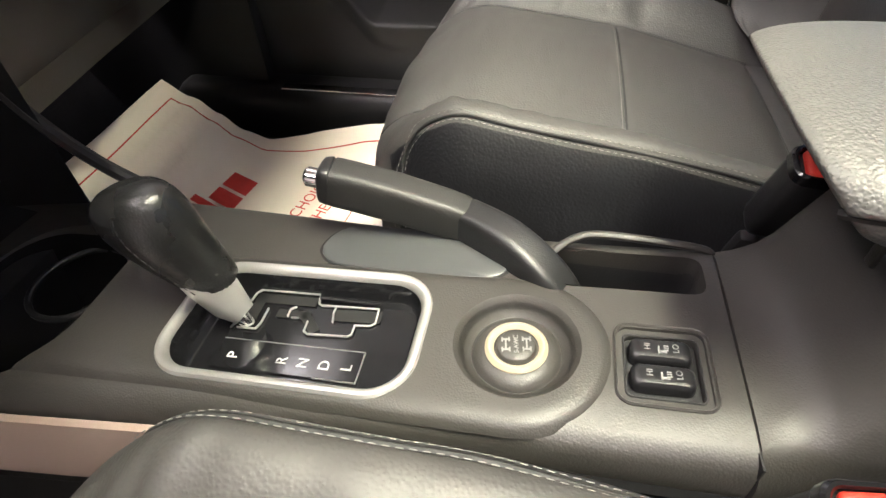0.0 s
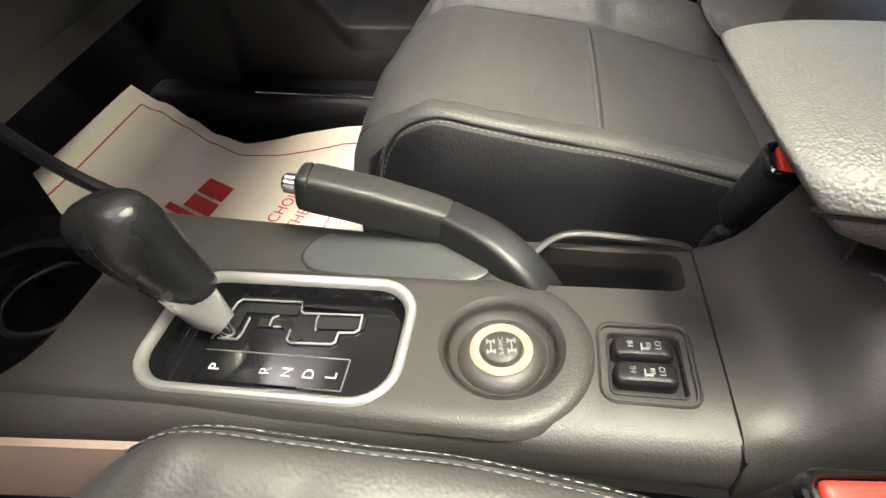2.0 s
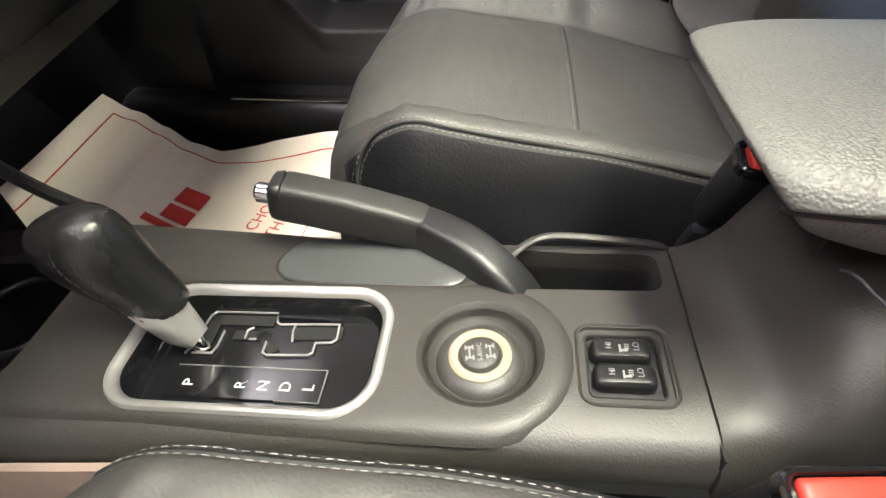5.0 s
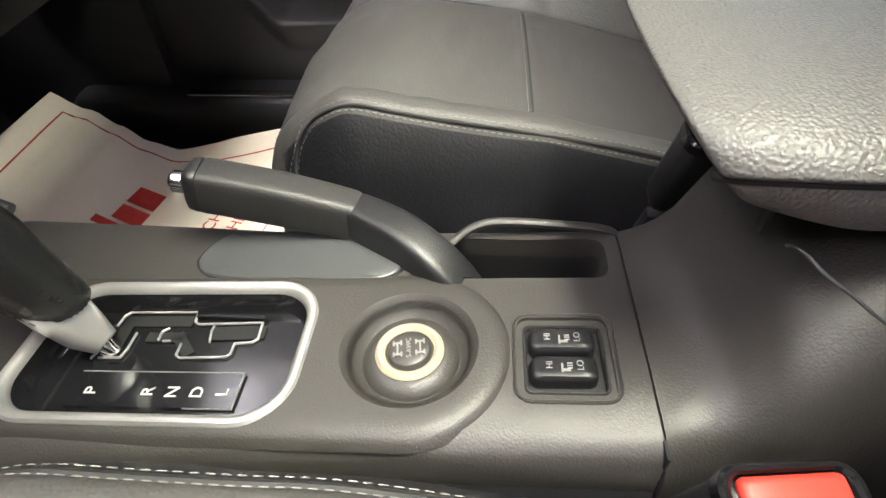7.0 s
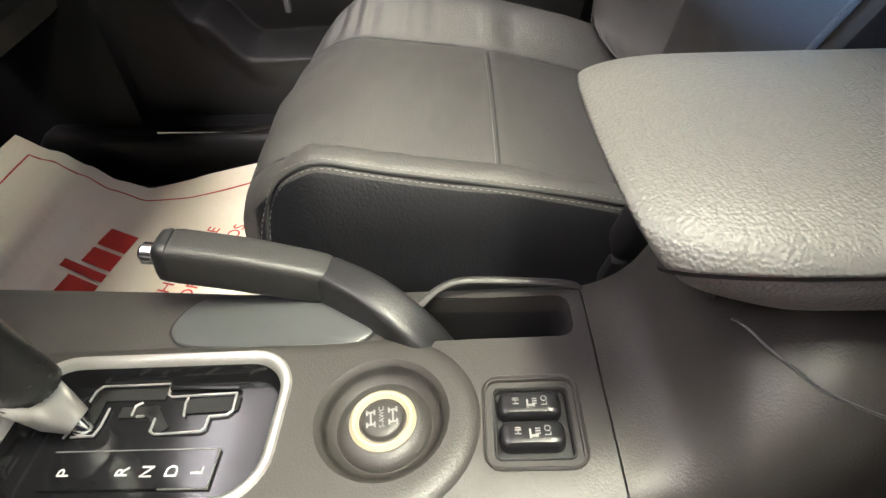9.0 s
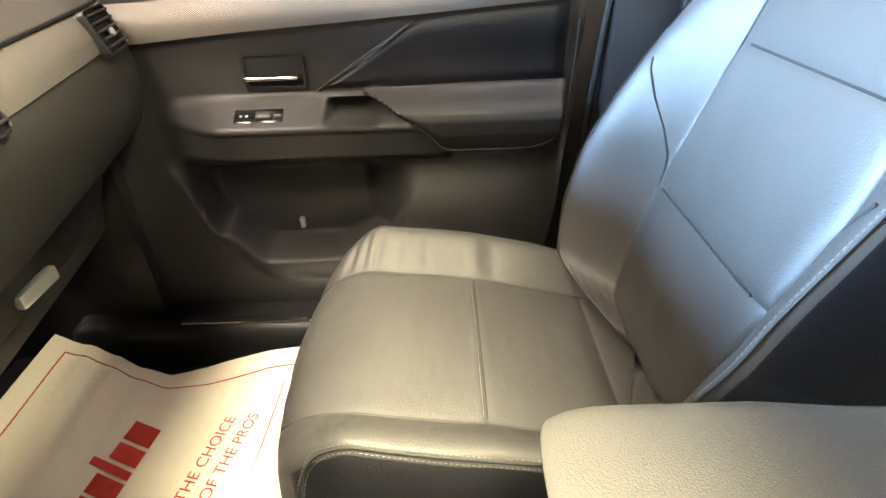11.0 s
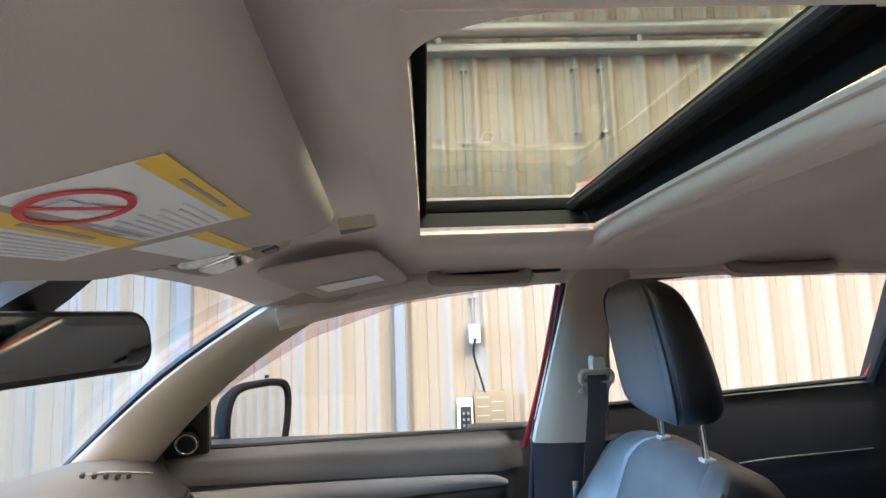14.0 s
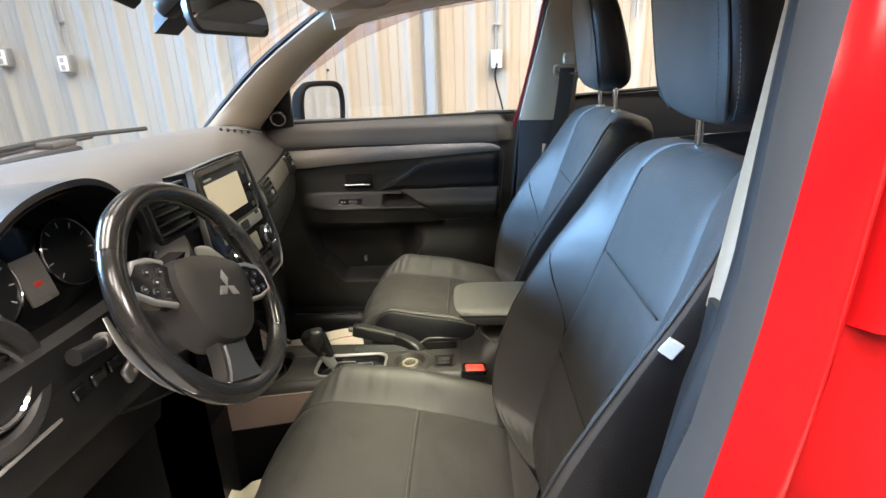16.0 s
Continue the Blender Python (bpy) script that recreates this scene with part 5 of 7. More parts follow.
hbk = thing("handbrake_lever", (0.23, 0.068, 0.70), "black handbrake lever with chrome release button, lowered", "handbrake")
hp = [V((0.246, 0.030, 0.670)), V((0.233, 0.037, 0.705)), V((0.217, 0.045, 0.729)), V((0.192, 0.0615, 0.7405)), V((0.161, 0.0815, 0.7405))]
arm_line = smooth_path(hp, 5)
part("arm", bar_sweep(arm_line, [(0.0145 - 0.0020 * k / 20, 0.0185 - 0.0050 * k / 20) for k in range(21)]), PLASTIC_BLACK, hbk, angle=50)
hg = [V((0.1615, 0.0815, 0.7403)), V((0.158, 0.0815, 0.7412)), V((0.145, 0.0818, 0.7450)), V((0.110, 0.0818, 0.7545)), V((0.080, 0.0812, 0.7615)), V((0.070, 0.0808, 0.7637)), V((0.0655, 0.0806, 0.7647))]
part("grip", bar_sweep(hg, [(0.0118, 0.0138), (0.0128, 0.0146), (0.0132, 0.0150), (0.0136, 0.0156), (0.0134, 0.0154), (0.0134, 0.0154), (0.0130, 0.0150)]), GRIP, hbk, "black grained grip with a flat top", angle=50)
part("grip_ring", bar_sweep([V((0.0652, 0.0806, 0.7648)), V((0.0640, 0.0805, 0.7650)), V((0.0590, 0.0803, 0.7658)), V((0.0575, 0.0803, 0.7660))], [(0.0126, 0.0146), (0.0132, 0.0152), (0.0122, 0.0142), (0.0105, 0.0125)]), PLASTIC_BLACK, hbk, "rounded end cap", angle=50)
part("release_button", tube([V((0.060, 0.0803, 0.7656)), V((0.048, 0.0800, 0.7676)), V((0.0462, 0.0800, 0.7678))], [0.0072, 0.0072, 0.0055], 18), CHROME, hbk, "chrome release button")
part("boot", rbox((0.258, 0.052, 0.672), (0.05, 0.03, 0.02), 0.006), RUBBER, hbk)

# rear tower that carries the armrest
def tower(x):
    z = curve1(x, [(0.3265, 0.7385), (0.341, 0.7410), (0.350, 0.7470), (0.388, 0.798), (0.41, 0.808), (0.66, 0.808)])
    w0 = line1(x, [(0.3265, -0.073), (0.345, -0.070), (0.40, -0.058), (0.46, -0.052), (0.66, -0.052)])
    w1 = line1(x, [(0.3265, 0.083), (0.38, 0.092), (0.66, 0.095)])
    r = 0.014
    q = line1(x, [(0.3265, 0.35), (0.350, 0.6), (0.385, 1.0)])
    return [V((x, y, h)) for y, h in ((w0 + 0.060 * q, z), (0.03, z + 0.001), (w1 - r, z), (w1 - 0.004, z - 0.004), (w1, z - r), (w1 + 0.008, 0.42), (w0 - 0.012, 0.42), (w0 - 0.006, z - 0.09), (w0 - 0.001, z - 0.050 * q), (w0 + 0.006 * q, z - 0.030 * q), (w0 + 0.017 * q, z - 0.015 * q), (w0 + 0.034 * q, z - 0.005 * q))]


part("tower", loft([tower(x) for x in (0.3265, 0.332, 0.338, 0.345, 0.352, 0.36, 0.37, 0.38, 0.39, 0.40, 0.41, 0.42, 0.44, 0.47, 0.55, 0.66)]), PLASTIC, con, "dark grey bin tower")
part("joint", rbox((0.3260, 0.005, 0.60), (0.0016, 0.152, 0.272), 0.0004), RUBBER, con)


def arm_ring(x):
    d = x - 0.303
    r = 0.060
    k = 1.0 if d > r else math.sqrt(max(0.0, 1 - ((r - d) / r) ** 2)) * 0.72 + 0.28
    c, hw = 0.056, 0.092 * (0.80 + 0.20 * k)
    w0, w1 = c - hw, c + hw
    zt = 0.876 - (1 - k) * 0.010
    zb = 0.826 + (1 - k) * 0.010
    zs = zt - 0.021
    half = [(w0 + 0.032, zt - 0.003), (c, zt), (w1 - 0.032, zt - 0.003), (w1 - 0.013, zt - 0.009), (w1 - 0.005, zt - 0.016), (w1 - 0.001, zt - 0.023), (w1, zt - 0.029), (w1 - 0.001, zt - 0.035), (w1 - 0.006, zb + 0.006), (w1 - 0.018, zb),
            (c, zb - 0.001), (w0 + 0.018, zb), (w0 + 0.006, zb + 0.004), (w0 + 0.001, zs - 0.004), (w0 + 0.0045, zs), (w0 - 0.0004, zs + 0.0025), (w0 + 0.001, zt - 0.016), (w0 + 0.010, zt - 0.008)]
    under = 0.9 * (1 - sst(0.0, 0.10, d))
    return [V((x + 0.004 + (zt - z) * under, y, z)) for y, z in half]


xs = (0.303, 0.305, 0.309, 0.316, 0.326, 0.340, 0.356, 0.38, 0.42, 0.50, 0.58, 0.63, 0.645)
arm = part("armrest", loft([arm_ring(x) for x in xs]), LEATHER_COARSE, con, "grey-black grained armrest lid", angle=80)
subdiv(arm, 2)
near = [arm_ring(x)[14] for x in xs[::-1]]
part("seam", tube(smooth_path(near, 3), 0.0024, 6), THREAD_DARK, arm)
part("latch", merged(rbox((0.374, 0.030, 0.815), (0.006, 0.03, 0.022), 0.002), rbox((0.370, 0.013, 0.803), (0.003, 0.007, 0.015), 0.001)), PLASTIC, arm, "pale latch catch under the lid")
part("bin_lip", tube(smooth_path([(0.366, -0.014, 0.811), (0.3655, -0.019, 0.8150), (0.369, -0.024, 0.8145), (0.374, -0.029, 0.811), (0.385, -0.036, 0.805), (0.400, -0.042, 0.796), (0.43, -0.050, 0.786)], 5), 0.0008, 6), TRAY_LID, con, "grey edge of the bin")

# ---- passenger door ----
door = thing("door_1", (0.07, 0.80, 0.45), "closed passenger door with black panel and silver trim", "car door", kind="structure")


def door_y(x, z, bare=False):
    """Depth of the door panel's inner face."""
    y = curve1(z, [(0.40, 0.775), (0.55, 0.762), (0.72, 0.752), (0.84, 0.772), (1.00, 0.780), (1.06, 0.772), (1.12, 0.776), (1.17, 0.786), (1.205, 0.800)])
    if bare:
        return y
    ends = sst(-0.27, -0.13, x) * (1 - sst(0.445, 0.470, x))
    # arm rest ledge with a continuous lip, the elbow pad behind it
    pad = sst(-0.012, 0.018, x - line1(z, [(0.86, 0.250), (0.91, 0.200), (0.93, 0.158), (0.95, 0.115)]))
    front = line1(z, [(0.826, 0.0), (0.848, 0.040), (0.896, 0.056), (0.903, 0.064), (0.910, 0.062), (0.944, 0.008), (0.952, 0.0)])
    rear = line1(z, [(0.846, 0.0), (0.858, 0.046), (0.888, 0.064), (0.916, 0.075), (0.930, 0.072), (0.942, 0.052), (0.960, 0.0)])
    y -= (front + (rear - front) * pad) * ends
    # hollow behind the grip
    cup = sst(0.040, 0.060, x) * (1 - sst(0.105, 0.165, x)) * sst(0.910, 0.916, z) * (1 - sst(0.934, 0.946, z))
    y += 0.060 * cup
    # loudspeaker bulge of the lower panel and the map pocket in it
    y -= 0.022 * math.exp(-((x - 0.27) / 0.14) ** 4 - ((z - 0.68) / 0.13) ** 4)
    rim = curve1(x, [(-0.27, 0.81), (-0.19, 0.69), (-0.115, 0.620), (0.02, 0.622), (0.12, 0.66), (0.22, 0.80)])
    pocket = sst(rim - 0.006, rim + 0.016, z) * (1 - sst(0.780, 0.845, z)) * sst(-0.28, -0.21, x) * (1 - sst(0.08, 0.20, x))
    y += 0.090 * pocket
    y -= 0.008 * sst(rim - 0.06, rim - 0.012, z) * (1 - sst(rim - 0.010, rim + 0.008, z)) * sst(-0.26, -0.2, x) * (1 - sst(0.04, 0.12, x))
    # rolled rear edge
    y += 0.030 * sst(0.455, 0.490, x)
    return y


def door_rear(z):
    return line1(z, [(0.40, 0.405), (0.64, 0.445), (0.90, 0.486), (1.08, 0.495), (1.21, 0.515)])


part("panel", sheet(lambda u, v: (lambda x, z: V((x, door_y(x, z), z)))(-0.40 + (door_rear(0.40 + 0.805 * v) + 0.40) * u, 0.40 + 0.805 * v), lin(0, 1, 280), lin(0, 1, 230), (0, 0.06, 0)), DOOR_SKIN, door, "black moulded door panel", angle=60)
part("belt_cap", sheet(lambda u, v: (lambda x, z: V((x, door_y(x, z) - 0.006 - 0.004 * math.sin(math.pi * v), z)))(-0.36 + 0.868 * u, line1(u, [(0, 1.118), (1, 1.122)]) + (line1(u, [(0, 1.192), (1, 1.214)]) - line1(u, [(0, 1.118), (1, 1.122)])) * v), lin(0, 1, 40), lin(0, 1, 10), (0, 0.02, 0)), DASH_SKIN, door, "soft grey upper door pad", angle=50)


def band(u, v):
    x = -0.292 + 0.755 * u
    lo = line1(x, [(-0.30, 1.040), (-0.1, 1.056), (0.20, 1.074), (0.463, 1.092)])
    hi = line1(x, [(-0.30, 1.103), (-0.1, 1.111), (0.20, 1.117), (0.40, 1.117), (0.463, 1.110)])
    if u > 0.95:
        k = (u - 0.95) / 0.05
        hi = hi - (hi - lo) * 0.55 * k * k
    z = lo + (hi - lo) * v
    return V((x, door_y(x, z, True) - 0.010 - 0.005 * math.sin(math.pi * v), z))


part("silver_band", sheet(band, lin(0, 1, 50), lin(0, 1, 8), (0, 0.016, 0)), CARBON, door, "woven silver trim band", angle=50)


def insert(u, v):
    x = 0.036 + 0.422 * u
    lo = line1(x, [(0.036, 0.957), (0.45, 0.962)])
    hi = line1(x, [(0.036, 0.959), (0.10, 0.998), (0.195, 1.056), (0.205, 1.060), (0.30, 1.074), (0.455, 1.083)])
    z = lo + (hi - lo) * v
    e = min(v, 1 - v) * (hi - lo)
    return V((x, door_y(x, z) - 0.0005 - 0.007 * sst(0, 0.012, e) * sst(0, 0.02, min(x - 0.036, 0.458 - x)), z))


part("soft_insert", sheet(insert, lin(0, 1, 50), lin(0, 1, 12), (0, 0.012, 0)), SKIRT, door, "black padded leather insert", angle=50)
part("crease", tube([(0.030, 0.777, 0.955), (0.084, 0.774, 0.990), (0.203, 0.767, 1.063)], 0.0024, 6), DOOR_SKIN, door)
part("panel_joint", tube(smooth_path([(0.198, 0.7085, 0.910), (0.222, 0.710, 0.890), (0.250, 0.712, 0.864), (0.30, 0.714, 0.861), (0.40, 0.714, 0.863), (0.448, 0.722, 0.885), (0.468, 0.757, 0.95), (0.474, 0.762, 1.06)], 6), 0.0022, 6), RUBBER, door)
hd = part("handle_cup", ring_band(frame_m((-0.040, 0.7775, 0.991), (1, 0, 0), (0, 0, 1)), rrect(0.108, 0.062, 0.010), rrect(0.098, 0.052, 0.008), 0.004, 0.001), PLASTIC_BLACK, door, "recessed handle surround")
part("cup_floor", rbox((-0.040, 0.7785, 0.991), (0.098, 0.004, 0.052), 0.001), RUBBER, hd)
part("handle", rbox((-0.046, 0.769, 0.980), (0.094, 0.009, 0.0075), 0.003, 3), CHROME, hd, "chrome door handle")
swp = part("switch_panel", rbox((-0.070, 0.739, 0.9235), (0.085, 0.030, 0.006), 0.002, 2, Euler((radians(34), 0, 0)).to_matrix()), PIANO, door, "gloss window switch panel")
part("window_switch", rbox((-0.060, 0.7375, 0.9265), (0.030, 0.016, 0.007), 0.003, 2, Euler((radians(34), 0, 0)).to_matrix()), PLASTIC_BLACK, swp)
for dx in (-0.004, 0.006):
    part("symbol", rbox((-0.096 + dx, 0.7365, 0.9262), (0.004, 0.004, 0.002), 0.0003, 1), WHITE_INK, swp)
part("pocket_clip", rbox((-0.035, 0.757, 0.705), (0.010, 0.012, 0.022), 0.003), GALVANISED, door)
part("belt_strip", tube([(-0.36, 0.800, 1.196), (0.10, 0.800, 1.205), (0.512, 0.800, 1.217)], 0.006, 8), RUBBER, door, "black window strip")
part("outer_skin", sheet(lambda u, v: V((-0.42 + 0.92 * u, 0.86 + 0.05 * math.sin(math.pi * (0.2 + 0.6 * v)), 0.38 + 0.80 * v)), lin(0, 1, 8), lin(0, 1, 8), (0, 0.004, 0)), RED_PAINT, door, "red painted outer skin")
# triangular corner with the tweeter
SAIL = frame_m((-0.33, 0.766, 1.255), (1, 0.10, 0), (0.0, -0.32, 1))
tri = [(-0.080, -0.088), (0.074, -0.084), (0.086, 0.090), (0.070, 0.094), (-0.080, -0.052)]
part("corner_cover", stack(SAIL, [(tri, -0.012), (tri, 0.004), ([(x * 0.95, y * 0.95) for x, y in tri], 0.008)]), PLASTIC_BLACK, door, "black corner cover")
TW = frame_m((-0.298, 0.765, 1.221), (1, 0.10, 0), (0.0, -0.25, 1))
tw = part("tweeter", disc(TW, 0.0265, 0.012, 0.003), PLASTIC_BLACK, door, "round tweeter with chrome ring")
part("chrome_ring", ring_band(low(TW, 0.009), circ(0.0265), circ(0.0215), 0.005, 0.0015), CHROME, tw)
part("grille", stack(low(TW, 0.010), [(circ(0.0215), 0), (circ(0.018), 0.002), (circ(0.008), 0.004)]), RUBBER, tw)

# rear passenger door, dark
rd = thing("door_2", (1.0, 0.80, 0.45), "closed rear passenger door with black panel", "car door", kind="structure")


def rd_y(x, z):
    y = line1(z, [(0.40, 0.78), (0.70, 0.752), (0.86, 0.775), (1.00, 0.780), (1.10, 0.774), (1.20, 0.782), (1.29, 0.792)])
    y -= 0.05 * (1 - sst(0.965, 0.99, z)) * sst(0.88, 0.92, z) * sst(0.72, 0.85, x)
    return y + 0.004 * sst(1.10, 1.106, z) * (1 - sst(1.116, 1.122, z))


part("panel", sheet(lambda u, v: V((0.70 + 0.90 * u, rd_y(0.70 + 0.90 * u, 0.40 + line1(u, [(0, 0.858), (1, 0.910)]) * v), 0.40 + line1(u, [(0, 0.858), (1, 0.902)]) * v)), lin(0, 1, 30), lin(0, 1, 60), (0, 0.06, 0)), PLASTIC_BLACK, rd, "black moulded door panel", angle=60)
part("belt_strip", tube([(0.69, 0.790, 1.262), (1.45, 0.785, 1.309)], 0.006, 8), RUBBER, rd)
part("crease", tube(smooth_path([(0.86, 0.776, 1.03), (1.0, 0.772, 1.10), (1.1, 0.772, 1.12), (1.38, 0.772, 1.135)], 5), 0.003, 6), PLASTIC, rd)
part("handle", rbox((0.84, 0.768, 1.03), (0.08, 0.012, 0.012), 0.004), CHROME, rd)
# frame round the rear window
solo("window_seal", tube(smooth_path([(0.775, 0.668, 1.575), (1.0, 0.668, 1.588), (1.34, 0.664, 1.586), (1.428, 0.668, 1.57), (1.425, 0.72, 1.44), (1.405, 0.782, 1.30)], 6), 0.014, 8), RUBBER, "black rubber seal round the rear window", "trim", "structure")
solo("rear_pillar", sheet(lambda u, v: V((1.430 - 0.02 * (1 - v) + 0.25 * u, 0.785 - 0.12 * v - 0.01 * math.sin(3.14 * u), 1.28 + 0.30 * v)), lin(0, 1, 6), lin(0, 1, 8), (0, 0.05, 0)), PLASTIC_BLACK, "black rear pillar trim", "pillar", "structure")
solo("door_frame_edge", tube(smooth_path([(1.415, 0.80, 1.30), (1.436, 0.752, 1.40), (1.446, 0.70, 1.53)], 6), 0.013, 8), RED_PAINT, "red painted edge of the rear door frame", "trim", "structure")

# ---- dashboard ----
dash = thing("dashboard", (-0.45, 0, 0.70), "grey dashboard with silver trim band and black centre", "dashboard")


def edge_x(y):
    return line1(y, [(-0.74, -0.26), (-0.60, -0.20), (-0.15, -0.165), (0.10, -0.175), (0.36, -0.222), (0.55, -0.252), (0.69, -0.275), (0.78, -0.30)])


def dash_profile(y):
    e = edge_x(y)
    b = -0.60 - 0.24 * max(0.0, 1 - (y / 0.74) ** 2)      # foot of the windscreen
    ez = line1(y, [(-0.74, 1.105), (0.10, 1.105), (0.36, 1.103), (0.69, 1.113), (0.78, 1.115)])
    hump = 0.010 * math.exp(-((y - 0.45) / 0.25) ** 2)
    pts = [(b - 0.02, 1.10), (b, 1.172), (b + 0.05, 1.186), (-0.50 + (b + 0.66) * 0.3, 1.205 + hump), (-0.42, 1.205 + hump), (-0.36, 1.190 + hump * 0.7), (e - 0.055, 1.160), (e - 0.022, 1.130), (e - 0.006, ez + 0.004), (e, ez - 0.002),
           (e + 0.004, ez - 0.010), (e + 0.020, ez - 0.052), (e + 0.017, ez - 0.060), (e + 0.024, ez - 0.074), (e + 0.028, ez - 0.112), (e + 0.022, ez - 0.160), (e + 0.002, ez - 0.203), (e - 0.034, ez - 0.226), (e - 0.065, ez - 0.238), (e - 0.10, 0.80), (e - 0.12, 0.72), (e - 0.25, 0.69), (b + 0.02, 0.72)]
    return [V((x, y, z)) for x, z in pts]


dash_body = part("body", loft([dash_profile(y) for y in lin(-0.775, 0.785, 53)]), DASH_SKIN, dash, "soft grey dash top", angle=50)
dash_body.data.materials.append(DASH_LOWER)
dash_body.data.materials.append(RUBBER)
for face in dash_body.data.polygons:
    face.material_index = 0 if face.center.z + WHERE[dash_body].z > 1.046 else (1 if face.center.y > -0.14 else 2)


def hollow_ring(x, grow):
    """Section of the hollow that holds the instruments."""
    out = []
    for k in range(40):
        c, d = math.cos(2 * math.pi * k / 40), math.sin(2 * math.pi * k / 40)
        out.append(V((x, -0.368 + (0.172 + grow) * math.copysign(abs(c) ** (0.80 if c < 0 else 1.0), c), 1.100 + ((0.135 if d > 0 else 0.075) + grow) * d)))
    return out


carve(dash_body, loft([hollow_ring(x, g) for x, g in ((-0.36, -0.012), (-0.24, 0.0), (-0.10, 0.006))]))
part("hollow_lining", loft([hollow_ring(x, g - 0.002) for x, g in ((-0.355, -0.012), (-0.25, 0.0))], cap=False), RUBBER, dash, "black lining of the instrument hollow")
# woven silver band on the passenger side with its lip
part("trim_band", sheet(lambda u, v: (lambda y: V((edge_x(y) + 0.0045 + 0.018 * v + 0.004 * math.sin(math.pi * v), y, line1(y, [(0.10, 1.101), (0.36, 1.099), (0.69, 1.109), (0.78, 1.111)]) - 0.002 - 0.052 * v)))(0.115 + 0.635 * u), lin(0, 1, 40), lin(0, 1, 6), (-0.012, 0, 0)), CARBON, dash, "woven silver dash band", angle=60)
part("band_edge", tube([(edge_x(y) + 0.002, y, line1(y, [(0.10, 1.101), (0.36, 1.099), (0.69, 1.109), (0.78, 1.111)]) + 0.002) for y in lin(0.11, 0.75, 20)], 0.003, 6), RUBBER, dash)


def vent(parent, cy, half, slats=4, tilt=0.0):
    """An air vent set in the band, facing rearwards."""
    x = edge_x(cy) + 0.021
    z = line1(cy, [(0.36, 1.099), (0.69, 1.109)]) - 0.030
    slope = (edge_x(cy + 0.05) - edge_x(cy - 0.05)) / 0.1
    m = frame_m((x, cy, z), (slope, 1, 0), (-0.36, 0, 1))
    v = part("air_vent", ring_band(low(m, -0.010), rrect(2 * half, 0.066, 0.008), rrect(2 * half - 0.006, 0.060, 0.006), 0.014, 0.001), PLASTIC_BLACK, parent, "air vent with black slats")
    part("duct", plate(low(m, -0.004), 2 * half - 0.008, 0.062, 0.006, 0.003), RUBBER, v)
    for k in range(slats):
        bm = rbox((0, 0, 0), (2 * half - 0.012, 0.0035, 0.009), 0.001)
        bmesh.ops.transform(bm, matrix=m @ Matrix.Translation((0, -0.0225 + 0.045 * k / (slats - 1), 0.004)) @ Matrix.Rotation(radians(-18), 4, "X"), verts=bm.verts)
        part("slat", bm, PLASTIC_BLACK, v)
    bm = rbox((0, 0, 0.006), (0.016, 0.012, 0.006), 0.002)
    bmesh.ops.transform(bm, matrix=m @ Matrix.Translation((0.004, -0.006, 0)), verts=bm.verts)
    part("tab", bm, SATIN, v)


vent(dash, 0.312, 0.054)
vent(dash, 0.692, 0.047, 5)
# demister slots near the pillar
for k in range(5):
    part("demister_slot", rbox((-0.405 + 0.017 * k, 0.545 + 0.010 * k, 1.2125 - 0.0035 * k), (0.009, 0.016, 0.010), 0.002, 1, Euler((0, radians(-12), radians(25))).to_matrix()), RUBBER, dash)
part("demister_rim", tube(smooth_path([(-0.425, 0.550, 1.208), (-0.385, 0.575, 1.208), (-0.345, 0.600, 1.200), (-0.31, 0.625, 1.190)], 5), 0.003, 6), DASH_SKIN, dash)
# glove box
gb = part("glove_box", sheet(lambda u, v: (lambda y: V((edge_x(y) - 0.052 - 0.085 * v + 0.012 * math.sin(math.pi * v), y, 0.862 - 0.135 * v)))(0.16 + 0.50 * u), lin(0, 1, 14), lin(0, 1, 8), (-0.03, 0, 0)), PLASTIC_BLACK, dash, "black glove box lid")
part("lid_edge", tube([(edge_x(y) - 0.048, y, 0.868) for y in lin(0.15, 0.68, 12)], 0.0035, 6), PLASTIC, gb)
part("latch", rbox((edge_x(0.41) - 0.060, 0.405, 0.815), (0.014, 0.075, 0.022), 0.005, 2), SATIN, gb, "grey latch")

# ---- centre stack ----
UP = V((-0.20, 0, 1)).normalized()
ST = frame_m((-0.128, -0.052, 1.085), (0, 1, 0), UP)


def stack_outline(k):
    pts = [(0.095 - k, 0.137 - k), (0.117 - k, 0.122 - k * 0.6), (0.140 - k, 0.02), (0.148 - k, -0.06), (0.146 - k, -0.095), (0.130 - k, -0.130 + k * 0.6), (0.095 - k, -0.142 + k)]
    ring = pts + [(-x, y) for x, y in pts[::-1]]
    return [(p.x, p.y) for p in smooth_path([(x, y, 0) for x, y in ring], 4, True)]


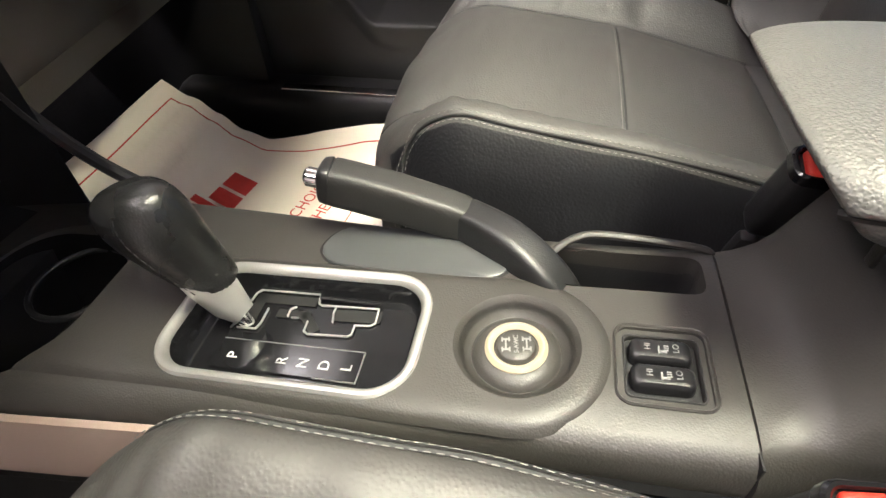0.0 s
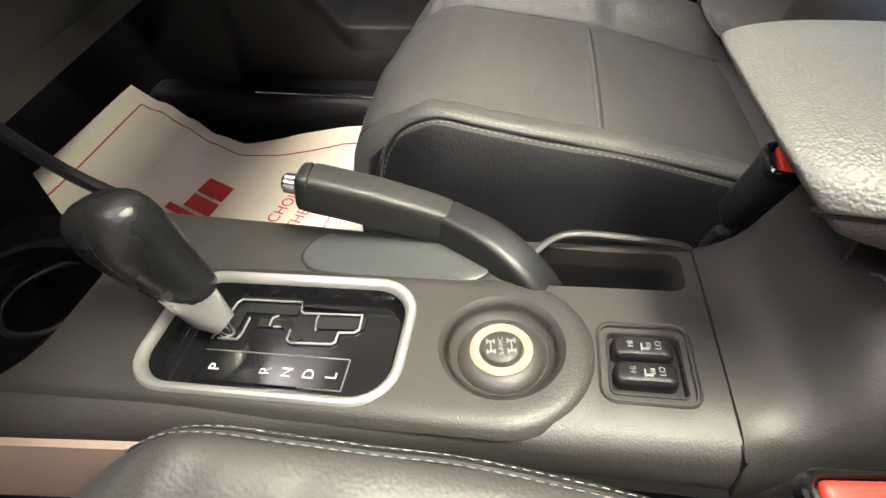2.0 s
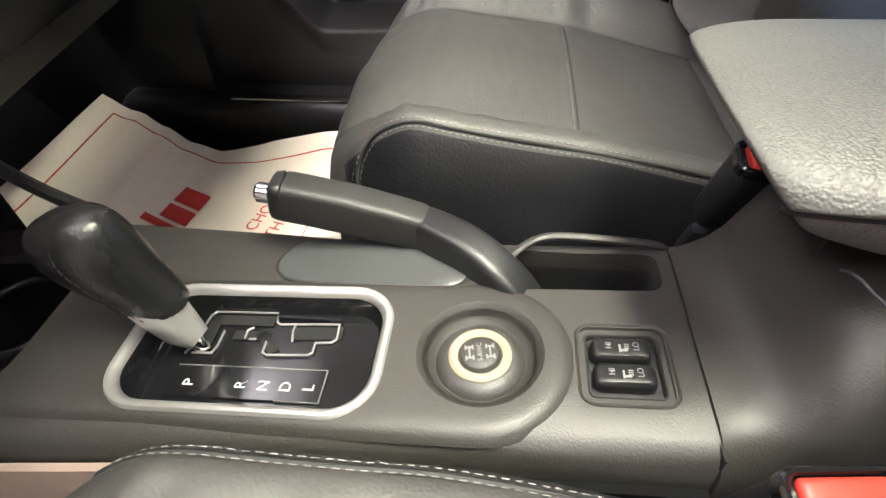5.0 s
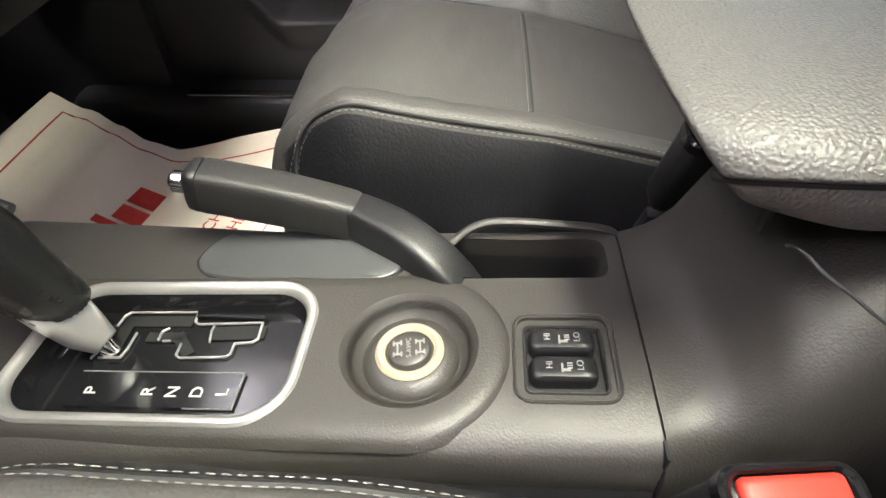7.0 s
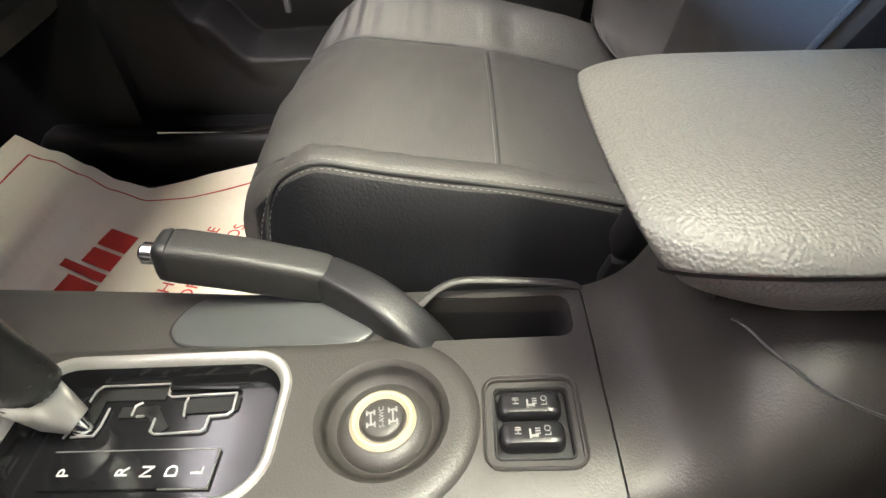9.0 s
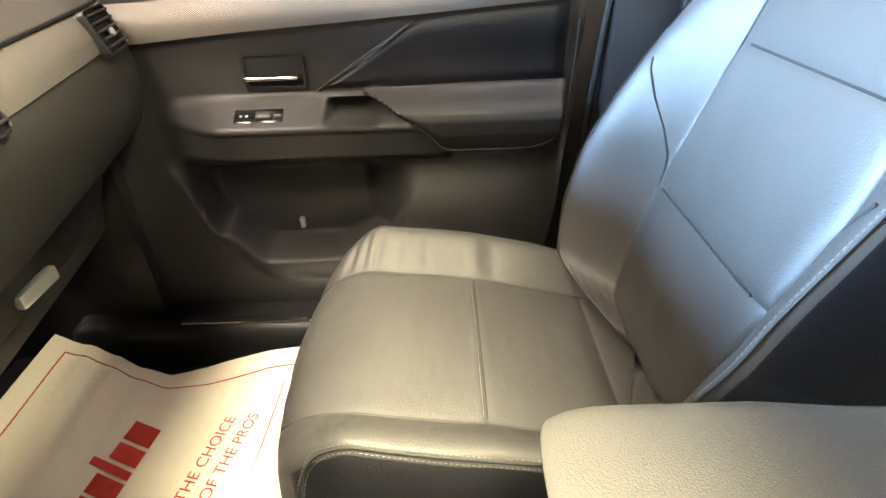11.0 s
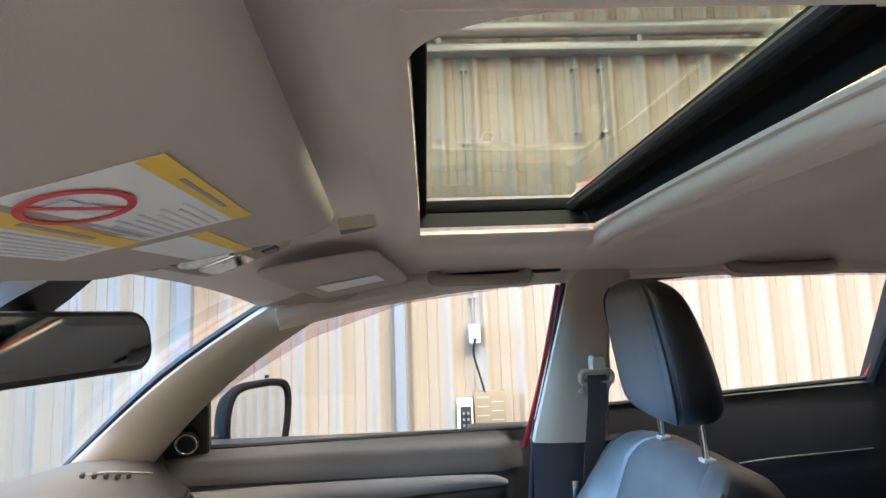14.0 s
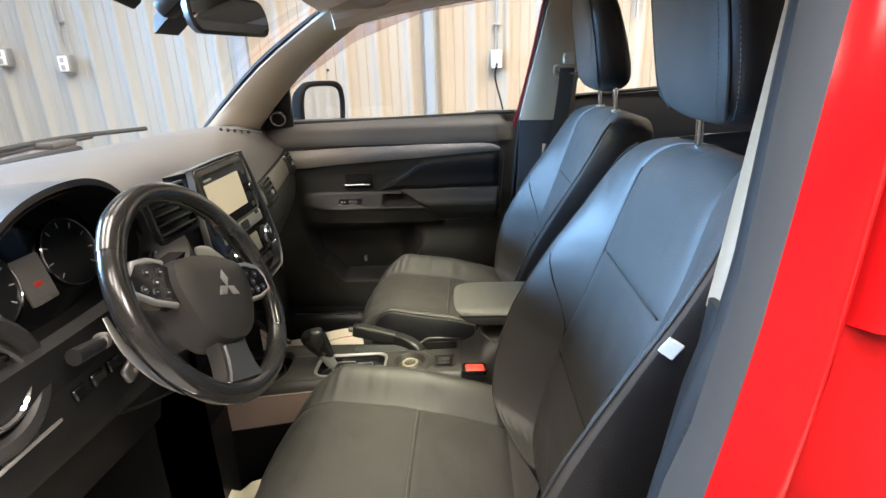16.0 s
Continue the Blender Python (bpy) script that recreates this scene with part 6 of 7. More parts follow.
ctr = part("centre_panel", stack(ST, [(stack_outline(0.004), -0.05), (stack_outline(0.004), 0.004), (stack_outline(0.010), 0.008)]), PIANO, dash, "gloss black centre stack")
part("silver_outline", ring_band(low(ST, -0.002), stack_outline(0), stack_outline(0.0035), 0.012, 0.002), SATIN_DARK, ctr, "satin silver outline")
hu = thing("head_unit", tuple(ST @ V((-0.02, 0.065, 0.01))), "silver touch-screen head unit with disc slot", "car radio")
part("face", plate(low(ST, 0.007) @ Matrix.Translation((-0.012, 0.070, 0)), 0.205, 0.122, 0.008, 0.006, 0.002), PIANO, hu)
part("face_rim", ring_band(low(ST, 0.009) @ Matrix.Translation((-0.012, 0.070, 0)), rrect(0.209, 0.126, 0.010), rrect(0.199, 0.116, 0.007), 0.0055, 0.0015), PLASTIC, hu, "dark grey rim")
part("screen", plate(low(ST, 0.0125) @ Matrix.Translation((-0.026, 0.066, 0)), 0.150, 0.070, 0.002, 0.0012, 0.0004), PALE_SCREEN, hu, "unlit pale touch screen")
part("disc_slot", plate(low(ST, 0.0128) @ Matrix.Translation((-0.022, 0.117, 0)), 0.135, 0.0045, 0.002, 0.0014, 0.0004), RUBBER, hu)
part("brand_bar", plate(low(ST, 0.0130) @ Matrix.Translation((-0.080, 0.108, 0)), 0.030, 0.004, 0.001, 0.0010, 0.0003), SATIN, hu)
part("volume_knob", disc(low(ST, 0.012) @ Matrix.Translation((0.072, 0.060, 0)), 0.0105, 0.012, 0.002), PIANO, hu, "black volume knob")
for k in range(4):
    part("key", plate(low(ST, 0.0125) @ Matrix.Translation((0.072, 0.030 + 0.0 * k + 0.018 * (k - 1.4) * (1 if k < 2 else 2.2), 0)), 0.016, 0.009, 0.002, 0.0020, 0.0005), PLASTIC_BLACK, hu)
part("hazard_panel", plate(low(ST, 0.007) @ Matrix.Translation((0.0, -0.006, 0)), 0.19, 0.024, 0.004, 0.006, 0.002), SATIN, ctr, "silver switch strip")
part("hazard_switch", plate(low(ST, 0.012) @ Matrix.Translation((0.0, -0.006, 0)), 0.034, 0.018, 0.003, 0.004, 0.001), PLASTIC_BLACK, ctr)
for sx in (-0.080, 0.082):
    kb = part("climate_knob", disc(low(ST, 0.006) @ Matrix.Translation((sx, -0.055, 0)), 0.0235, 0.016, 0.003), PLASTIC_BLACK, ctr, "climate knob with chrome ring")
    part("knob_ring", ring_band(low(ST, 0.018) @ Matrix.Translation((sx, -0.055, 0)), circ(0.0238), circ(0.0190), 0.005, 0.0015), CHROME, kb)
    part("knob_cap", disc(low(ST, 0.019) @ Matrix.Translation((sx, -0.055, 0)), 0.0165, 0.006, 0.002), PIANO, kb)
    part("pointer", plate(low(ST, 0.025) @ Matrix.Translation((sx, -0.046, 0)), 0.0022, 0.009, 0.0006, 0.0008, 0.0002), WHITE_INK, kb)
part("climate_display", plate(low(ST, 0.007) @ Matrix.Translation((0.0, -0.052, 0)), 0.095, 0.040, 0.004, 0.004, 0.001), SCREEN, ctr, "dark climate display")
for k in range(6):
    part("climate_key", plate(low(ST, 0.007) @ Matrix.Translation((-0.07 + 0.028 * k, -0.098, 0)), 0.024, 0.013, 0.002, 0.004, 0.001), PLASTIC_BLACK, ctr)
part("chrome_line", plate(low(ST, 0.007) @ Matrix.Translation((0.0, -0.082, 0)), 0.17, 0.003, 0.001, 0.003, 0.001), CHROME, ctr)
# centre vents left of the head unit, behind the wheel
for vy, vz in ((-0.245, 1.165),):
    m = frame_m((-0.150, vy, vz), (0.05, 1, 0), UP)
    cv = part("air_vent", ring_band(low(m, -0.004), rrect(0.115, 0.088, 0.010), rrect(0.103, 0.076, 0.008), 0.010, 0.002), PIANO, dash, "driver-side centre vent with black slats")
    part("duct", plate(low(m, -0.012), 0.105, 0.078, 0.008, 0.004), RUBBER, cv)
    for k in range(5):
        bm = rbox((0, 0, 0), (0.102, 0.003, 0.014), 0.001)
        bmesh.ops.transform(bm, matrix=m @ Matrix.Translation((0, -0.030 + 0.015 * k, -0.001)) @ Matrix.Rotation(radians(-20), 4, "X"), verts=bm.verts)
        part("slat", bm, PLASTIC_BLACK, cv)
# legs of the stack running down to the console, and the stowage mouth between
part("stack_foot", loft([[V((x, y, z)) for y, z in ((-0.19, h), (0.095, h), (0.105, h - 0.04), (0.110, 0.42), (-0.20, 0.42), (-0.20, h - 0.04))] for x, h in ((-0.60, 0.96), (-0.20, 0.955), (-0.19, 0.945), (-0.30, 0.80), (-0.31, 0.70), (-0.25, 0.69), (-0.20, 0.68))]), PLASTIC_BLACK, dash)
part("stow_lip", tube(smooth_path([(-0.26, 0.106, 0.90), (-0.215, 0.110, 0.806), (-0.190, 0.110, 0.769), (-0.155, 0.110, 0.737), (-0.115, 0.108, 0.716)], 6), 0.006, 8), DOOR_SKIN, dash, "grey rib down to the console")
part("stow_lip", tube(smooth_path([(-0.16, -0.19, 0.93), (-0.13, -0.165, 0.86), (-0.13, -0.13, 0.78), (-0.10, -0.102, 0.72)], 6), 0.006, 8), PLASTIC, dash, "grey rib down to the console")
cupm = frame_m((-0.150, 0.030, 0.676), (1, 0, 0.05), (0, 1, 0))
part("cup_ring", ring_band(low(cupm, 0.0), circ(0.042), circ(0.037), 0.004, 0.0012), PLASTIC_BLACK, dash, "cup holder ring")

# ---- instrument cluster ----
clu = thing("instrument_cluster", (-0.25, -0.385, 1.10), "unlit instrument cluster under a curved hood", "instrument cluster")


def hood(u, v):
    a = radians(-8 + 196 * v)
    c = math.cos(a)
    y = -0.368 + 0.172 * math.copysign(abs(c) ** (0.80 if c < 0 else 1.0), c) * (1 - 0.03 * u)
    z = 1.100 + (0.135 if math.sin(a) > 0 else 0.06) * math.sin(a) * (1 - 0.06 * u)
    return V((-0.222 - 0.17 * u - 0.02 * math.cos(a) ** 2, y, z))


part("hood", sheet(hood, lin(0, 1, 8), lin(0, 1, 32), (0, 0, 0.010)), DASH_SKIN, clu, "grey curved hood", angle=60)
part("hood_lining", sheet(lambda u, v: hood(u, v) * 1.0 + V((0.002, 0, -0.004)), lin(0, 1, 8), lin(0, 1, 32)), RUBBER, clu, angle=60)
CM = frame_m((-0.318, -0.372, 1.100), (0, 1, 0), V((-0.25, 0, 1)).normalized())
part("face", plate(CM, 0.32, 0.20, 0.05, 0.006), PIANO, clu)
for sx in (-0.085, 0.085):
    gg = part("gauge", disc(low(CM, 0.006) @ Matrix.Translation((sx, 0.01, 0)), 0.056, 0.004, 0.001), PLASTIC_BLACK, clu, "round dial")
    part("gauge_ring", ring_band(low(CM, 0.008) @ Matrix.Translation((sx, 0.01, 0)), circ(0.058), circ(0.055), 0.006, 0.001), CHROME, gg)
    for k in range(9):
        a = radians(220 - 260 * k / 8)
        part("tick", plate(low(CM, 0.0105) @ Matrix.Translation((sx + 0.046 * math.cos(a), 0.01 + 0.046 * math.sin(a), 0)) @ Matrix.Rotation(a, 4, "Z"), 0.009, 0.0018, 0.0005, 0.0005, 0.0002), WHITE_INK, gg)
part("multi_display", plate(low(CM, 0.007) @ Matrix.Translation((0, -0.005, 0)), 0.052, 0.075, 0.004, 0.004, 0.001), SCREEN, clu, "dim information display")
part("warning_mark", plate(low(CM, 0.0115) @ Matrix.Translation((0, -0.012, 0)), 0.016, 0.008, 0.002, 0.0006, 0.0002), RED_PLASTIC, clu)

# ---- steering column, wheel and stalks ----
col = thing("steering_column", (-0.20, -0.36, 1.0), "black steering column with two stalks", "steering column")
WA = V((math.cos(radians(26)), 0, math.sin(radians(26))))
WU = V((-math.sin(radians(26)), 0, math.cos(radians(26))))
WC = V((-0.052, -0.360, 1.072))
part("shroud", loft([[WC - WA * d + (V((0, 1, 0)) * math.cos(a) * w + WU * (math.sin(a) * h - 0.012)) for a in [2 * math.pi * k / 20 for k in range(20)]] for d, w, h in ((0.045, 0.050, 0.046), (0.07, 0.058, 0.055), (0.15, 0.062, 0.060), (0.24, 0.062, 0.065))]), PLASTIC_BLACK, col)
part("key_barrel", disc(frame_m((-0.236, -0.190, 1.054), (0.15, 1, 0), UP), 0.028, 0.02, 0.004), PLASTIC_BLACK, col, "starter button base")
part("start_ring", ring_band(frame_m((-0.217, -0.190, 1.058), (0.15, 1, 0), UP), circ(0.027), circ(0.0195), 0.007, 0.002), CHROME, col, "chrome starter ring")
part("start_button", disc(frame_m((-0.216, -0.190, 1.058), (0.15, 1, 0), UP), 0.0185, 0.004, 0.001), PIANO, col)
for sg, tip in ((1, 0.16), (-1, -0.19)):
    part("stalk", tube([WC - WA * 0.085 + V((0, sg * 0.05, 0)), WC - WA * 0.075 + V((0, sg * 0.12, 0)) + WU * 0.02, WC - WA * 0.070 + V((0, sg * abs(tip), 0)) + WU * 0.030], [0.009, 0.009, 0.011], 12), PLASTIC_BLACK, col, "black stalk with silver band")
    part("stalk_band", tube([WC - WA * 0.0735 + V((0, sg * 0.135, 0)) + WU * 0.0235, WC - WA * 0.0725 + V((0, sg * 0.142, 0)) + WU * 0.0255], 0.0112, 12), SATIN, col)
for pts, widths in (([(0.094, 0.052), (0.122, 0.034), (0.152, -0.010), (0.182, -0.066)], (0.006, 0.017, 0.012, 0.008)), ([(-0.147, 0.050), (-0.153, 0.0), (-0.136, -0.060), (-0.088, -0.128)], (0.004, 0.0075, 0.0085, 0.007))):
    line = smooth_path([WC - WA * 0.040 + V((0, y, 0)) + WU * z for y, z in pts], 6)
    part("paddle", tube(line, [line1(k / 18, [(0, widths[0]), (0.33, widths[1]), (0.66, widths[2]), (1, widths[3])]) for k in range(len(line))], 12, flat=0.30, side=tuple(V((0, 1, 0)) + WU)), SATIN, col, "silver shift paddle")

wheel = thing("steering_wheel", tuple(WC), "black leather steering wheel with silver spoke trim, worn rim", "steering wheel")
WM = frame_m(WC, (0, 1, 0), WU) @ Matrix.Rotation(radians(-25), 4, "Z")      # local z points at the driver


def wp(x, y, z=0.0):
    return WM @ V((x, y, z))


R = 0.164
rim = [wp(R * math.cos(2 * math.pi * k / 72), R * math.sin(2 * math.pi * k / 72)) for k in range(72)]
rr = [0.0165 + 0.0022 * (math.exp(-((((k * 5) % 360) - 35) / 12.0) ** 2) + math.exp(-((((k * 5) % 360) - 145) / 12.0) ** 2)) for k in range(72)]
rimo = part("rim", tube(rim, rr, 16, loop=True), WORN_LEATHER, wheel, "black leather rim, shiny with wear", angle=80)
for a0, a1 in ((18, 40), (140, 162)):
    part("grip_panel", tube([wp(R * math.cos(radians(a)), R * math.sin(radians(a))) for a in lin(a0, a1, 8)], 0.0178, 16), WORN_LEATHER, rimo, "perforated leather grip")
# hub pad with chamfered sides
pad = [(0.062, 0.038), (0.074, 0.026), (0.077, -0.004), (0.066, -0.040), (0.046, -0.070), (0.020, -0.084), (-0.020, -0.084), (-0.046, -0.070), (-0.066, -0.040), (-0.077, -0.004), (-0.074, 0.026), (-0.062, 0.038), (-0.02, 0.046), (0.02, 0.046)]
padr = [(p.x, p.y) for p in smooth_path([(x * 1.10, y * 1.08, 0) for x, y in pad], 4, True)]
part("airbag_pad", stack(WM, [(padr, -0.03), (padr, 0.006), ([(x * 0.95, y * 0.95) for x, y in padr], 0.020), ([(x * 0.78, y * 0.78) for x, y in padr], 0.027), ([(x * 0.4, y * 0.4) for x, y in padr], 0.030)]), PLASTIC, wheel, "dark grey airbag cover", angle=40)
for sg in (1, -1):
    arm_pts = [(sg * 0.070, 0.028), (sg * 0.098, 0.040), (sg * 0.138, 0.034), (sg * 0.156, 0.018), (sg * 0.156, -0.008), (sg * 0.130, -0.018), (sg * 0.090, -0.022), (sg * 0.070, -0.028)]
    if sg < 0:
        arm_pts = arm_pts[::-1]
    sp = part("spoke", stack(WM, [(arm_pts, -0.016), (arm_pts, 0.004), ([(x * 0.985, y * 0.94) for x, y in arm_pts], 0.010)]), PIANO, wheel, "gloss black switch spoke")
    part("spoke_trim", tube([wp(sg * x, y, 0.007) for x, y in ((0.086, 0.038), (0.112, 0.041), (0.138, 0.035), (0.153, 0.016), (0.152, -0.006), (0.120, -0.019), (0.084, -0.025))], 0.0045, 8), SATIN, sp, "silver switch surround")
    for bx, by in ((0.098, 0.023), (0.122, 0.022), (0.110, 0.008), (0.096, -0.007), (0.115, -0.006), (0.134, -0.002)):
        part("switch", disc(WM @ Matrix.Translation((sg * bx, by, 0.009)), 0.0062, 0.0028, 0.0012, 16), SWITCH_BLACK, sp)
        part("mark", plate(WM @ Matrix.Translation((sg * bx, by, 0.0119)), 0.0045, 0.0014, 0.0003, 0.0004, 0.0001), WHITE_INK, sp)
lo_pts = [(-0.034, -0.072), (-0.033, -0.100), (-0.037, -0.128), (-0.050, -0.153), (0.050, -0.153), (0.037, -0.128), (0.033, -0.100), (0.034, -0.072)]
part("lower_spoke", stack(WM, [(lo_pts[::-1], -0.014), (lo_pts[::-1], 0.004), ([(x * 0.97, y * 0.99) for x, y in lo_pts[::-1]], 0.009)]), PLASTIC, wheel, "dark grey lower spoke")
cap = [(0.026, -0.094), (0.027, -0.112), (0.033, -0.134), (0.041, -0.149), (-0.041, -0.149), (-0.033, -0.134), (-0.027, -0.112), (-0.026, -0.094)]
part("spoke_cap", stack(WM, [(cap, 0.004), (cap, 0.0105), ([(x * 0.92, y * 0.985 - 0.001) for x, y in cap], 0.0130)]), TRAY_LID, wheel, "dull grey lower spoke cap")
# three plain silver lozenges
for a in (90, 210, 330):
    d = V((math.cos(radians(a)), math.sin(radians(a)), 0))
    n = V((-d.y, d.x, 0))
    L_, W_ = 0.027, 0.0078
    loz = [(0, 0), tuple((d * L_ / 2 + n * W_)[:2]), tuple((d * L_)[:2]), tuple((d * L_ / 2 - n * W_)[:2])]
    part("emblem", stack(WM @ Matrix.Translation((0.004, -0.008, 0.0285)), [(loz[::-1], 0), (loz[::-1], 0.003), ([(x * 0.94, y * 0.94) for x, y in loz[::-1]], 0.0036)]), SATIN, wheel, "plain silver lozenge")

# ---- lower dash, driver's side ----
ld = thing("knee_panel", (-0.24, -0.42, 0.80), "black knee panel under the steering column", "knee panel")


def knee_edge(y):
    return line1(y, [(-0.74, 0.985), (-0.60, 0.952), (-0.48, 0.921), (-0.354, 0.862), (-0.25, 0.822), (-0.18, 0.80)])


part("panel", sheet(lambda u, v: (lambda y: V((-0.168 - 0.05 * v + 0.015 * math.sin(math.pi * u) + 0.008 * math.sin(math.pi * v), y, 1.078 + (knee_edge(y) - 1.078) * v)))(-0.735 + 0.555 * u), lin(0, 1, 20), lin(0, 1, 10), (-0.03, 0, 0)), RUBBER, ld, "black knee panel", angle=60)
part("lower_panel", sheet(lambda u, v: (lambda y: V((-0.220 - 0.05 * v + 0.012 * math.sin(math.pi * u), y, knee_edge(y) - 0.004 - 0.052 * v)))(-0.735 + 0.250 * u), lin(0, 1, 20), lin(0, 1, 6), (-0.02, 0, 0)), SIDE_BROWN, ld, "brown-grey lower panel", angle=60)
part("silver_line", tube([(-0.170, y, 0.978 + 0.05 * (y + 0.607) ** 2) for y in lin(-0.73, -0.548, 14)], 0.0026, 8), SATIN, ld, "thin silver edge line")
part("lower_edge", tube([(-0.2125 + 0.013 * math.sin(math.pi * (y + 0.735) / 0.555), y, knee_edge(y) - 0.001) for y in lin(-0.50, -0.20, 20)], 0.0028, 8), PLASTIC, ld, "grey rolled lower edge")
part("release_handle", rbox((-0.176, -0.605, 0.985), (0.012, 0.05, 0.020), 0.005, 2), PLASTIC_BLACK, ld)
part("bracket", rbox((-0.150, -0.432, 0.978), (0.012, 0.034, 0.028), 0.006, 3, Euler((radians(20), 0, 0)).to_matrix()), SATIN_DARK, ld, "grey bracket with a screw")
part("screw", disc(frame_m((-0.1445, -0.432, 0.978), (0, 1, 0), (0, 0, 1)), 0.004, 0.003, 0.001, 16), CHROME, ld)
sv = frame_m((-0.182, -0.618, 1.068), (0.1, 1, 0), UP)
sv_v = part("side_vent", ring_band(sv, circ(0.050), circ(0.043), 0.012, 0.003), CHROME, dash, "round side vent with chrome ring")
part("bezel", ring_band(low(sv, -0.010), circ(0.084), circ(0.060), 0.014, 0.006), DOOR_SKIN, sv_v, "broad dark bezel")
part("vent_disc", disc(low(sv, -0.004), 0.038, 0.006), RUBBER, sv_v)
for k in range(4):
    bm = rbox((0, 0, 0), (0.07, 0.003, 0.010), 0.001)
    bmesh.ops.transform(bm, matrix=sv @ Matrix.Translation((0, -0.022 + 0.0145 * k, 0.004)), verts=bm.verts)
    part("slat", bm, PLASTIC_BLACK, sv_v)
for k in range(3):
    part("toggle", plate(frame_m((-0.160, -0.520 + 0.034 * k, 1.000), (0, 1, 0), UP), 0.026, 0.017, 0.003, 0.006, 0.002), PIANO, dash, "black push switch")
solo("kick_panel", sheet(lambda u, v: V((-0.80 + 0.52 * u, -0.715 - 0.015 * math.sin(3 * u), 0.42 + 0.50 * v)), lin(0, 1, 6), lin(0, 1, 6), (0, -0.03, 0)), PLASTIC, "grey kick panel beside the pedals", "trim", "structure")
solo("kick_panel", sheet(lambda u, v: V((-0.80 + 0.45 * u, 0.725 + 0.015 * math.sin(3 * u), 0.375 + 0.545 * v)), lin(0, 1, 6), lin(0, 1, 6), (0, 0.03, 0)), PLASTIC_BLACK, "black kick panel in the passenger footwell", "trim", "structure")
for s, kx in ((-0.30, -0.52), (-0.42, -0.50)):
    pd = thing("pedal", (kx, s, 0.50), "black rubber foot pedal", "pedal", "pedals")
    part("pad", rbox((kx, s, 0.56), (0.02, 0.07 if s > -0.4 else 0.10, 0.10), 0.006, 2, Euler((0, radians(-25), 0)).to_matrix()), RUBBER, pd)
    part("arm", tube([(kx - 0.01, s, 0.58), (kx - 0.10, s, 0.72)], 0.008, 8), GALVANISED, pd)

# ---- overhead: visors, lamps, handles, mirror ----
def slab(c00, c10, c11, c01, thick, n=10):
    """A soft-edged slab over four corners, hanging thick below them."""
    c00, c10, c11, c01 = map(V, (c00, c10, c11, c01))
    up = (c10 - c00).cross(c01 - c00).normalized()
    up = up if up.z > 0 else -up

    def at(u, v):
        return c00 * (1 - u) * (1 - v) + c10 * u * (1 - v) + c11 * u * v + c01 * (1 - u) * v
    w, h = (c10 - c00).length, (c01 - c00).length
    rings = []
    for inset, dz in ((0.006, 0), (0.0015, -thick * 0.10), (0, -thick * 0.30), (0.0008, -thick * 0.50), (0.003, -thick * 0.70), (0.0065, -thick * 0.87), (0.011, -thick * 0.97), (0.016, -thick), (0.038, -thick), (0.062, -thick), (0.084, -thick)):
        o = rrect(w - 2 * inset, h - 2 * inset, max(0.003, 0.03 - inset), 6)
        rings.append([at(x / w + 0.5, y / h + 0.5) + up * dz for x, y in o])
    return loft(rings), at, up


vis = thing("sun_visor", (0.1, -0.33, 1.58), "beige driver's sun visor with white and yellow warning labels", "sun visor", "sun visors")
bm, at, up = slab((0.005, -0.075, 1.557), (0.025, -0.60, 1.520), (0.248, -0.60, 1.590), (0.201, -0.075, 1.590), 0.016)
bm.free()
bm, _, up = slab(at(0.10, 0.0), at(1.0, 0.0), at(1.0, 1.0), at(0.10, 1.0), 0.016)
part("panel", bm, VISOR_SKIN, vis)
part("hinge_rod", tube([at(0.02, 0.16) - up * 0.006, at(0.12, 0.16) - up * 0.008], 0.005, 10), BEIGE, vis, "beige hinge rod")


def lab(parent, u0, v0, u1, v1, material, lift, name="label", text=""):
    """A thin sticker on the visor, laid along its skin."""
    return part(name, sheet(lambda a, b: at(u0 + (u1 - u0) * a, v0 + (v1 - v0) * b) - up * (0.0162 + lift), lin(0, 1, 7), lin(0, 1, 7), tuple(up * 0.0003)), material, parent, text)


def on_label(parent, u0, v0, u1, v1, *rest):
    """A strip on the visor's main label, in the label's own measure from 0 to 1."""
    return lab(parent, 0.355 + 0.235 * u0, 0.285 + 0.515 * v0, 0.355 + 0.235 * u1, 0.285 + 0.515 * v1, *rest)


wl = lab(vis, 0.355, 0.285, 0.59, 0.80, LABEL_WHITE, 0.0002, "warning_label", "white warning label")
on_label(wl, 0.0, 0.90, 1.0, 1.0, LABEL_YELLOW, 0.0005, "yellow_band", "yellow warning band")
on_label(wl, 0.0, 0.29, 1.0, 0.41, LABEL_YELLOW, 0.0005, "yellow_band", "yellow warning band")
for k in range(6):
    on_label(wl, 0.08, 0.030 + 0.042 * k, 0.93 - 0.10 * (k % 3 == 2), 0.044 + 0.042 * k, PALE_INK, 0.0005, "text_bar")
for k in range(9):
    on_label(wl, 0.05, 0.445 + 0.048 * k, 0.47 - 0.07 * (k % 2), 0.459 + 0.048 * k, PALE_INK, 0.0005, "text_bar")
on_label(wl, 0.30, 0.335, 0.74, 0.36, INK_GREY, 0.0008, "text_bar")
on_label(wl, 0.28, 0.94, 0.76, 0.96, INK_GREY, 0.0008, "text_bar")
cen = at(0.531, 0.578) - up * 0.0170
ex, ey = (at(0.6, 0.7) - at(0.5, 0.7)).normalized(), (at(0.5, 0.8) - at(0.5, 0.7)).normalized()
LM = Matrix((ex, ey, -up)).transposed().to_4x4()
LM.translation = cen
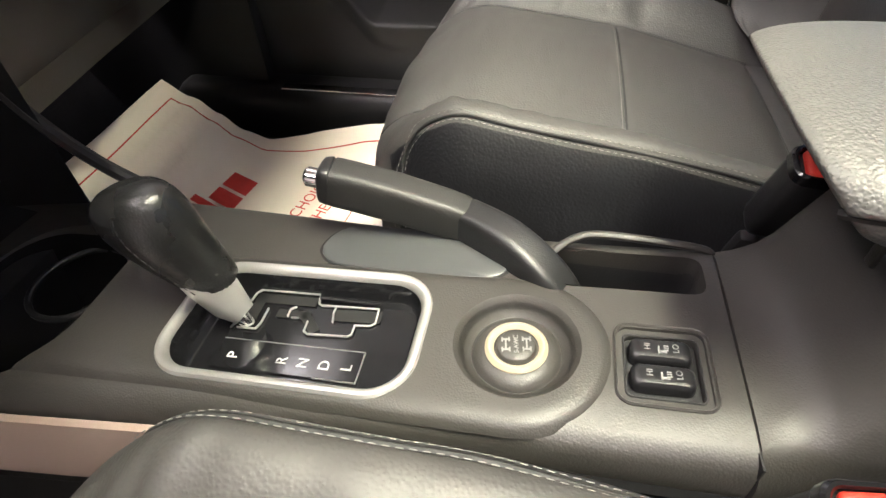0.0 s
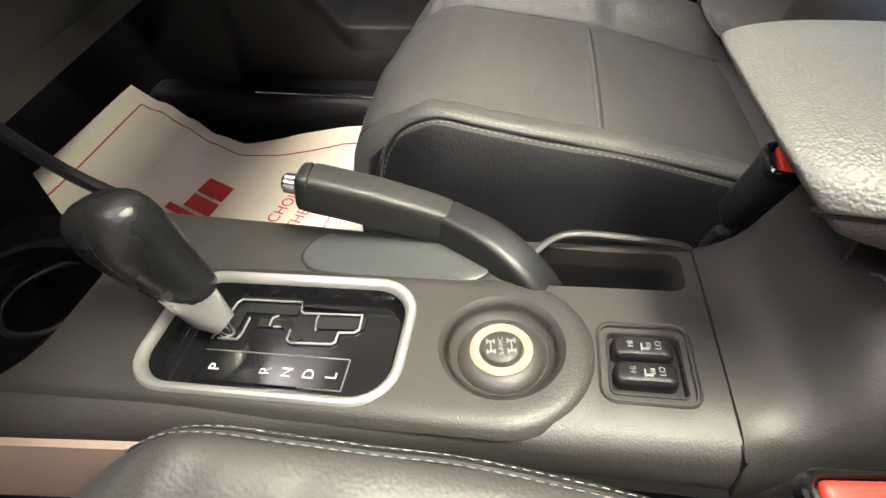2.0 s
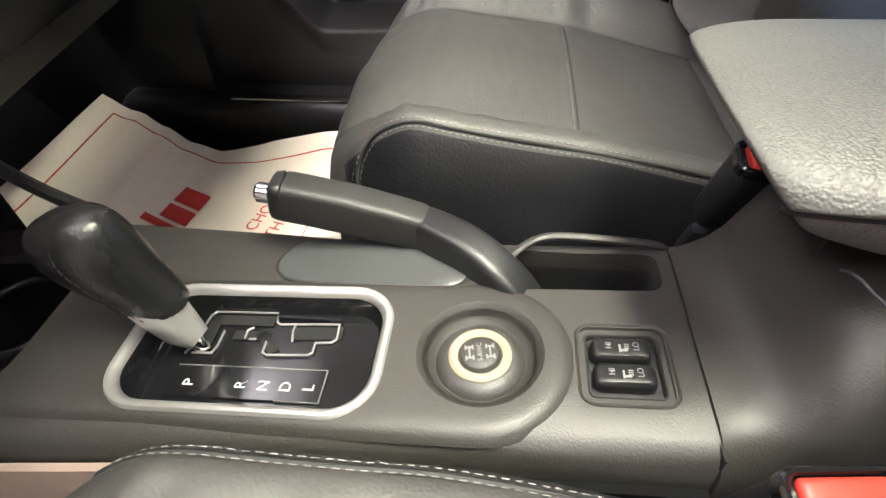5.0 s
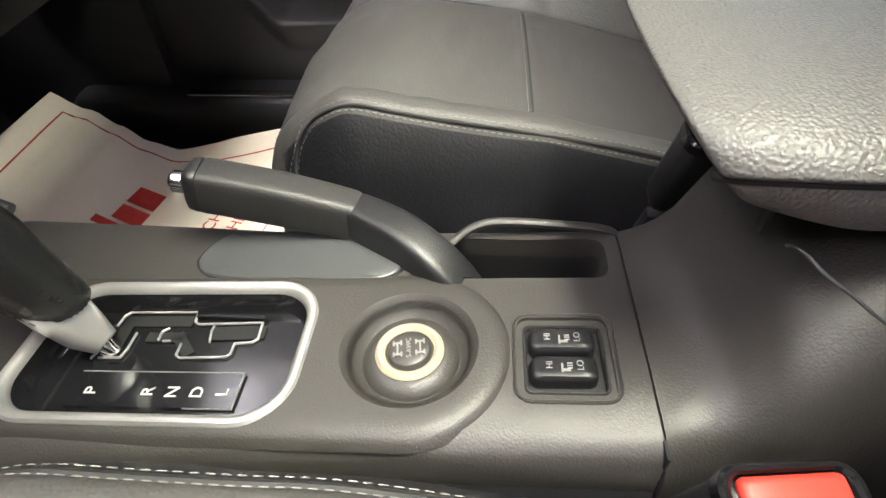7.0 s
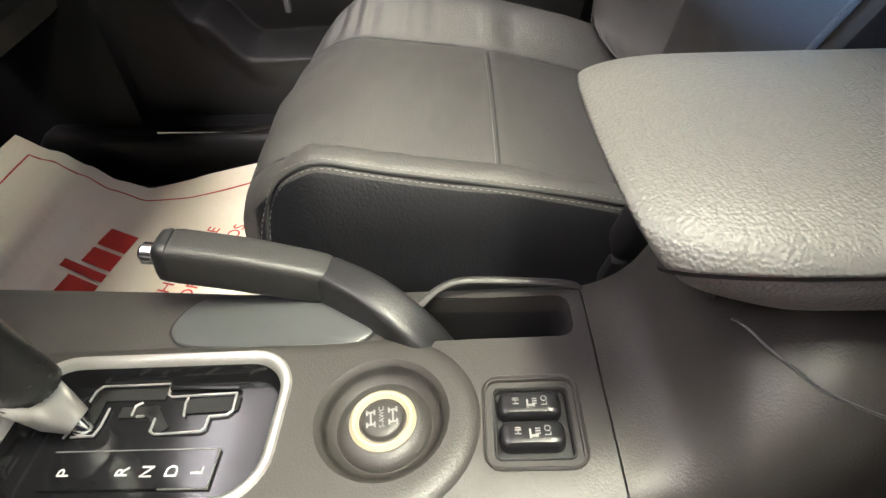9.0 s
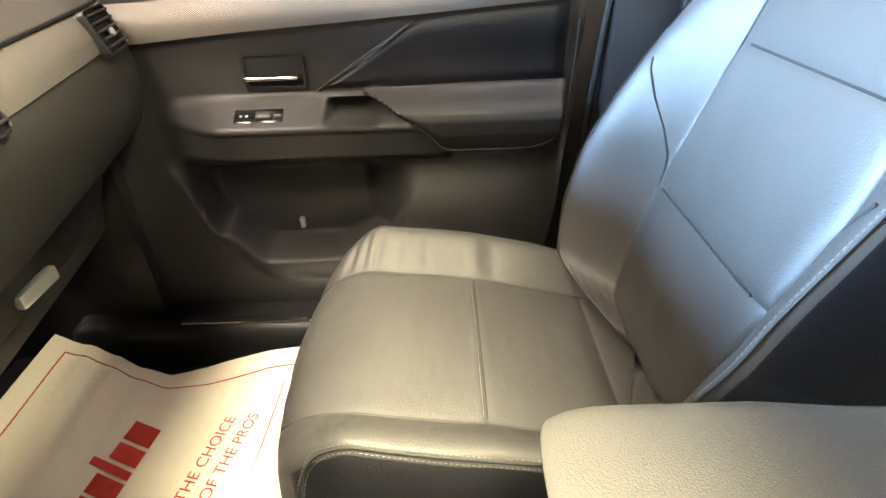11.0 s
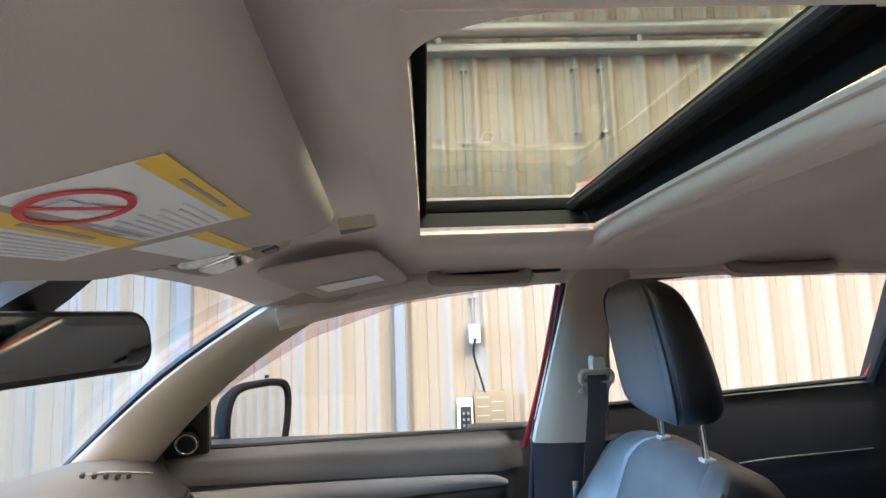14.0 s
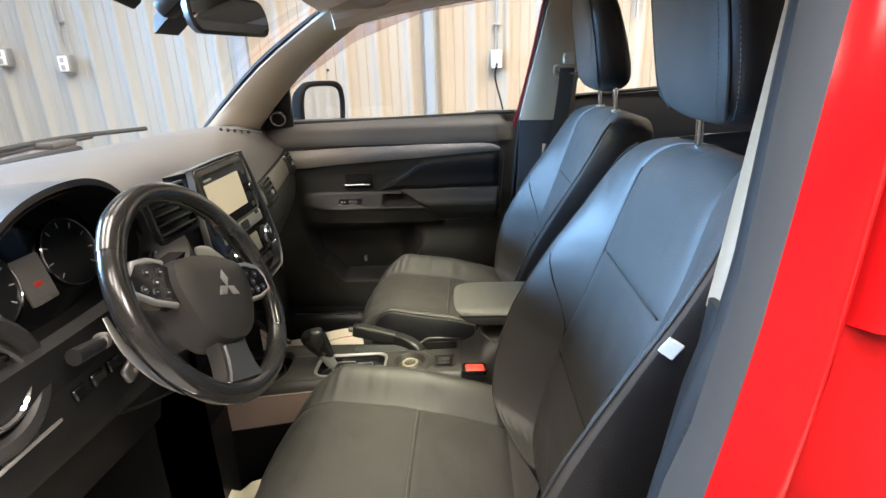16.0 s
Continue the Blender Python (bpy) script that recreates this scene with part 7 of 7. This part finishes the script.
part("prohibition_ring", ring_band(LM, [(x * 1.15, y) for x, y in circ(0.021)], [(x * 1.15, y) for x, y in circ(0.0175)], 0.0005, 0.0001), LABEL_RED, wl, "red prohibition ring")
bm = rbox((0, 0, 0.0003), (0.040, 0.0032, 0.0005), 0.0001, 1)
bmesh.ops.transform(bm, matrix=LM @ Matrix.Rotation(radians(-35), 4, "Z"), verts=bm.verts)
part("prohibition_bar", bm, LABEL_RED, wl)
bm = merged(rbox((-0.006, 0.002, 0.0001), (0.012, 0.009, 0.0004), 0.0001, 1), rbox((0.007, -0.002, 0.0001), (0.010, 0.012, 0.0004), 0.0001, 1))
bmesh.ops.transform(bm, matrix=LM, verts=bm.verts)
part("plain_symbol", bm, PALE_INK, wl)
l2 = lab(vis, 0.125, 0.435, 0.328, 0.655, LABEL_WHITE, 0.0002, "small_label", "smaller pale label")
lab(l2, 0.125, 0.598, 0.328, 0.655, LABEL_YELLOW, 0.0005, "yellow_band", "faded yellow band")
hook = [(0.0, -0.004), (0.030, 0.0), (0.026, 0.008), (0.016, 0.015), (0.0, 0.018)]
part("support_clip", stack(frame_m(at(0.135, 1.0) + V((0.004, 0.0, -0.013)), (1, 0.1, 0.15), (0, 1, 0)), [(hook, -0.005), (hook, 0.003), ([(x * 0.9, y * 0.9) for x, y in hook], 0.005)]), HOOK, vis, "beige hook beside the visor")

pv = thing("sun_visor", (0.1, 0.36, 1.57), "beige passenger sun visor folded up with a pale label", "sun visor", "sun visors")
bm, at, up = slab((0.025, 0.205, 1.577), (0.060, 0.575, 1.552), (0.245, 0.590, 1.588), (0.205, 0.222, 1.606), 0.014)
part("panel", bm, VISOR_SKIN, pv)
lab(pv, 0.44, 0.24, 0.66, 0.82, LABEL_WHITE, 0.0002, "label", "pale label")

oc = thing("map_lamp_unit", (0.03, 0.06, 1.59), "beige overhead lamp unit with clear lenses", "map lamp")
OM = frame_m((0.045, 0.070, 1.590), (0, 1, 0), (1, 0, 0.36))
part("housing", stack(OM, [(rrect(0.164, 0.128, 0.02), -0.02), (rrect(0.160, 0.124, 0.02), 0.004), (rrect(0.150, 0.114, 0.016), 0.009)]), BEIGE, oc)
for sx in (-0.045, 0.045):
    part("reflector", stack(OM @ Matrix.Translation((sx * 0.8, -0.018, 0.007)), [(rrect(0.060, 0.056, 0.010), 0), (rrect(0.058, 0.054, 0.010), 0.0032)]), CHROME, oc, "bright lamp reflector")
    part("lens", stack(OM @ Matrix.Translation((sx * 0.8, -0.018, 0.0105)), [(rrect(0.060, 0.056, 0.010), 0), (rrect(0.056, 0.052, 0.010), 0.002)]), LENS, oc, "clear ribbed lens")
for sx in (-0.045, 0.0, 0.045):
    part("switch", stack(OM @ Matrix.Translation((sx, 0.036, 0.008)), [(rrect(0.026, 0.022, 0.006), 0), (rrect(0.022, 0.018, 0.005), 0.005)]), PLASTIC, oc)
part("console_rim", ring_band(low(OM, -0.006), rrect(0.190, 0.150, 0.03), rrect(0.160, 0.124, 0.02), 0.006, 0.002), HEADLINER, oc)


def grab(x0, x1, y, z, label):
    g = thing("grab_handle", ((x0 + x1) / 2, y, z), label, "grab handle", "grab handles")
    cup = frame_m(((x0 + x1) / 2, y + 0.012, z + 0.010), (1, 0, 0), (0, 0.47, 0.88))
    part("cup", ring_band(cup, rrect(x1 - x0 + 0.020, 0.062, 0.026), rrect(x1 - x0 + 0.006, 0.048, 0.022), 0.010, 0.004), HEADLINER, g, "cloth rim of the recess")
    # darker tan plate stands in for the shadow behind the bar
    part("recess", stack(cup, [(rrect(x1 - x0 + 0.008, 0.050, 0.022), 0.0), (rrect(x1 - x0 + 0.006, 0.048, 0.022), 0.003)]), TAN_EDGE, g)
    bow = smooth_path([(x0 + 0.012, y + 0.004, z + 0.014), (x0 + 0.016, y - 0.016, z + 0.006), (x0 + 0.040, y - 0.026, z + 0.001), ((x0 + x1) / 2, y - 0.029, z - 0.001), (x1 - 0.040, y - 0.026, z + 0.001), (x1 - 0.016, y - 0.016, z + 0.006), (x1 - 0.012, y + 0.004, z + 0.014)], 6)
    part("bar", tube(bow, 0.0135, 14, flat=0.62, side=(0, 0.47, 0.88)), BELT_BEIGE, g)
    for x in (x0 + 0.012, x1 - 0.012):
        part("mount", rbox((x, y - 0.002, z + 0.012), (0.028, 0.022, 0.040), 0.009, 4, Euler((radians(-28), 0, 0)).to_matrix()), BELT_BEIGE, g)


grab(0.288, 0.512, 0.600, 1.574, "beige grab handle above the passenger window")
grab(0.960, 1.200, 0.600, 1.580, "beige grab handle above the rear window")

rm = thing("rear_view_mirror", (-0.16, 0.02, 1.53), "black rear-view mirror on a windscreen mount", "mirror")
RM = frame_m((-0.105, 0.020, 1.484), (0.20, 1, 0.0), (-0.16, 0.03, 1))
part("housing", stack(RM, [(rrect(0.19, 0.034, 0.012), -0.032), (rrect(0.242, 0.066, 0.026), -0.014), (rrect(0.252, 0.074, 0.030), 0.0), (rrect(0.248, 0.070, 0.028), 0.003)]), PLASTIC_BLACK, rm)
part("glass", plate(low(RM, 0.0025), 0.240, 0.062, 0.025, 0.0014, 0.0004, 7), MIRROR_DIM, rm, "dim mirror glass")
part("stem", tube([(-0.125, 0.02, 1.50), (-0.155, 0.02, 1.522), (-0.185, 0.02, 1.530)], 0.012, 12), PLASTIC_BLACK, rm)
part("cover", loft([[V((x, y, z)) for y, z in ((0.02 - w, z0), (0.02 + w, z0), (0.02 + w * 0.8, z0 + h), (0.02 - w * 0.8, z0 + h))] for x, w, z0, h in ((-0.24, 0.045, 1.455, 0.03), (-0.20, 0.046, 1.487, 0.04), (-0.13, 0.040, 1.535, 0.035), (-0.10, 0.030, 1.555, 0.012))]), PLASTIC_BLACK, rm, "black sensor cover")
part("cover_wing", rbox((-0.175, -0.055, 1.505), (0.06, 0.05, 0.03), 0.008, 2, Euler((0, radians(-36), 0)).to_matrix()), PLASTIC_BLACK, rm)
part("tab", rbox((-0.20, -0.19, 1.505), (0.022, 0.09, 0.012), 0.004, 2, Euler((radians(-18), radians(-36), 0)).to_matrix()), PLASTIC_BLACK, rm)

# ---- passenger's outside mirror ----
om = thing("wing_mirror", (-0.22, 0.98, 1.20), "wing mirror with red housing outside the passenger window", "mirror")
WMM = frame_m((-0.206, 1.005, 1.206), (0.40, 0.917, 0), (0.0, 0.0, 1)) @ Matrix.Diagonal((1.28, 1.58, 1, 1))
ov = [(p.x, p.y) for p in smooth_path([(0.090, 0.062, 0), (0.098, -0.002, 0), (0.066, -0.074, 0), (0.0, -0.086, 0), (-0.072, -0.066, 0), (-0.096, 0.0, 0), (-0.078, 0.064, 0), (0.0, 0.074, 0)], 5, True)]
part("housing", stack(WMM, [([(x * 0.5, y * 0.5) for x, y in ov], -0.085), ([(x * 0.88, y * 0.88) for x, y in ov], -0.055), ([(x * 1.08, y * 1.08) for x, y in ov], -0.012), ([(x * 1.08, y * 1.08) for x, y in ov], 0.006), ([(x * 1.03, y * 1.03) for x, y in ov], 0.012), ([(x * 0.95, y * 0.95) for x, y in ov], 0.010), ([(x * 0.92, y * 0.92) for x, y in ov], 0.001)]), FELT, om, "dark housing")
part("glass", stack(WMM, [([(x * 0.92, y * 0.92) for x, y in ov], 0.000), ([(x * 0.91, y * 0.91) for x, y in ov], 0.0022)]), MIRROR_COOL, om, "mirror glass")
part("arm", tube([(-0.315, 0.80, 1.20), (-0.29, 0.89, 1.185), (-0.25, 0.96, 1.19)], 0.028, 12, flat=0.6), PLASTIC_BLACK, om)

# ---- windscreen wipers ----
wp_ = thing("windscreen_wiper", (-0.85, 0.4, 1.17), "black windscreen wiper at rest", "wiper")
part("arm", tube(smooth_path([(-0.90, 0.10, 1.175), (-0.87, 0.30, 1.195), (-0.80, 0.52, 1.205)], 5), 0.007, 8), RUBBER, wp_)
part("blade", tube(smooth_path([(-0.88, 0.22, 1.205), (-0.83, 0.44, 1.212), (-0.72, 0.68, 1.208)], 5), 0.007, 8), RUBBER, wp_)
part("pivot_cap", rbox((-0.83, 0.40, 1.200), (0.07, 0.10, 0.02), 0.008, 2), PLASTIC, wp_)

# ---- seat belt on the passenger pillar ----
sb = thing("seat_belt", (0.65, 0.69, 1.36), "black seat belt with beige height adjuster on the pillar", "seat belt")
AJ = frame_m((0.653, 0.672, 1.385), (1, 0, 0.1), (-0.02, -0.26, 1))
adj = part("adjuster_plate", stack(AJ, [(rrect(0.088, 0.150, 0.016), -0.004), (rrect(0.088, 0.150, 0.016), 0.003), (rrect(0.085, 0.147, 0.015), 0.0055), (rrect(0.079, 0.141, 0.013), 0.0065)]), BEIGE, sb, "beige adjuster cover plate")
part("plate_joint", ring_band(low(AJ, 0.0005), rrect(0.093, 0.155, 0.018), rrect(0.088, 0.150, 0.016), 0.002, 0.0005), BELT_BEIGE, adj)
part("knob", loft([[V((0.664 + w * a, 0.660 - d, 1.378 + h * b)) for a, b in rrect(1, 1, 0.25, 4)] for d, w, h in ((0.0, 0.036, 0.044), (0.014, 0.034, 0.042), (0.020, 0.028, 0.034))]), BEIGE, sb, "beige adjuster knob")
part("guide", ring_band(frame_m((0.658, 0.652, 1.352), (1, 0, 0), (0, -0.3, 1)), rrect(0.082, 0.036, 0.014), rrect(0.058, 0.014, 0.006), 0.012, 0.003), TAN_EDGE, sb, "beige belt guide")


def strap(path, w, side, t=0.0016):
    rings = []
    for p in path:
        p = V(p)
        s = V(side).normalized() * w / 2
        n = V((0, -t, 0))
        rings.append([p - s, p + s, p + s + n, p - s + n])
    return loft(rings)


part("webbing", strap([(0.659, 0.645, 1.358), (0.655, 0.640, 1.30), (0.640, 0.655, 1.15), (0.620, 0.668, 0.95), (0.600, 0.675, 0.70), (0.590, 0.680, 0.50)], 0.047, (1, 0.15, 0.12)), WEBBING, sb, "black webbing")
part("tongue", rbox((0.600, 0.660, 1.105), (0.020, 0.014, 0.045), 0.004, 2), CHROME, sb, "chrome belt tongue")
part("anchor", rbox((0.590, 0.685, 0.47), (0.05, 0.02, 0.08), 0.008), PLASTIC_BLACK, sb)
part("stop_button", disc(frame_m((0.632, 0.683, 1.315), (1, 0, 0), (0, 0, 1)), 0.007, 0.004), BELT_BEIGE, sb)
# buckle anchor glimpsed behind the passenger cushion
ba = thing("belt_anchor", (0.52, 0.66, 0.62), "chrome belt anchor behind the cushion", "belt anchor")
part("plate", rbox((0.520, 0.665, 0.640), (0.075, 0.012, 0.010), 0.003, 2, Euler((0, radians(-18), radians(12))).to_matrix()), CHROME, ba)
part("cover", rbox((0.535, 0.672, 0.595), (0.08, 0.03, 0.08), 0.010), PLASTIC_BLACK, ba)

# ---- paper floor mats ----
def mat_z(x, y):
    """The sheet follows the floor and climbs towards the bulkhead, with soft waves."""
    return curve1(x, [(-0.53, 0.545), (-0.47, 0.497), (-0.43, 0.466), (-0.38, 0.440), (-0.31, 0.428)]) + 0.008 * math.sin(9 * x + 5 * y) * math.sin(7 * y) + 0.045 * sst(0.58, 0.66, y) * sst(-0.40, -0.20, x)


def mat_edge(x):
    return line1(x, [(-0.52, 0.628), (-0.47, 0.642), (-0.43, 0.645), (-0.37, 0.633), (-0.32, 0.620), (-0.24, 0.628), (-0.12, 0.652), (0.0, 0.660)])


def mat_f(u, v):
    x = -0.515 + 0.555 * u
    y = 0.17 + (mat_edge(x) - 0.17) * v
    return V((x, y, mat_z(x, y)))


def mat_at(x, y, lift=0.0):
    return V((x, y, mat_z(x, y) + 0.0016 + lift))


fm = thing("paper_floor_mat", (-0.30, 0.42, 0.41), "cream paper floor mat with red print in the passenger footwell", "floor mat", "paper mats")
part("sheet", sheet(mat_f, lin(0, 1, 50), lin(0, 1, 34), (0, 0, 0.0012)), PAPER, fm, "creased cream paper", angle=60)
part("border", tube([mat_at(-0.10, 0.30), mat_at(-0.09, 0.45), mat_at(-0.085, 0.60)], 0.0012, 4), PRINT_RED, fm, "thin red border line")
part("border", tube([mat_at(x, mat_edge(x) - 0.030) for x in lin(-0.492, -0.06, 30)], 0.0012, 4), PRINT_RED, fm, "thin red border line")
part("border", tube([mat_at(-0.492, y) for y in lin(0.19, mat_edge(-0.492) - 0.030, 14)], 0.0012, 4), PRINT_RED, fm, "thin red border line")


def on_mat(bm, at_x, at_y, turn, slant=0.0):
    """Lay flat printing on the mat."""
    for v in bm.verts:
        p = Matrix.Rotation(turn, 3, "Z") @ V((v.co.x + slant * v.co.y, v.co.y, 0))
        x, y = at_x + p.x, at_y + p.y
        v.co = V((x, y, mat_z(x, y) + 0.0018 + v.co.z * 0.3))
    return bm


def bars(cells, h=0.055):
    """Plain blocks the size of the printed mark's letters: columns of (offset, width, low, high)."""
    return merged(*[rbox((ox, (a + b) / 2 * h, 0), (w, (b - a) * h, 0.0008), 0.0001, 1) for ox, w, a, b in cells])


MARK = [[(0.024, 0.044, 0, 1)], [(0.066, 0.030, 0, 1)], [(0.093, 0.013, 0, 1.42)], [(0.120, 0.028, 0, 1)], [(0.157, 0.034, 0, 1)]]
for cells in MARK:
    part("printed_block", on_mat(bars([(ox * 1.16, w * 1.16, lo, hi) for ox, w, lo, hi in cells]), -0.312, 0.288, radians(82), 0.22), PRINT_RED, fm, "red printed block")
bm = letters("THE CHOICE", Matrix(), 0.030, 0.0002, "LEFT")
part("writing", on_mat(bm, -0.195, 0.345, radians(80), 0.1), PRINT_RED, fm, "red printed words")
bm = letters("OF THE PROS", Matrix(), 0.030, 0.0002, "LEFT")
part("writing", on_mat(bm, -0.155, 0.345, radians(80), 0.1), PRINT_RED, fm, "red printed words")
fm2 = thing("paper_floor_mat", (-0.25, -0.42, 0.41), "crumpled cream paper floor mat on the driver's side", "floor mat", "paper mats")
part("sheet", sheet(lambda u, v: V((-0.34 + 0.30 * u, -0.52 + 0.37 * v, 0.422 + 0.016 * math.sin(13 * u + 6 * v) ** 2 + (0.085 + 0.03 * math.sin(9 * u)) * sst(0.72, 1.0, v))), lin(0, 1, 20), lin(0, 1, 20), (0, 0, 0.0012)), PAPER, fm2, angle=60)

# ---- red body outside the driver's opening ----
def red_x(z):
    """Front edge of the red skin beside the opening."""
    return line1(z, [(0.34, 0.425), (0.90, 0.455), (1.156, 0.480), (1.210, 0.502), (1.268, 0.521), (1.326, 0.539), (1.413, 0.565), (1.64, 0.633)])


def red_side(u, v):
    z = 0.34 + 1.30 * v
    lean = 0.36 * max(0.0, z - 1.16)
    y = 0.852 + 0.030 * math.sin(math.pi * min(1.0, max(0.0, (z - 0.34) / 0.82))) - lean
    x = red_x(z) + u
    return x, y, z


def pil(u, v):
    x, y, z = red_side(0.0, v)
    k = u
    return V((x + 0.040 * k, -(y - 0.012 * (1 - k) ** 1.6 - 0.006 * sst(0.85, 1.0, k)), z))


solo("pillar_skin", sheet(pil, lin(0, 1, 10), lin(0, 1, 30), (0.004, 0.004, 0)), RED_PAINT, "glossy red door pillar beside the driver's opening", "pillar", "structure", angle=50)
d3 = thing("door_3", (1.0, -0.82, 0.40), "closed red rear door behind the driver's opening", "car door", kind="structure")


def d3f(u, v):
    x, y, z = red_side(0.047, v)
    z = min(z, 1.27)
    crease = 0.010 * math.exp(-((z - 1.02) / 0.05) ** 2)
    return V((x + 0.86 * u, -(red_side(0, (z - 0.34) / 1.30)[1] - 0.014 * (1 - sst(0, 0.02, u)) ** 2 + crease), z))


part("outer_skin", sheet(d3f, lin(0, 1, 26), lin(0, 0.72, 30), (0, 0.02, 0)), RED_PAINT, d3, "glossy red outer skin", angle=50)
part("window_frame", merged(rbox((0.93, -0.735, 1.60), (0.74, 0.02, 0.05), 0.006, 2, Euler((radians(-20), 0, 0)).to_matrix())), RED_PAINT, d3)
part("frame_post", sheet(lambda u, v: (lambda x, y, z: V((x + 0.12 * u, -(y - 0.014 * (1 - sst(0, 0.143, u)) ** 2 - 0.03 * sst(0.8, 1.0, u) + 0.0004), z)))(*red_side(0.047, (0.90 + 0.36 * v) / 1.30)), lin(0, 1, 14), lin(0, 1, 14), (0, 0.02, 0)), RED_PAINT, d3, "glossy red window frame post", angle=50)
part("panel", sheet(lambda u, v: V((0.70 + 0.70 * u, -rd_y(0.70 + 0.70 * u, 0.40 + 0.86 * v), 0.40 + 0.86 * v)), lin(0, 1, 20), lin(0, 1, 40), (0, -0.03, 0)), PLASTIC_BLACK, d3, "black inner panel", angle=60)
part("outer_handle", tube(smooth_path([(1.25, -0.905, 1.06), (1.28, -0.925, 1.065), (1.38, -0.925, 1.07), (1.41, -0.905, 1.07)], 4), 0.012, 10), RED_PAINT, d3)
# dressed edge of the pillar: beige trim, ribbed weather strip, grey flange
def lean_y(z):
    return 0.36 * max(0.0, z - 1.16)


def ribbon(xa, ya, xb, yb, z0, z1, bulge=0.0):
    def f(u, v):
        z = z0 + (z1 - z0) * v
        a = V((line1(z, xa), -(ya - lean_y(z)), z))
        b = V((line1(z, xb), -(yb - lean_y(z)), z))
        return a.lerp(b, u) + V((-bulge, -bulge, 0)) * math.sin(math.pi * u)
    return sheet(f, lin(0, 1, 7), lin(0, 1, 24), (0.03, 0, 0))


BEIGE_L = [(1.16, 0.533), (1.212, 0.549), (1.427, 0.612), (1.62, 0.668)]
BEIGE_R = [(1.16, 0.542), (1.221, 0.559), (1.424, 0.610), (1.62, 0.660)]
STRIP_R = [(0.40, 0.448), (0.90, 0.470), (1.08, 0.497), (1.203, 0.530), (1.243, 0.546), (1.419, 0.589), (1.62, 0.638)]
BLACK_L = [(0.40, 0.47), (0.90, 0.490), (1.026, 0.508), (1.13, 0.522), (1.20, 0.541)]
solo("pillar_edge", ribbon(BEIGE_L, 0.690, BEIGE_R, 0.715, 1.19, 1.60, 0.003), TAN_EDGE, "beige front edge of the driver's door pillar", "pillar", "structure")
solo("pillar_edge", ribbon(BLACK_L, 0.700, [(z, x + 0.004) for z, x in BLACK_L], 0.735, 0.42, 1.20, 0.004), PLASTIC_BLACK, "black lower edge of the driver's door pillar", "pillar", "structure")
strip_line = [V(((line1(z, BEIGE_R if z > 1.19 else BLACK_L) * 0.45 + line1(z, STRIP_R) * 0.55), -(0.748 - lean_y(z)), z)) for z in lin(0.45, 1.60, 60)]
wst = thing("weather_strip", (0.50, -0.76, 0.45), "ribbed black rubber weather strip on the driver's pillar", "weather strip")
part("bulb", tube(strip_line, 0.0145, 12, side=(1, 0, 0)), RUBBER, wst)
part("rib", merged(*[rbox(p + V((-0.006, -0.0128, 0)), (0.016, 0.004, 0.0035), 0.001, 1) for p in strip_line[28:]] + [rbox(p.lerp(q, 0.5) + V((-0.006, -0.0128, 0)), (0.016, 0.004, 0.0035), 0.001, 1) for p, q in zip(strip_line[28:], strip_line[29:])]), RUBBER, wst, "fine rubber ribs")
solo("pillar_flange", ribbon([(z, x - 0.010) for z, x in STRIP_R], 0.765, [(z, red_x(z) + 0.001) for z in lin(0.40, 1.62, 20)], 0.8385, 0.42, 1.60, 0.003), FLANGE, "dark grey flange between seal and red pillar", "pillar", "structure")
